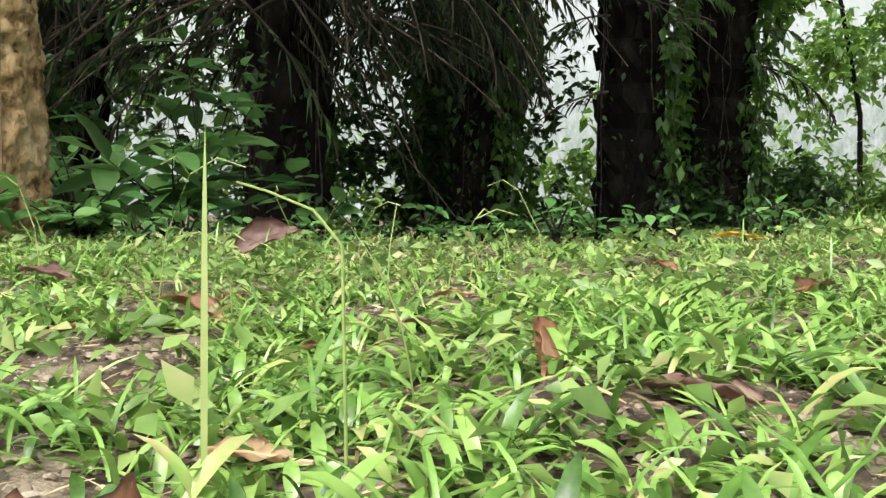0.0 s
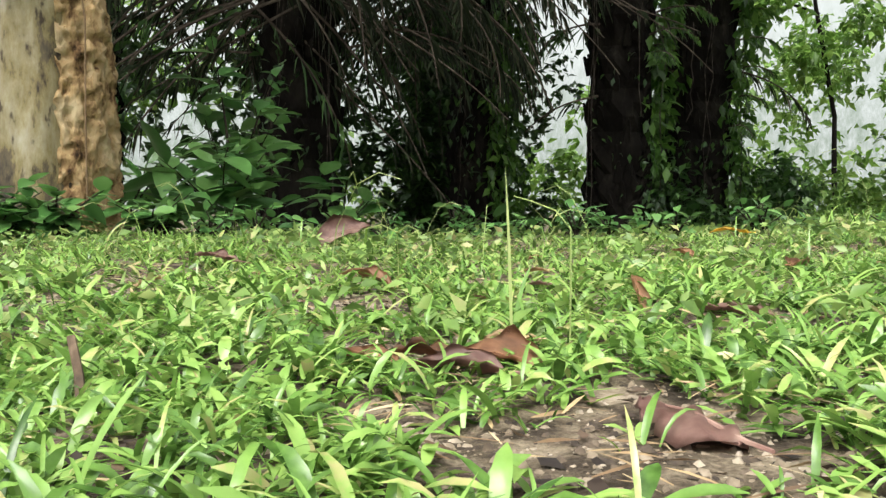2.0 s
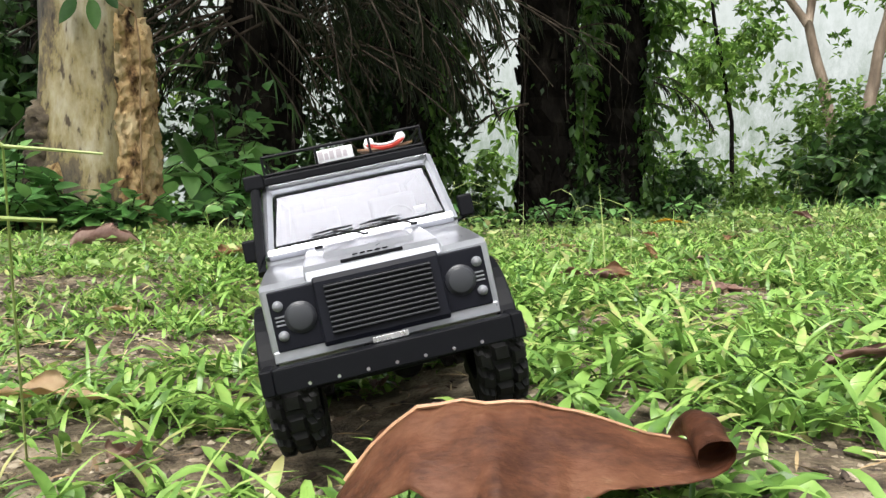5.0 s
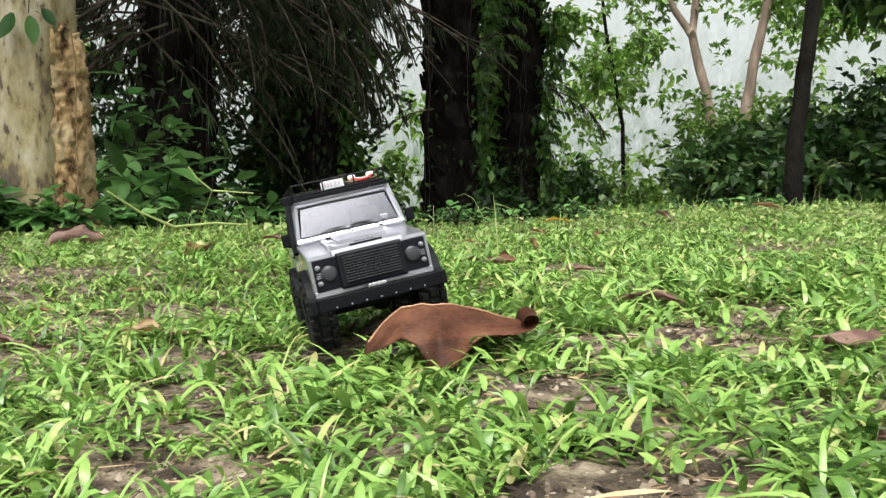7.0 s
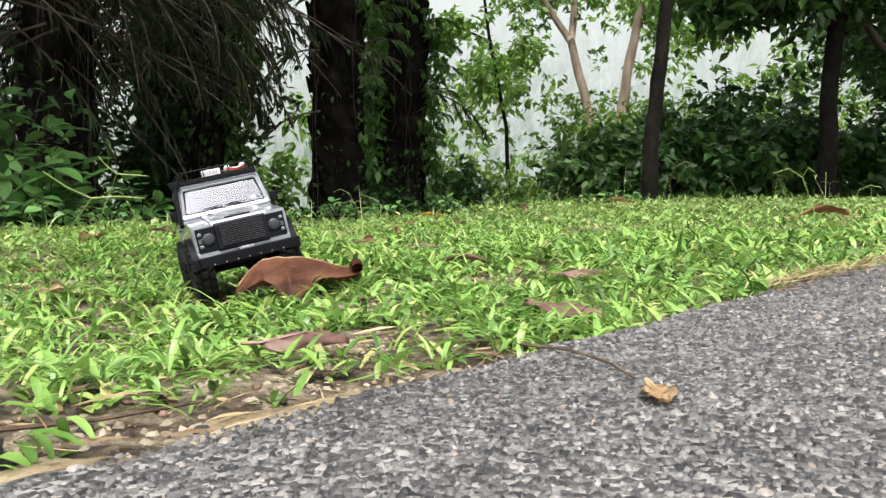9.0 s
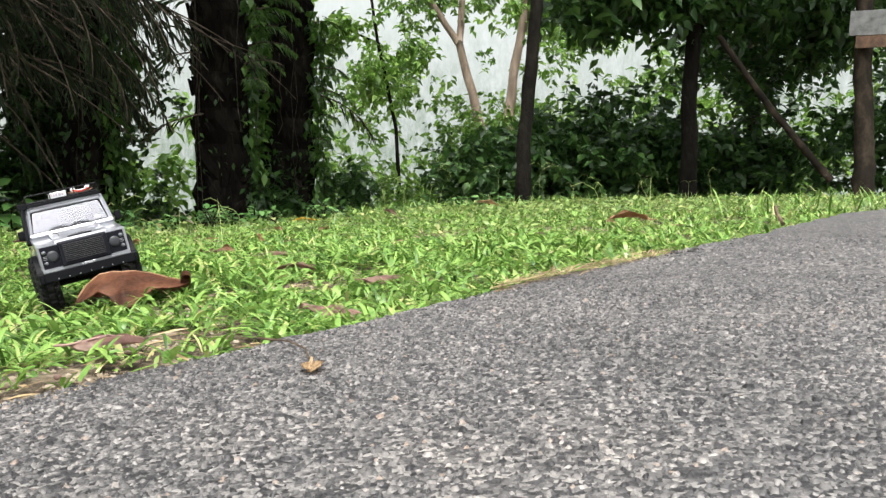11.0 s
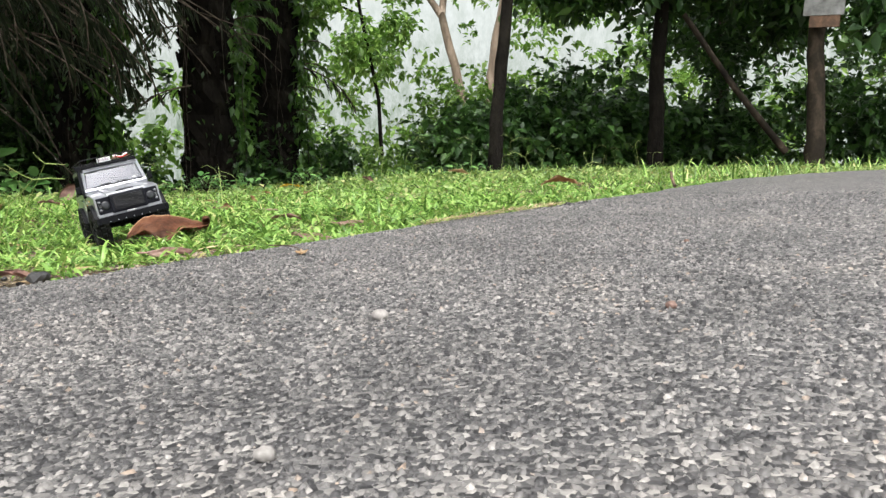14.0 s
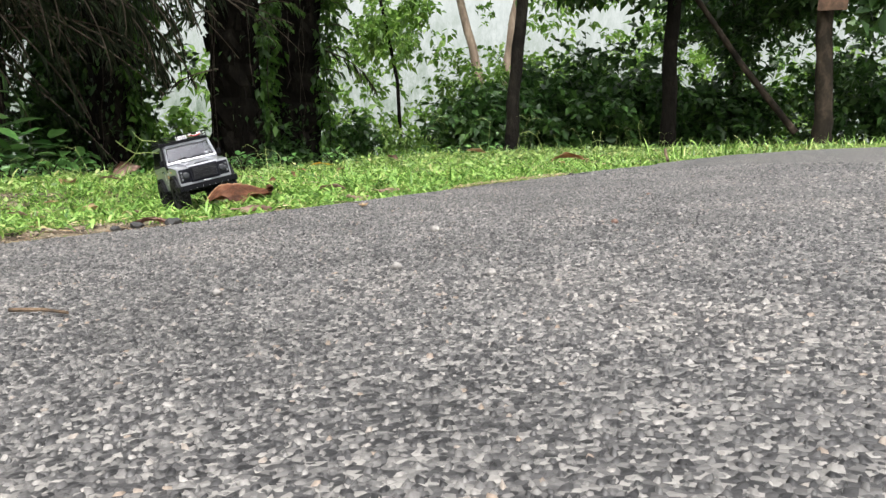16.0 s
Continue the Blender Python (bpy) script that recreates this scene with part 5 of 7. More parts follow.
    for z in (z0, z1 - 0.0062, z1):
        corners = loop(z, 0.0)
        for a, c in zip(corners, corners[1:]):
            if z == z1 - 0.0062 and a[1] == c[1] == ya:
                continue
            part("rail", rod([a, c], 0.0011, 6), BLACK, rack)
    for k in range(6):
        y = ya + (yb - ya) * k / 5
        for s in (-1, 1):
            part("upright", rod([(s * x0, y, z0), (s * x0, y, z1)], 0.0009, 5), BLACK, rack)
    for x in (-0.018, 0.018):
        for y in (ya, yb):
            part("upright", rod([(x, y, z0), (x, y, z1)], 0.0009, 5), BLACK, rack)
    for k in range(11):
        y = ya + 0.006 + (yb - ya - 0.012) * k / 10
        part("floor_slat", rod([(-x0, y, z0 - 0.0006), (x0, y, z0 - 0.0006)], 0.0011, 5), BLACK, rack)
    for x in (-0.03, 0.0, 0.03):
        part("floor_bar", rod([(x, ya, z0 - 0.0022), (x, yb, z0 - 0.0022)], 0.001, 5), BLACK, rack)
    for s in (-1, 1):
        for y in (0.13, 0.2, 0.27):
            part("foot", box(s * 0.049 - 0.002, s * 0.049 + 0.002, y - 0.003, y + 0.003, zt + 0.001, z0, 0.0004), BLACK, rack)
    part("front_plate", box(-0.0545, 0.0545, 0.1085, 0.1135, 0.1598, 0.1648, 0.0008), BLACK, rack)
    return car


CAR_AT = pose(-0.2695, -0.158, -0.004, -4.0, -12.5, 6.6)
car = build_car(CAR_AT)


PALE_MARK = paint_of("pale_grey_mark", (0.5, 0.46, 0.5), 0.4)
TAN_WOOD = paint_of("tan_deck", (0.3, 0.17, 0.1), 0.4)


def build_roof_load():
    # a lamp box with dark marks
    lamp = tagged(new("light_box"), "white plastic light box with dark marks on a roof rack", "light box")
    lamp.matrix_world = CAR_AT
    part("case", box(-0.019, 0.007, 0.1185, 0.1275, 0.1672, 0.1768, 0.0008), WHITE, lamp)
    for k, (a, w, h) in enumerate(((-0.0165, 0.0032, 0.006), (-0.0125, 0.0026, 0.0045), (-0.009, 0.003, 0.0055), (-0.0045, 0.0036, 0.006), (0.0, 0.0028, 0.0045))):
        part("mark", box(a, a + w, 0.1181, 0.1187, 0.1697, 0.1697 + h, 0.0), PALE_MARK, lamp)
    # a toy skateboard lying upside down
    board = tagged(new("toy_skateboard"), "small tan and red toy skateboard upside down on a roof rack", "toy skateboard")
    board.matrix_world = CAR_AT
    bm = bmesh.new()
    n, wd = 12, 0.009
    top, bot = [], []
    for i in range(n + 1):
        t = -1 + 2 * i / n
        y = 0.1345 + 0.004 * t
        z = 0.1705 + 0.0055 * max(0.0, abs(t) - 0.65) ** 1.2
        w = wd * math.sqrt(max(0.12, 1 - abs(t) ** 6))
        x = 0.03 + 0.0195 * t
        top.append((bm.verts.new((x, y - w, z + 0.0014)), bm.verts.new((x, y + w, z + 0.0014))))
        bot.append((bm.verts.new((x, y - w, z)), bm.verts.new((x, y + w, z))))
    for i in range(n):
        bm.faces.new((top[i][0], top[i + 1][0], top[i + 1][1], top[i][1]))
        bm.faces.new((bot[i][0], bot[i][1], bot[i + 1][1], bot[i + 1][0]))
        bm.faces.new((top[i][0], bot[i][0], bot[i + 1][0], top[i + 1][0]))
        bm.faces.new((top[i][1], top[i + 1][1], bot[i + 1][1], bot[i][1]))
    bm.faces.new((top[0][0], top[0][1], bot[0][1], bot[0][0]))
    bm.faces.new((top[n][1], top[n][0], bot[n][0], bot[n][1]))
    part("deck", bm, TAN_WOOD, board, "tan deck")
    grin = bmesh.new()
    tube(grin, [(0.03 + 0.013 * t, 0.1252, 0.1712 + 0.0035 * t * t) for t in (-1, -0.6, -0.2, 0.2, 0.6, 1)], [0.0008, 0.0016, 0.002, 0.002, 0.0016, 0.0008], 8)
    part("stripe", grin, RED, board, "red curved stripe")
    band = bmesh.new()
    tube(band, [(0.03 + 0.011 * t, 0.1238, 0.1728 + 0.003 * t * t) for t in (-1, -0.5, 0, 0.5, 1)], [0.0005, 0.0008, 0.0009, 0.0008, 0.0005], 6)
    part("band", band, WHITE, board, "thin white band")
    for x in (0.019, 0.041):
        truck = part("truck", rod([(x, 0.127, 0.1752), (x, 0.142, 0.1752)], 0.0012, 6), CHROME, board)
        for y in (0.1275, 0.1415):
            bm = bmesh.new()
            bmesh.ops.create_cone(bm, cap_ends=True, segments=14, radius1=0.0033, radius2=0.0033, depth=0.004, matrix=pose(x, y, 0.1765, 90, 0, 0))
            bmesh.ops.bevel(bm, geom=bm.edges[:], offset=0.0005, segments=1, affect="EDGES")
            part("wheel", bm, WHITE, board, "cream plastic wheel")


build_roof_load()
# ---- the pale tree trunk by the shrubs ----
m, n, l, b = nodes_of("peeled_bark")
tc = n.new("ShaderNodeTexCoord")
mp = n.new("ShaderNodeMapping")
mp.inputs["Scale"].default_value = (1, 1, 0.38)
l.new(tc.outputs["Object"], mp.inputs["Vector"])
a1 = n.new("ShaderNodeTexNoise")
a1.inputs["Scale"].default_value, a1.inputs["Detail"].default_value, a1.inputs["Roughness"].default_value = 4.6, 9, 0.7
l.new(mp.outputs["Vector"], a1.inputs["Vector"])
r1 = ramp(n, [(0.39, (0.03, 0.025, 0.018)), (0.47, (0.1, 0.08, 0.045)), (0.5, (0.2, 0.165, 0.07)), (0.56, (0.27, 0.24, 0.145)), (0.7, (0.38, 0.36, 0.3))])
a2 = n.new("ShaderNodeTexNoise")
a2.inputs["Scale"].default_value, a2.inputs["Detail"].default_value = 38, 6
l.new(mp.outputs["Vector"], a2.inputs["Vector"])
r2 = ramp(n, [(0.33, (0.16, 0.12, 0.08)), (0.42, (0.8, 0.77, 0.7)), (0.7, (1.05, 1.04, 1.0))])
l.new(a2.outputs["Fac"], r2.inputs["Fac"])
# old brown bark holds on at one side and round the foot
sx = n.new("ShaderNodeSeparateXYZ")
l.new(tc.outputs["Object"], sx.inputs["Vector"])
side = n.new("ShaderNodeMapRange")
side.inputs["From Min"].default_value, side.inputs["From Max"].default_value = -1.58, -1.74
l.new(sx.outputs["X"], side.inputs["Value"])
foot = n.new("ShaderNodeMapRange")
foot.inputs["From Min"].default_value, foot.inputs["From Max"].default_value = 0.3, 0.0
l.new(sx.outputs["Z"], foot.inputs["Value"])
most = n.new("ShaderNodeMath")
most.operation = "MAXIMUM"
l.new(side.outputs["Result"], most.inputs[0])
l.new(foot.outputs["Result"], most.inputs[1])
pull = n.new("ShaderNodeMath")
pull.operation = "MULTIPLY_ADD"
l.new(most.outputs[0], pull.inputs[0])
pull.inputs[1].default_value = -0.19
lift = n.new("ShaderNodeMath")
lift.operation = "ADD"
lift.inputs[1].default_value = 0.06
l.new(a1.outputs["Fac"], lift.inputs[0])
l.new(lift.outputs[0], pull.inputs[2])
l.new(pull.outputs[0], r1.inputs["Fac"])
mm = n.new("ShaderNodeMix")
mm.data_type, mm.blend_type = "RGBA", "MULTIPLY"
mm.inputs["Factor"].default_value = 1
l.new(r1.outputs["Color"], mm.inputs["A"])
l.new(r2.outputs["Color"], mm.inputs["B"])
l.new(mm.outputs["Result"], b.inputs["Base Color"])
b.inputs["Roughness"].default_value = 0.75
bp = n.new("ShaderNodeBump")
bp.inputs["Strength"].default_value, bp.inputs["Distance"].default_value = 0.8, 0.01
l.new(a1.outputs["Fac"], bp.inputs["Height"])
l.new(bp.outputs["Normal"], b.inputs["Normal"])
PEELED = m
OCHRE = surf("ochre_bark", [(0.3, (0.025, 0.014, 0.007)), (0.38, (0.15, 0.088, 0.04)), (0.5, (0.33, 0.225, 0.105)), (0.9, (0.5, 0.41, 0.25))], 14, 0.9, 0.02, 45, fine=90, stretch=(1, 1, 0.5), spec=0.2)
MOSS = surf("mossy_root", [(0.1, (0.015, 0.012, 0.008)), (0.4, (0.05, 0.038, 0.024)), (0.7, (0.12, 0.095, 0.06)), (0.9, (0.24, 0.2, 0.14))], 14, 0.95, 0.015, 40, fine=60)
SX, SY = -1.57, 2.66


def trunk_shell(rng, a0, a1, z0, z1, radius, thick, sides, rows, rough):
    """A curved slab of bark round the trunk's axis between two angles and heights, lumpy and frayed at its rim."""
    bm = bmesh.new()
    outer, inner = [], []
    for j in range(rows + 1):
        f = j / rows
        ro, ri = [], []
        for i in range(sides + 1):
            g = i / sides
            fray = noise.noise(Vector((f * 9, a0, 1.0))) if i == 0 else noise.noise(Vector((f * 9, a1, 5.0))) if i == sides else 0
            a = radians(a0 + (a1 - a0) * g + 5 * fray)
            z = z0 + (z1 - z0) * f + (0.05 * noise.noise(Vector((g * 6, a0, 2.0))) if j == rows else 0)
            rr = radius(z, a)
            q = Vector((g * 7, f * 13, a0))
            t = thick * min(1.0, 5 * g + 0.15, 5 * (1 - g) + 0.15) * min(1.0, 6 * (1 - f) + 0.3)
            t += rough * (noise.noise(q) + 0.6 * noise.noise(q * 2.7) + 0.5 * noise.noise(q * 6.1) + 0.35 * noise.noise(q * 13.0))
            t -= 1.2 * rough * float(sstep(0.15, 0.45, noise.noise(q * 1.9 + Vector((3, 7, 1)))))
            ro.append(bm.verts.new((SX + math.cos(a) * (rr + t), SY + math.sin(a) * (rr + t), z)))
            ri.append(bm.verts.new((SX + math.cos(a) * (rr - 0.015), SY + math.sin(a) * (rr - 0.015), z)))
        outer.append(ro)
        inner.append(ri)
    for g, flip in ((outer, 0), (inner, 1)):
        for j in range(rows):
            for i in range(sides):
                q = (g[j][i], g[j][i + 1], g[j + 1][i + 1], g[j + 1][i])
                bm.faces.new(q[::-1] if flip else q)
    for j in range(rows):
        bm.faces.new((outer[j][0], outer[j + 1][0], inner[j + 1][0], inner[j][0]))
        bm.faces.new((outer[j][sides], inner[j][sides], inner[j + 1][sides], outer[j + 1][sides]))
    for i in range(sides):
        bm.faces.new((outer[rows][i], outer[rows][i + 1], inner[rows][i + 1], inner[rows][i]))
    bmesh.ops.recalc_face_normals(bm, faces=bm.faces[:])
    return bm


def build_pale_tree():
    rng = np.random.RandomState(12)
    tree_ = tagged(new("pale_tree"), "thick pale tree trunk with peeling ochre and cream bark", "tree")

    def radius(z, a):
        return 0.212 - 0.03 * min(max(z, 0), 1.2) + 0.04 * math.exp(-max(z, 0) / 0.13) * (1 - math.cos(a)) + 0.008 * math.sin(5 * a + z * 2) + 0.006 * math.sin(9 * a - z * 5)

    bm = bmesh.new()
    rings = []
    for j in range(61):
        z = -0.1 + 4.1 * (j / 60) ** 1.3
        rings.append([bm.verts.new((SX + math.cos(a) * radius(z, a), SY + math.sin(a) * radius(z, a), z)) for a in [6.28319 * i / 44 for i in range(44)]])
    for p, q in zip(rings, rings[1:]):
        for i in range(44):
            bm.faces.new((p[i], p[(i + 1) % 44], q[(i + 1) % 44], q[i]))
    bm.faces.new(rings[-1][::-1])
    part("trunk", bm, PEELED, tree_, smooth=True)
    part("bark_slab", trunk_shell(rng, -46, 44, 0.0, 0.83, radius, 0.034, 34, 80, 0.016), OCHRE, tree_, "thick ochre slab of bark, broken off at its top", True)
    part("bark_slab", trunk_shell(rng, 180, 238, 0.0, 0.5, radius, 0.03, 22, 40, 0.028), MOSS, tree_, "dark knobbly bark with old growth", True)
    for k, (a, ln) in enumerate(((215, 0.3), (190, 0.36), (245, 0.18))):
        ca, sa = math.cos(radians(a)), math.sin(radians(a))
        bm = bmesh.new()
        tube(bm, [(SX + ca * 0.14, SY + sa * 0.14, 0.26), (SX + ca * 0.23, SY + sa * 0.23, 0.1), (SX + ca * (0.23 + ln * 0.5), SY + sa * (0.23 + ln * 0.5), 0.02), (SX + ca * (0.23 + ln), SY + sa * (0.23 + ln), -0.05)], [0.06, 0.065, 0.04, 0.015], 9, 0.15, rng)
        part("root", bm, MOSS if k < 2 else OCHRE, tree_, smooth=True)
    # a vine stalk over the broken bark
    bm = bmesh.new()
    tube(bm, [(SX + 0.1, SY - 0.19, 0.88), (SX + 0.17, SY - 0.17, 0.85), (SX + 0.215, SY - 0.14, 0.82), (SX + 0.225, SY - 0.12, 0.7), (SX + 0.222, SY - 0.12, 0.35), (SX + 0.225, SY - 0.12, 0.05)], [0.003, 0.0035, 0.0035, 0.003, 0.003, 0.003], 6)
    part("vine", bm, STRAW, tree_, "thin pale vine stalk")
    # leaves added out of view overhead, to hold off the sky light
    P = np.c_[SX + rng.normal(0, 1.0, 2200), SY + rng.normal(0, 1.0, 2200), 4.0 + rng.normal(0, 0.35, 2200)]
    ob = new("crown_shade", leaf_cloud("crown_shade", P, 0.22, FOREST, rng, 0.5, 0.5))
    ob.parent = tree_


build_pale_tree()


# ---- broad-leaved plants, leaf by leaf ----
def leaf_mesh(name, length, width, material, fold=0.18, curl=0.25, wavy=0.0):
    """One leaf along +y: pointed oval, folded at its rib, drooping to the tip."""
    bm = bmesh.new()
    rows = []
    for i in range(7):
        t = i / 6
        w = width * 0.5 * math.sin(math.pi * min(1, 0.06 + 0.94 * t ** 0.85)) ** 0.8 if i < 6 else 0.001
        z = -curl * length * t * t
        rows.append([bm.verts.new((sx * w, length * t, z + abs(sx) * fold * w + wavy * width * math.sin(i * 2.2 + sx * 2) * abs(sx))) for sx in (-1, -0.5, 0, 0.5, 1)])
    for a, c in zip(rows, rows[1:]):
        for j in range(4):
            bm.faces.new((a[j], a[j + 1], c[j + 1], c[j]))
    for f in bm.faces:
        f.smooth = True
    me = bpy.data.meshes.new(name)
    bm.to_mesh(me)
    bm.free()
    me.materials.append(material)
    return me


SHRUB_LEAVES = [leaf_mesh("leaf", 0.16, 0.078, SHRUB, 0.2, 0.2), leaf_mesh("leaf", 0.13, 0.07, SHRUB, 0.1, 0.35), leaf_mesh("leaf", 0.19, 0.085, SHRUB, 0.25, 0.12, 0.05)]
HANGING = leafy("dark_hanging_leaf", [(0.0, (0.008, 0.03, 0.006)), (0.6, (0.02, 0.06, 0.012)), (1.0, (0.04, 0.1, 0.02))], 0.5, 0.3, 25, by_object=True)
HANGING.node_tree.nodes["Principled BSDF"].inputs["Specular IOR Level"].default_value = 0.12
DARK_LEAF = leaf_mesh("leaf", 0.16, 0.07, HANGING, 0.2, 0.1)
SMALL_LEAVES = [leaf_mesh("leaf", 0.055, 0.032, SHRUB, 0.2, 0.2), leaf_mesh("leaf", 0.045, 0.03, SHRUB, 0.15, 0.3)]


def shrub(rng, label, x, y, stems, height, spread, per, leaves, scale=1.0, name="shrub", lean=(0, 0)):
    """Stems rising from one foot, with leaves along them."""
    thing = tagged(new(name), label, "plant", "plants at the lawn's edge")
    z0 = gz(x, y)
    thing.location = (x, y, z0)
    for s in range(stems):
        a = 6.28319 * s / stems + rng.uniform(-0.5, 0.5)
        h = height * rng.uniform(0.6, 1.05)
        r = spread * rng.uniform(0.5, 1.0)
        pts = [Vector((0.02 * math.cos(a), 0.02 * math.sin(a), -0.03))]
        for i in range(1, 7):
            t = i / 6
            pts.append(Vector((r * t ** 1.4 * math.cos(a + 0.3 * t) + lean[0] * t, r * t ** 1.4 * math.sin(a + 0.3 * t) + lean[1] * t, h * t ** 0.85)))
        bm = bmesh.new()
        tube(bm, pts, [0.006 * (1 - 0.75 * i / 6) for i in range(7)], 5)
        part("stem", bm, BARK_MOSS, thing)
        for k in range(per):
            t = 0.25 + 0.75 * (k + rng.uniform(0, 0.8)) / per
            f = min(t * 6, 5.999)
            p = pts[int(f)].lerp(pts[int(f) + 1], f - int(f))
            az = math.degrees(a) - 90 + (k % 2 * 2 - 1) * 60 + rng.normal(0, 45)
            ob = new("leaf", leaves[rng.randint(len(leaves))])
            ob.parent = thing
            ob.matrix_basis = pose(p.x, p.y, p.z, rng.normal(8, 22), rng.normal(0, 18), az) @ Matrix.Scale(scale * rng.uniform(0.7, 1.2), 4)
    return thing


rng = np.random.RandomState(17)
shrub(rng, "broad-leaved green shrub beside the pale trunk", -1.12, 3.2, 8, 0.44, 0.32, 8, SHRUB_LEAVES, 1.1)
shrub(rng, "tall broad-leaved shrub in front of a palm", -1.42, 4.1, 7, 1.2, 0.38, 9, SHRUB_LEAVES)
shrub(rng, "low broad-leaved shrub under the fronds", -1.75, 3.6, 7, 0.62, 0.42, 8, SHRUB_LEAVES)
shrub(np.random.RandomState(3), "slim sapling with a tuft of leaves before a palm trunk", -1.50, 4.96, 4, 1.61, 0.2, 7, SHRUB_LEAVES, 0.85)
shrub(rng, "young broad-leaved plant at the thicket's edge", -0.72, 3.6, 5, 0.32, 0.26, 6, SHRUB_LEAVES, 0.9)
shrub(rng, "shaded broad-leaved shrub behind the trunk", -2.5, 4.2, 7, 0.85, 0.5, 8, SHRUB_LEAVES, 1.1)
shrub(rng, "small leafy sapling beside the palm fronds", -0.15, 4.9, 5, 0.3, 0.3, 6, SHRUB_LEAVES, 0.8)
shrub(rng, "young plant at the foot of the palms", 1.5, 6.2, 6, 0.25, 0.35, 6, SHRUB_LEAVES, 0.8)
for k, (x, y, h) in enumerate(((-1.72, 2.25, 0.2), (-1.5, 2.28, 0.16), (-1.95, 2.1, 0.22), (-1.3, 2.3, 0.12), (-1.85, 2.4, 0.26), (-2.1, 2.35, 0.24), (-1.12, 2.55, 0.14), (-1.6, 2.05, 0.14), (-2.25, 2.0, 0.2), (-1.78, 2.1, 0.24), (-1.66, 2.22, 0.27), (-1.9, 2.25, 0.3), (-2.05, 2.15, 0.28), (-2.2, 2.2, 0.3), (-1.75, 1.95, 0.15), (-1.42, 2.2, 0.13))):
    shrub(rng, "low leafy weed at the foot of the pale trunk", x, y, 7, h * 1.15, 0.15, 9, SMALL_LEAVES, 1.6, "weed")
for k in range(40):
    x = rng.uniform(-1.1, 2.6)
    y = float(lawn_end(x)) + rng.uniform(-0.35, 0.3)
    shrub(rng, "small leafy weed at the end of the lawn", x, y, 4, rng.uniform(0.05, 0.13), 0.07, 5, SMALL_LEAVES, 0.9, "weed")

# leaves that hang before the pale trunk
vine = tagged(new("hanging_vine"), "thin vine with three dark drooping leaves on the pale trunk", "vine")
bm = bmesh.new()
tube(bm, [(-1.46, 2.47, 1.3), (-1.47, 2.43, 1.05), (-1.48, 2.42, 0.86)], [0.003, 0.003, 0.002], 5)
part("stem", bm, BARK_MOSS, vine)
for dx, z, turn, size in ((-0.06, 0.86, 20, 0.75), (0.0, 0.85, -15, 0.8), (0.05, 0.88, -40, 0.6)):
    ob = new("leaf", DARK_LEAF)
    ob.parent = vine
    ob.matrix_basis = pose(-1.48 + dx, 2.42, z, -100, turn, 0) @ Matrix.Scale(size, 4)

# ---- the board on the roadside trunk ----
board = tagged(new("sign_board"), "greyish white board with a brown lower panel, nailed to a trunk", "sign board")
board.matrix_world = pose(5.5, 3.17, 1.42, 0, 4, -58) @ Matrix.Scale(0.9, 4)
SHEET = surf("greyish_white", [(0.2, (0.06, 0.06, 0.056)), (0.5, (0.15, 0.155, 0.15)), (0.9, (0.26, 0.265, 0.26))], 12, 0.6, 0.002, 40)
RUST = surf("brown_board", [(0.2, (0.04, 0.024, 0.014)), (0.6, (0.12, 0.068, 0.04)), (0.9, (0.22, 0.13, 0.08))], 14, 0.8, 0.003, 60)
part("sheet", box(-0.18, 0.18, -0.01, 0.004, -0.02, 0.2, 0.003), SHEET, board)
part("lower_panel", box(-0.12, 0.15, -0.006, 0.012, -0.13, -0.02, 0.003), RUST, board)

# ---- fallen leaves ----
DRY = [surf("dry_leaf_brown", [(0.1, (0.05, 0.022, 0.012)), (0.45, (0.25, 0.12, 0.06)), (0.9, (0.46, 0.26, 0.14))], 38, 0.55, 0.003, 220, spread=0.3, stretch=(1, 0.4, 1)),
       surf("dry_leaf_pink", [(0.1, (0.08, 0.04, 0.034)), (0.5, (0.23, 0.125, 0.1)), (0.9, (0.42, 0.29, 0.23))], 25, 0.5, 0.002, 150, spread=0.3),
       surf("dry_leaf_tan", [(0.1, (0.2, 0.12, 0.06)), (0.5, (0.45, 0.31, 0.17)), (0.9, (0.62, 0.48, 0.3))], 25, 0.6, 0.002, 150, spread=0.3),
       surf("dry_leaf_yellow", [(0.1, (0.4, 0.24, 0.02)), (0.5, (0.65, 0.42, 0.03)), (0.9, (0.75, 0.55, 0.1))], 25, 0.5, 0.002, 150)]


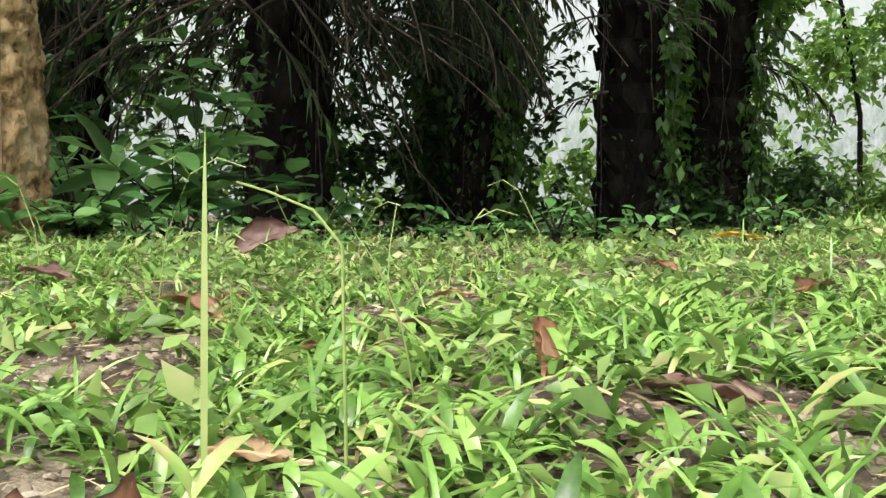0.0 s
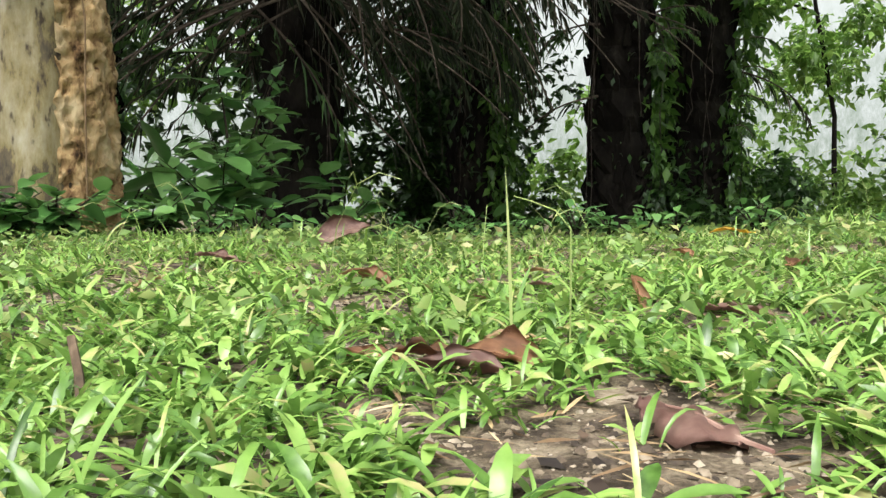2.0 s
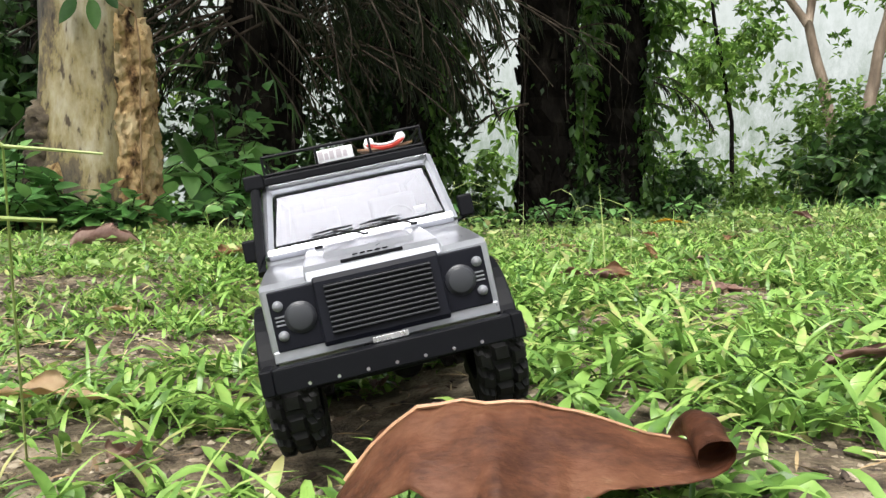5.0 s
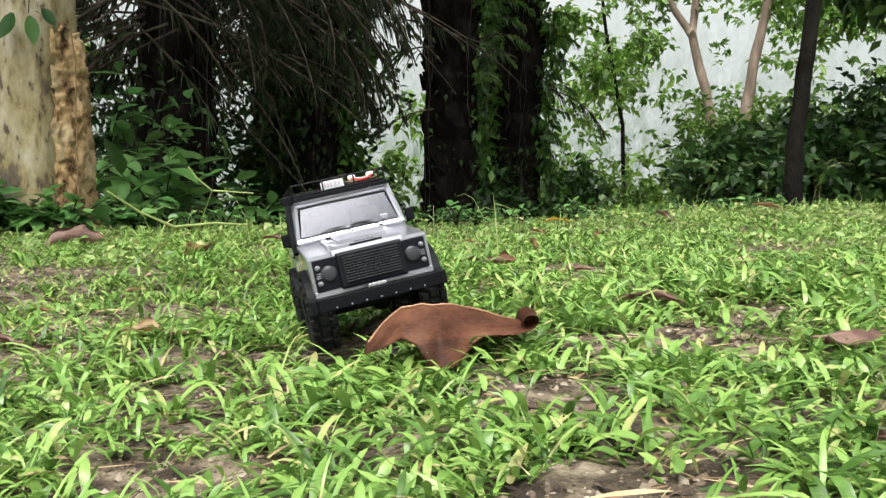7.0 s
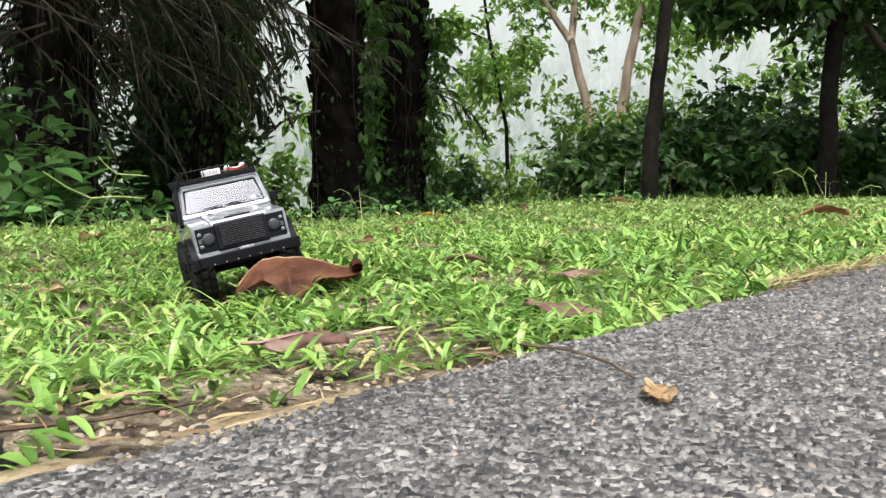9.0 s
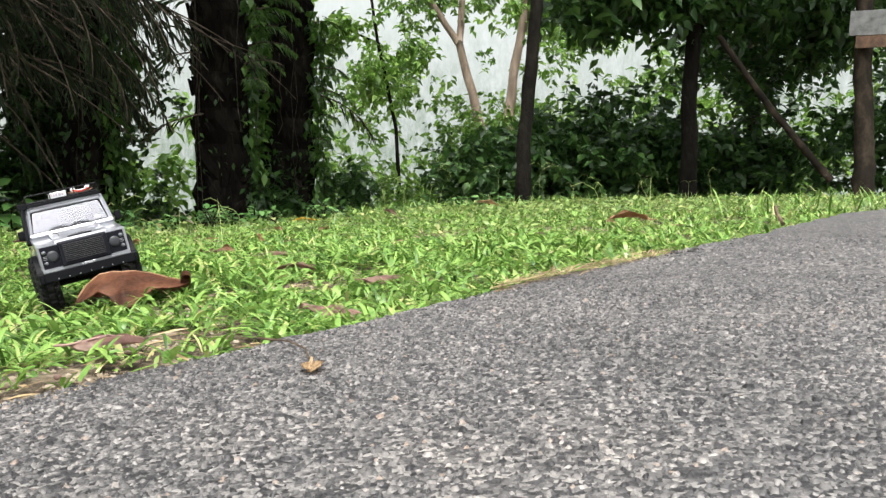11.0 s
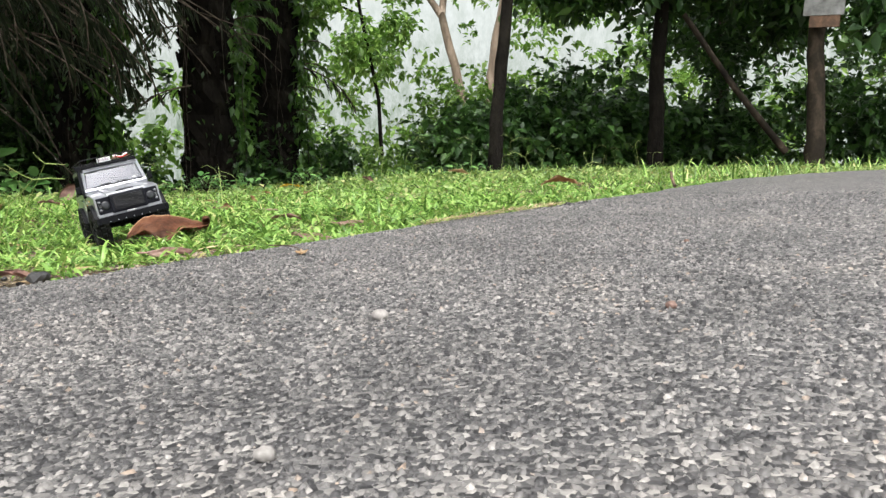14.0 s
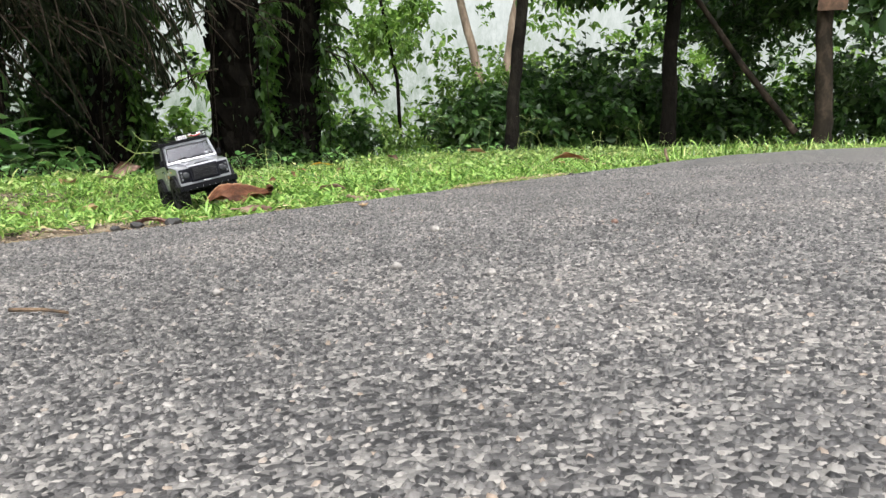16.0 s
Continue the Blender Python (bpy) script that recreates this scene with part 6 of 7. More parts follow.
def dry_leaf(rng, label, x, y, z, length, width, turn, kind, curl=0.6, arch=0.1, tilt=0.0, side=0.0, ragged=0.06):
    """A dry leaf: curled up at its sides, arched along its rib, with a ragged rim and a stalk."""
    thing = tagged(new("fallen_leaf"), label, "leaf", "fallen leaves on the ground")
    thing.matrix_world = pose(x, y, z, tilt, side, turn)
    bm = bmesh.new()
    L, C = 12, 8
    rows = []
    for i in range(L + 1):
        t = i / L
        w = width * 0.5 * max(0.03, math.sin(math.pi * (0.04 + 0.94 * t ** 0.85)) ** 0.9)
        row = []
        for j in range(-C // 2, C // 2 + 1):
            u = j / (C / 2)
            rag = 1 + (rng.normal(0, ragged) if abs(u) > 0.9 else 0)
            a = u * abs(curl) * 1.6
            cx = w * rag * math.sin(a) / (abs(curl) * 1.6)
            cz = math.copysign(w * rag * (1 - math.cos(a)) / (abs(curl) * 1.6), curl)
            row.append(bm.verts.new((cx, length * (t - 0.5), cz + arch * length * math.sin(math.pi * t) + 0.035 * width * math.sin(9 * t + 4 * u + turn) + 0.03 * width * math.sin(17 * t - 7 * u) + rng.normal(0, 0.0008))))
        rows.append(row)
    for a, c in zip(rows, rows[1:]):
        for j in range(C):
            bm.faces.new((a[j], a[j + 1], c[j + 1], c[j]))
    # crumpled and bent as it dried
    bend, lean = rng.normal(0, 0.05), rng.normal(0, 0.1)
    for v in bm.verts:
        q = v.co * (5.0 / length)
        v.co.z += 0.05 * length * (noise.noise(q + Vector((turn, x, y))) + 0.5 * noise.noise(q * 2.3 + Vector((y, turn, x))))
        v.co.x += bend * length * (v.co.y / length) ** 2 * 2 + lean * v.co.z
    bmesh.ops.solidify(bm, geom=bm.faces[:], thickness=0.0006)
    part("blade", bm, DRY[kind], thing, smooth=True)
    bm = bmesh.new()
    tube(bm, [(0, -length * 0.7, 0.002), (0, -length * 0.5, 0.0015), (0, 0, arch * length + 0.0004), (0, length * 0.42, arch * length * 0.3)], [0.0012, 0.0014, 0.001, 0.0005], 5)
    part("stalk", bm, DRY[kind], thing)
    return thing


LEAVES = [
    ("rolled dark dry leaf among the grass", -0.96, 1.2, 0.03, 0.15, 0.1, -65, 1, 1.5, 0.04, 0, 0),
    ("pinkish-brown dry leaf standing in the grass", -0.4, 2.05, 0.06, 0.15, 0.09, -50, 1, 0.7, 0.05, 30, 40),
    ("yellow fallen leaf on the lawn", 0.62, 2.28, 0.035, 0.1, 0.05, 80, 3, 0.3, 0.08, 0, 0),
    ("dark red-brown dry leaf on bare ground", -0.036, 0.65, 0.012, 0.085, 0.05, 70, 0, 0.4, 0.08, 0, 10),
    ("curled brown dry leaf on bare ground", 0.02, 0.635, 0.012, 0.08, 0.05, 50, 0, 0.6, 0.08, 0, -10),
    ("pinkish tan dry leaf folded on bare ground", 0.12, 0.462, 0.012, 0.085, 0.05, 25, 1, -0.6, 0.06, 0, 14),
    ("purple-brown dry leaf by the road's edge", -0.262, -0.668, 0.03, 0.064, 0.034, -82, 1, -0.9, 0.1, 0, 0, 0.02),
    ("purple-brown dry leaf in short grass", 0.12, -0.33, 0.03, 0.075, 0.04, -75, 1, -0.7, 0.05, 0, 0, 0.03),
    ("purplish tan dry leaf by the road's edge", -0.04, -0.635, 0.03, 0.08, 0.04, 60, 1, -0.5, 0.05, 10, 0, 0.03),
    ("small tan leaf with a long stalk lying on the asphalt", -0.142, -0.938, 0.026, 0.027, 0.015, 165, 2, 0.15, 0.04, 0, 0),
    ("grey-brown dry leaf at the lawn's edge", 0.92, 0.17, 0.065, 0.11, 0.05, 75, 0, 0.6, 0.1, 0, 0),
    ("brown dry leaf in the lawn", 0.9, 1.85, 0.05, 0.08, 0.045, 30, 1, 0.9, 0.05, 20, 0),
    ("brown dry leaf standing among stalks", 1.75, 2.6, 0.06, 0.13, 0.06, 70, 2, 0.8, 0.05, 10, 0),
    ("small brown dry leaf in the grass", 0.165, 0.935, 0.03, 0.06, 0.03, 20, 0, 0.9, 0.1, 35, 20),
    ("brown dry leaf in the low grass", 0.25, 0.85, 0.01, 0.075, 0.035, 60, 1, 0.5, 0.06, 0, 0),
    ("brown dry leaf by the lawn's far side", 0.446, 1.25, 0.03, 0.065, 0.035, -40, 0, 0.6, 0.06, 0, 0),
    ("brown dry leaf half under the grass", -0.62, 0.95, 0.02, 0.11, 0.06, -20, 0, 0.5, 0.08, 0, 0),
    ("pale dry leaf half under the grass", -0.54, 0.0, 0.02, 0.09, 0.045, 100, 2, 0.4, 0.08, 0, 0),
    ("tan dry leaf on sandy ground", -0.45, -0.85, 0.02, 0.06, 0.03, 60, 1, 0.4, 0.08, 0, 0),
    ("brown dry leaf in the trodden patch", 0.45, 0.15, 0.015, 0.06, 0.03, 15, 0, 0.6, 0.06, 0, 0),
    ("dark red dry leaf half buried in grass", -0.08, 0.62, 0.014, 0.065, 0.038, 60, 0, 0.5, 0.08, 0, 0),
    ("purple-red dry leaf curled on bare ground", -0.008, 0.592, 0.014, 0.07, 0.042, 85, 1, 0.7, 0.08, 0, 0),
    ("tan dry leaf in the grass", 0.03, 0.752, 0.02, 0.05, 0.025, 80, 2, 0.4, 0.06, 0, 0),
    ("dark brown dry leaf in weeds", -0.169, 1.148, 0.03, 0.085, 0.04, 75, 0, 0.7, 0.08, 12, 0),
    ("pinkish dry leaf flat on the weeds", -0.479, 1.385, 0.04, 0.085, 0.045, 80, 1, 0.4, 0.06, 6, 0),
    ("small brown dry leaf among weeds", 0.342, 1.54, 0.04, 0.05, 0.03, 40, 0, 0.5, 0.06, 10, 0),
    ("pale pink dry leaf in the grass", 0.05, -0.05, 0.03, 0.09, 0.04, 65, 1, 0.5, 0.1, 0, 0),
]
rng = np.random.RandomState(23)
for row in LEAVES:
    lab, x, y, h = row[:4]
    dry_leaf(rng, lab, x, y, (float(road_z(x, y)) + 0.003 + 0.5 * row[4] * abs(math.sin(radians(row[10]))) if y < edge_y(x) else gz(x, y) + h * 0.6), *row[4:])
# the large arched leaf, its far end rolled into a tube
LEAF_BROWN = surf("big_leaf_brown", [(0.15, (0.025, 0.011, 0.007)), (0.38, (0.1, 0.038, 0.02)), (0.55, (0.185, 0.074, 0.038)), (0.75, (0.26, 0.12, 0.066)), (0.95, (0.42, 0.27, 0.18))], 46, 0.55, 0.006, 230, fine=420, stretch=(0.5, 1, 1), spec=0.3)


def big_leaf(x, y, z, turn):
    """A stiff dry leaf: a level ridge, one flap bent down to the ground in front, both sides lifted, the far end curled over."""
    thing = tagged(new("fallen_leaf"), "large orange-brown dry leaf, arched, with one end rolled up", "leaf", "fallen leaves on the ground")
    thing.matrix_world = pose(x, y, z, 0, 0, turn) @ Matrix.Scale(1.1, 4)
    nu, nv, flat, r = 56, 22, 0.84, 0.0075

    def at(u, v):
        w = min(u, flat) / flat
        ridge = np.interp(w, [0, 0.1, 0.2, 0.4, 0.7, 1], [0.004, 0.026, 0.037, 0.041, 0.037, 0.026])
        front = np.interp(w, [0, 0.1, 0.22, 0.3, 0.37, 0.52, 0.6, 0.72, 1], [0.002, 0.011, 0.021, 0.013, 0.0, 0.0, 0.012, 0.021, 0.022])
        reach = np.interp(w, [0, 0.12, 0.3, 0.42, 0.52, 0.64, 0.82, 1], [0.006, 0.024, 0.034, 0.06, 0.056, 0.034, 0.026, 0.022])
        if v < 0.25:
            f = v / 0.25
            py, pz = 0.03 * (1 - f), 0.008 + (ridge - 0.008) * math.sin(f * math.pi / 2)
        else:
            f = (v - 0.25) / 0.75
            py, pz = -reach * f, ridge + (front - ridge) * f ** 1.35
        px = -0.076 + 0.13 * w
        if u > flat:
            a = (u - flat) / (1 - flat) * 5.4
            px += r * math.sin(a) * (1 - 0.06 * a)
            pz += r * (1 - math.cos(a)) * (1 - 0.06 * a)
        q = Vector((px * 32, py * 32, pz * 20))
        vein = 0.0007 * abs(math.sin(u * 34 + abs(v - 0.25) * 9)) if u < flat else 0.0
        crisp = 0.0035 * noise.noise(q * 1.3) + 0.0016 * noise.noise(q * 3.1 + Vector((4, 1, 2)))
        rag = 0.004 * noise.noise(Vector((u * 19, 3.0, 1.0))) if v > 0.97 else 0.0
        return px + 0.002 * noise.noise(q), py + rag, max(0.0, pz + crisp - vein)

    bm = bmesh.new()
    rows = [[bm.verts.new(at(i / nu, j / nv)) for j in range(nv + 1)] for i in range(nu + 1)]
    for a, c in zip(rows, rows[1:]):
        for j in range(nv):
            bm.faces.new((a[j], a[j + 1], c[j + 1], c[j]))
    bmesh.ops.solidify(bm, geom=bm.faces[:], thickness=0.0006)
    part("blade", bm, LEAF_BROWN, thing, smooth=True)
    bm = bmesh.new()
    tube(bm, [Vector(at(0.02 + 0.76 * i / 14, 0.25)) + Vector((0, 0, 0.0006)) for i in range(15)], [0.0011 - 0.0005 * i / 14 for i in range(15)], 5)
    part("midrib", bm, DRY[0], thing, "raised midrib of the leaf")


big_leaf(-0.216, -0.262, gz(-0.2, -0.27) + 0.004, -3)
for k in range(34):
    x, y = rng.uniform(-1.0, 1.2), rng.uniform(-0.4, 1.7)
    if y < edge_y(x) + 0.05:
        continue
    ln = rng.uniform(0.025, 0.055)
    dry_leaf(rng, "small dry brown leaf in the grass", x, y, gz(x, y) + rng.uniform(0.004, 0.016), ln, ln * 0.45, rng.uniform(0, 360), rng.randint(0, 3), rng.uniform(0.3, 1.0), 0.05, rng.normal(0, 12), rng.normal(0, 12))


# ---- stalks, straw, twigs, pebbles ----
STALK = leafy("grass_stalk", [(0.0, (0.2, 0.3, 0.07)), (0.5, (0.34, 0.42, 0.14)), (1.0, (0.5, 0.5, 0.24))], 0.45, 0.2, 80)


def stalk(label, lines, width=0.0012, name="grass_stalk", mat=None):
    thing = tagged(new(name), label, "grass stalk", "tall grass stalks")
    for pts in lines:
        bm = bmesh.new()
        tube(bm, pts, [width * (1 - 0.5 * i / len(pts)) for i in range(len(pts))], 5)
        part("stem", bm, mat or STALK, thing)
    return thing


g = lambda x, y: gz(x, y) - 0.005
stalk("forked yellow-green grass stalk with spread spikes", [
    [(-0.53, -0.17, g(-0.53, -0.17)), (-0.49, -0.24, 0.07), (-0.445, -0.334, 0.116)],
    [(-0.445, -0.334, 0.116), (-0.465, -0.352, 0.127), (-0.483, -0.37, 0.142)],
    [(-0.445, -0.334, 0.116), (-0.42, -0.308, 0.118), (-0.397, -0.283, 0.116)]], 0.0012)
stalk("forked dry grass stalk", [
    [(-0.5, -0.1, g(-0.5, -0.1)), (-0.46, -0.19, 0.08), (-0.428, -0.258, 0.144)],
    [(-0.428, -0.258, 0.144), (-0.44, -0.262, 0.155), (-0.446, -0.264, 0.164)],
    [(-0.428, -0.258, 0.144), (-0.41, -0.25, 0.143), (-0.395, -0.245, 0.142)]], 0.0008)
stalk("thin bent grass stalk", [[(0.081, 0.74, g(0.08, 0.74)), (0.08, 0.738, 0.06), (0.079, 0.738, 0.103), (0.066, 0.74, 0.118), (0.045, 0.742, 0.126), (0.03, 0.744, 0.13)]], 0.0009)


def single_blade(label, base, az, length, width, lean, tip):
    """One long blade standing out of the lawn."""
    me = blades("grass_stalk", np.array([base]), np.array([az]), np.array([length]), np.array([width]), np.array([lean]), np.array([tip]), STALK, 12, 3, np.array([0.5]))
    tagged(new("grass_stalk", me), label, "grass blade", "tall grass stalks")


single_blade("tall pale grass blade standing in the lawn", (0.031, 0.705, g(0.03, 0.7)), radians(110), 0.165, 0.003, 0.1, 0.22)
single_blade("bent pale grass blade in the lawn", (0.098, 0.83, g(0.1, 0.83)), radians(172), 0.15, 0.004, 0.02, 0.9)
rng = np.random.RandomState(31)
for k in range(46):
    if k < 16:
        x, y = rng.uniform(-0.9, 1.0), rng.uniform(0.9, 2.4)
    elif k < 34:
        x = rng.uniform(1.2, 4.8)
        y = float(lawn_end(x)) + rng.uniform(-0.6, 0.0)
    else:
        x = rng.uniform(-0.2, 1.6)
        y = float(edge_y(x)) + rng.uniform(0.3, 1.2)
    if near_camera_route(np.array([x]), np.array([y]))[0] < 0.5:
        continue
    h = rng.uniform(0.07, 0.15) * (1.8 if 16 <= k < 34 else 1.0)
    a = rng.uniform(0, 6.283)
    top = Vector((x + 0.35 * h * math.cos(a), y + 0.35 * h * math.sin(a), gz(x, y) + h))
    lines = [[(x, y, g(x, y)), (x + 0.1 * h * math.cos(a), y + 0.1 * h * math.sin(a), gz(x, y) + 0.55 * h), top]]
    for s in range(rng.randint(0, 3)):
        b_ = a + rng.normal(0, 1.3)
        lines.append([top, top + Vector((0.25 * h * math.cos(b_), 0.25 * h * math.sin(b_), 0.12 * h)), top + Vector((0.5 * h * math.cos(b_), 0.5 * h * math.sin(b_), 0.05 * h))])
    stalk("thin yellow-green grass stalk", lines, 0.0009)


def tall_blades():
    """Longer single blades that stand out of the lawn and the roadside weeds."""
    rng = np.random.RandomState(41)
    x, y = rng.uniform(-1.2, 1.3, 170), rng.uniform(-0.7, 2.4, 170)
    wx = rng.uniform(0.9, 6.0, 700)
    wy = lawn_end(wx) + rng.uniform(-0.5, 0.25, 700)
    rx = rng.uniform(1.4, 5.6, 500)
    ry = edge_y(rx) + rng.uniform(0.1, 0.6, 500)
    X, Y = np.concatenate([x, wx, rx]), np.concatenate([y, wy, ry])
    keep = (Y > edge_y(X) + 0.03) & (near_camera_route(X, Y) > 0.22) & ~((np.abs(X + 0.28) < 0.12) & (np.abs(Y + 0.02) < 0.2))
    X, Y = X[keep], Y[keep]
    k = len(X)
    far = near_camera_route(X, Y) > 1.2
    ln = rng.uniform(0.05, 0.09, k) * np.where(far, 1.3, 1.0)
    me = blades("tall_grass", np.c_[X, Y, ground_z(X, Y) - 0.003], rng.uniform(0, 6.283, k), ln, rng.uniform(0.003, 0.0065, k), rng.uniform(0.05, 0.6, k), rng.uniform(0.6, 2.0, k), GRASS, 6, 3, rng.normal(0, 0.5, k))
    tagged(new("tall_grass", me), "longer green blades standing out of the lawn", "grass", kind="stuff")
    # dead blades and straw lying about
    k = 22000
    X, Y = rng.uniform(-1.3, 1.8, k), rng.uniform(-1.1, 2.2, k)
    near = np.exp(-((Y - edge_y(X)) / 0.07) ** 2)
    keep = (Y > edge_y(X) + 0.005) & (rng.rand(k) < np.clip(0.3 + 0.7 * bare(X, Y) + 0.5 * near, 0, 1))
    X, Y = X[keep], Y[keep]
    k = len(X)
    me = blades("straw", np.c_[X, Y, ground_z(X, Y) + rng.uniform(0.001, 0.007, k)], rng.uniform(0, 6.283, k), rng.uniform(0.012, 0.038, k), rng.uniform(0.0008, 0.003, k), rng.uniform(1.2, 1.6, k), rng.uniform(1.45, 1.75, k), STRAW, 4, 2, rng.normal(0, 0.8, k))
    tagged(new("straw", me), "dry straw and dead grass blades on bare soil", "straw", kind="stuff")
    # grit
    k = 185000
    X, Y = rng.uniform(-1.1, 1.2, k), rng.uniform(-1.2, 1.3, k)
    near = np.exp(-((Y - edge_y(X)) / 0.06) ** 2)
    keep = (Y > edge_y(X) + 0.004) & (rng.rand(k) < np.clip(0.1 + 0.85 * bare(X, Y) + 0.6 * near, 0, 1))
    X, Y = X[keep], Y[keep]
    me = stones("grit", np.c_[X, Y, ground_z(X, Y) - 0.0005], 0.001 + 0.0042 * rng.rand(len(X)) ** 2.6, SOIL_GRIT, rng, 0.7)
    tagged(new("grit", me), "brown grit and crumbs of soil", "grit", kind="stuff")


LITTER = leafy("leaf_litter", [(0.0, (0.012, 0.008, 0.006)), (0.5, (0.045, 0.028, 0.018)), (0.85, (0.14, 0.09, 0.055)), (1.0, (0.3, 0.22, 0.14))], 0.7, 0.1, 120)


def build_litter():
    """Dark scraps of rotted leaves lying between the blades, so many that they also stand in for shade in the gaps."""
    rng = np.random.RandomState(43)
    k = 34000
    X, Y = rng.uniform(-1.3, 1.6, k), rng.uniform(-1.0, 2.2, k)
    keep = (Y > edge_y(X) + 0.02) & (rng.rand(k) < 0.25 + 0.75 * sstep(-0.2, 0.5, wave(X, Y, 37, 12)))
    X, Y = X[keep], Y[keep]
    P = np.c_[X, Y, ground_z(X, Y) + rng.uniform(0.001, 0.006, len(X))]
    me = leaf_cloud("leaf_litter", P * np.array((1, 1, 0)), rng.uniform(0.005, 0.015, len(X)), LITTER, rng, 0.6, 0.0)
    co = np.empty(len(me.vertices) * 3, dtype=np.float32)
    me.vertices.foreach_get("co", co)
    co = co.reshape(-1, 3)
    co[:, 2] = co[:, 2] * 0.35 + np.repeat(P[:, 2], 5)
    me.vertices.foreach_set("co", co.ravel())
    me.update()
    tagged(new("leaf_litter", me), "dark brown scraps of rotting leaves between the grass blades", "leaf litter", kind="stuff")


SOIL_GRIT = leafy("soil_grit", [(0.0, (0.02, 0.014, 0.01)), (0.35, (0.09, 0.066, 0.044)), (0.65, (0.22, 0.175, 0.12)), (0.9, (0.33, 0.28, 0.21)), (1.0, (0.4, 0.35, 0.28))], 0.9, 0.0, 300)
tall_blades()
build_litter()


def pebble(rng, x, y, r, mat, label):
    bm = bmesh.new()
    bmesh.ops.create_icosphere(bm, subdivisions=2, radius=r)
    for v in bm.verts:
        v.co *= 1 + rng.normal(0, 0.08)
        v.co.z *= 0.75
    ob = part("pebble", bm, mat, None, label, True, Matrix.Translation((x, y, float(road_z(x, y)) + r * 0.55)))
    tagged(ob, label, "pebble", "loose pebbles on the road")


PEBBLE = surf("pebble_stone", [(0.2, (0.16, 0.15, 0.14)), (0.6, (0.28, 0.265, 0.25)), (0.9, (0.4, 0.38, 0.36))], 120, 0.7, 0.0006, 500)
PEBBLE_BROWN = surf("pebble_brown", [(0.2, (0.1, 0.06, 0.048)), (0.6, (0.2, 0.125, 0.1)), (0.9, (0.3, 0.21, 0.17))], 120, 0.7, 0.0006, 500)
rng = np.random.RandomState(5)
for x, y, r, mt in ((-0.203, -1.377, 0.0058, 0), (-0.045, -1.466, 0.0036, 1), (-0.32, -1.585, 0.004, 0), (0.04, -1.46, 0.003, 0), (-0.36, -1.22, 0.003, 0), (-0.28, -1.66, 0.0035, 0), (0.2, -1.2, 0.003, 1), (-0.45, -1.6, 0.003, 0)):
    pebble(rng, x, y, r, PEBBLE_BROWN if mt else PEBBLE, "small brown pebble on the asphalt" if mt else "small pale pebble on the asphalt")
LUMP = surf("asphalt_lump_black", [(0.2, (0.01, 0.01, 0.011)), (0.7, (0.03, 0.03, 0.031)), (0.95, (0.09, 0.09, 0.088))], 90, 0.7, 0.001, 300)
for x, y, r in ((0.511, -0.5, 0.011), (0.545, -0.5, 0.008), (0.572, -0.48, 0.009), (-0.42, -0.875, 0.012), (-0.47, -0.865, 0.009), (-0.5, -0.9, 0.007), (0.43, -0.53, 0.006)):
    bm = bmesh.new()
    bmesh.ops.create_icosphere(bm, subdivisions=2, radius=r)
    for v in bm.verts:
        v.co *= 1 + rng.normal(0, 0.14)
        v.co.z *= 0.6
    ob = part("asphalt_lump", bm, LUMP, None, "", False, Matrix.Translation((x, y, float(road_z(x, y)) - 0.002)))
    tagged(ob, "broken black lump of asphalt at the road's edge", "asphalt lump", "broken bits at the road's edge")


for x, y, r in ((-0.41, -0.86, 0.006), (-0.385, -0.815, 0.004), (-0.44, -0.84, 0.005), (-0.35, -0.79, 0.003), (-0.33, -0.84, 0.004), (-0.29, -0.8, 0.004), (-0.37, -0.77, 0.003), (-0.46, -0.79, 0.004), (-0.3, -0.76, 0.003), (-0.24, -0.79, 0.004), (-0.4, -0.73, 0.004), (-0.43, -0.76, 0.003)):
    bm = bmesh.new()
    bmesh.ops.create_icosphere(bm, subdivisions=2, radius=r)
    for v in bm.verts:
        v.co *= 1 + rng.normal(0, 0.1)
        v.co.z *= 0.7
    ob = part("pebble", bm, PEBBLE_BROWN if r < 0.004 else LUMP, None, "", True, Matrix.Translation((x, y, gz(x, y) + r * 0.5)))
    tagged(ob, "small dark pebble in the sandy strip", "pebble", "pebbles by the road's edge")


TWIG = surf("twig_bark", [(0.2, (0.02, 0.013, 0.008)), (0.55, (0.1, 0.065, 0.038)), (0.9, (0.24, 0.17, 0.11))], 60, 0.85, 0.002, 300, fine=300)


def twig(label, pts, r):
    bm = bmesh.new()
    tube(bm, pts, [r * (1 - 0.4 * i / len(pts)) for i in range(len(pts))], 6, 0.12, rng)
    tagged(part("twig", bm, TWIG, None, label), label, "twig", "twigs on the ground")


rz = lambda x, y: float(road_z(x, y)) + 0.003
twig("thin brown twig reaching over the road's edge", [(-0.15, -0.8, rz(-0.15, -0.8)), (-0.133, -0.831, rz(-0.13, -0.831)), (-0.13, -0.872, rz(-0.13, -0.872)), (-0.136, -0.908, rz(-0.136, -0.908))], 0.0009)
twig("short brown stick at the lawn's edge", [(1.03, -0.21, rz(1.03, -0.21)), (1.045, -0.18, rz(1.04, -0.2) + 0.02), (1.055, -0.165, rz(1.05, -0.2) + 0.035)], 0.005)
twig("dry twig lying in the sand strip", [(-0.43, -0.83, gz(-0.43, -0.83) + 0.006), (-0.38, -0.815, gz(-0.38, -0.815) + 0.006), (-0.33, -0.808, gz(-0.33, -0.808) + 0.008)], 0.0014)
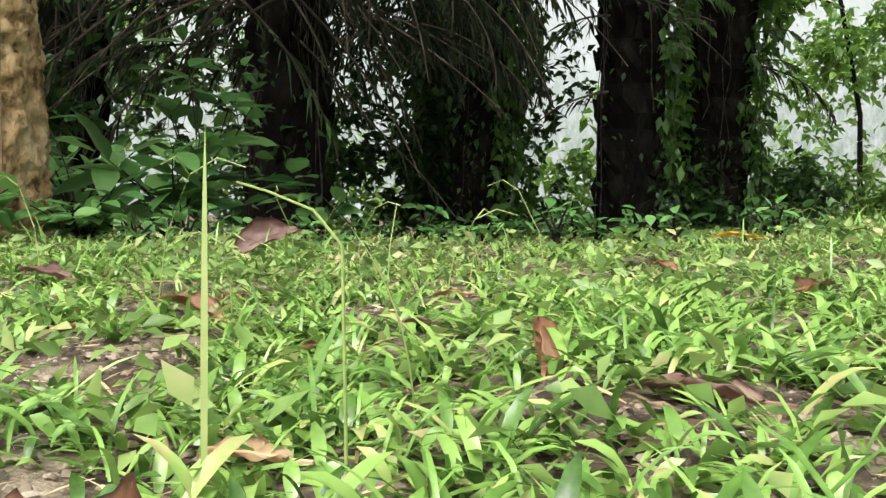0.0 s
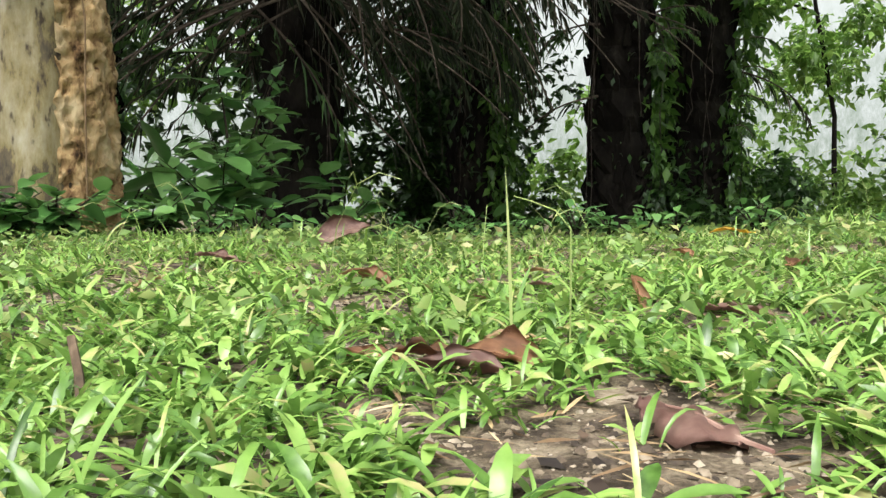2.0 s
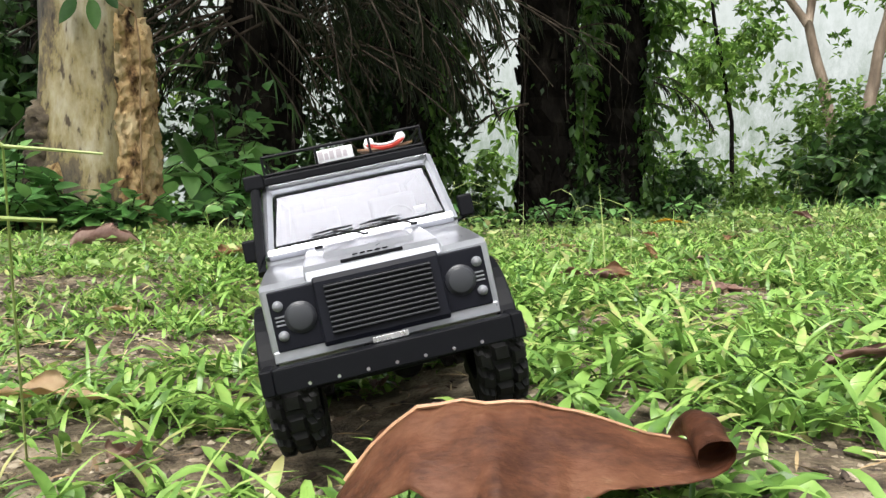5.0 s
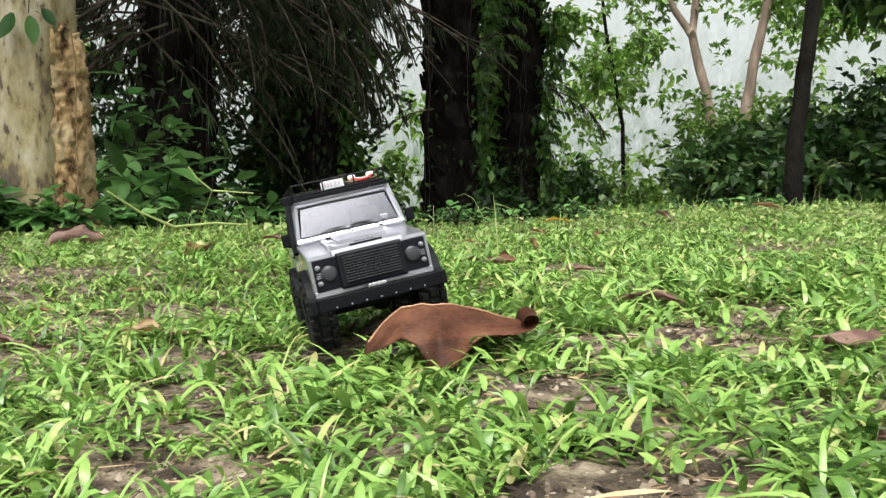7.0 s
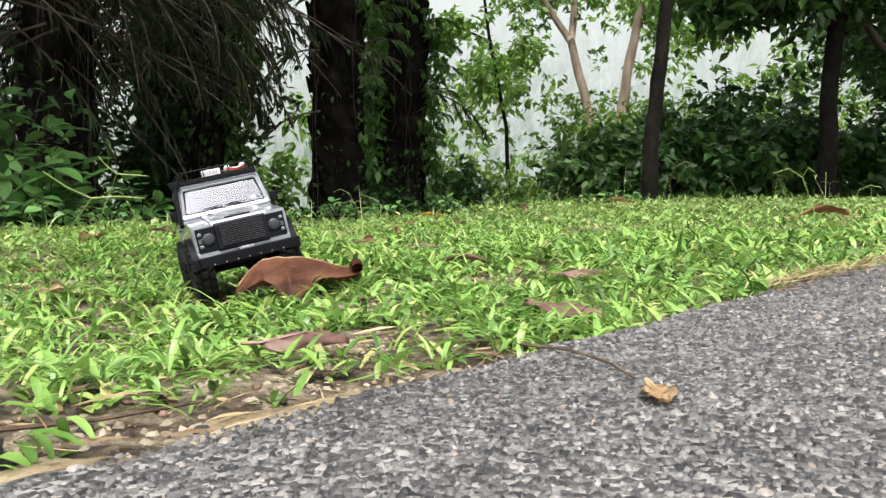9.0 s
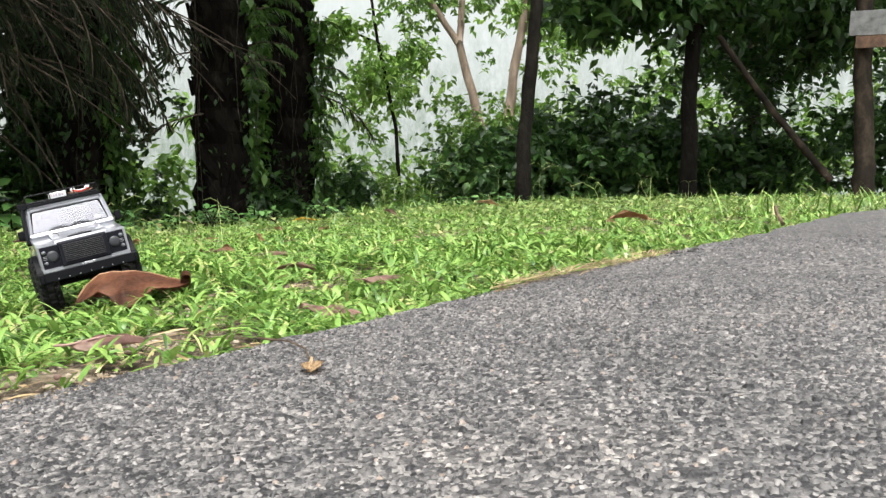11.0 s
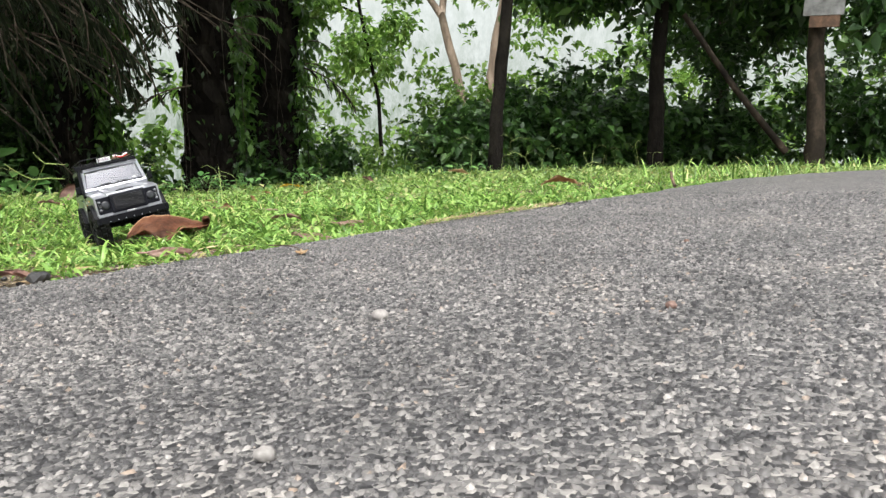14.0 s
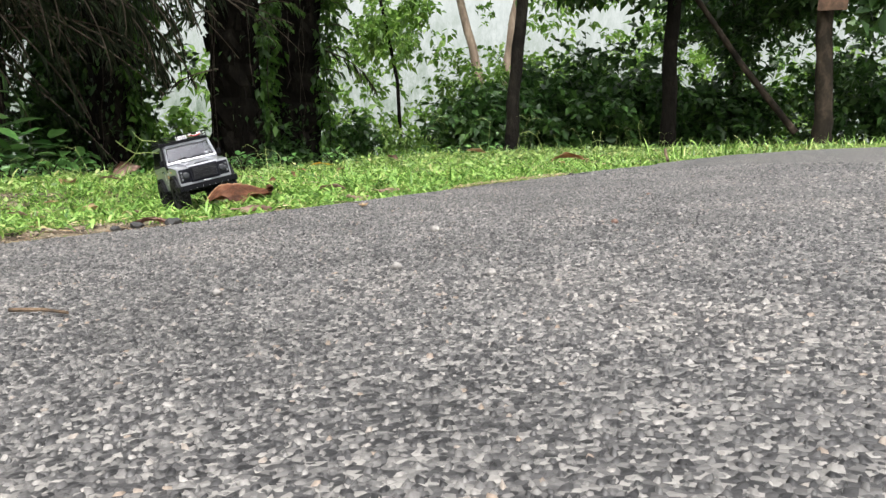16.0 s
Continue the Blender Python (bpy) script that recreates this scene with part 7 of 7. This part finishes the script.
twig("pale piece of straw on the asphalt", [(-0.572, -1.578, rz(-0.572, -1.578)), (-0.553, -1.592, rz(-0.553, -1.592)), (-0.538, -1.615, rz(-0.538, -1.615))], 0.0014)
twig("short brown stick stuck in the grass", [(-0.225, 0.5, gz(-0.225, 0.5)), (-0.233, 0.51, gz(-0.23, 0.51) + 0.02), (-0.243, 0.52, gz(-0.24, 0.52) + 0.042)], 0.0035)
# straw swept along the edge
rng = np.random.RandomState(51)
k = 260
X = rng.uniform(0.12, 0.5, k)
Y = edge_y(X) + rng.normal(0.0, 0.012, k)
me = blades("edge_straw", np.c_[X, Y, road_z(X, Y) + rng.uniform(0.001, 0.006, k)], rng.normal(0.45, 0.35, k), rng.uniform(0.02, 0.07, k), rng.uniform(0.001, 0.003, k), np.full(k, 1.5), rng.uniform(1.5, 1.65, k), STRAW, 4, 2)
tagged(new("edge_straw", me), "tan straw swept along the road's edge", "straw", kind="stuff")


# ---- sand gathered along the broken edge ----
def build_sand():
    SAND = surf("sand", [(0.2, (0.08, 0.06, 0.038)), (0.42, (0.2, 0.155, 0.092)), (0.65, (0.32, 0.262, 0.165)), (0.9, (0.44, 0.38, 0.27))], 40, 0.97, 0.01, 260, fine=300, spec=0.15)
    xs = np.arange(-0.85, 0.05, 0.008)
    vs = np.linspace(0, 1, 9)
    wid = 0.082 + 0.03 * wave(xs, 0 * xs, 61, 14) + 0.012 * wave(xs, 0 * xs, 62, 45)
    wid = np.maximum(wid, 0.008) * sstep(0.05, -0.12, xs)
    X = np.repeat(xs[None], len(vs), 0)
    Y = edge_y(X) + 0.006 + vs[:, None] * wid[None]
    Z = ground_z(X, Y) + 0.007 * (1 - vs[:, None] ** 3) - 0.0015 + 0.0012 * wave(X, Y, 63, 60) + 0.0006 * wave(X, Y, 64, 160)
    nx = len(xs)
    i = (np.arange(len(vs) - 1)[:, None] * nx + np.arange(nx - 1)[None]).ravel()
    me = from_arrays("sand_strip", np.c_[X.ravel(), Y.ravel(), Z.ravel()], np.c_[i, i + 1, i + nx + 1, i + nx], SAND, True)
    tagged(new("sand_strip", me), "tan sand washed up along the road's edge", "sand", kind="structure")


build_sand()
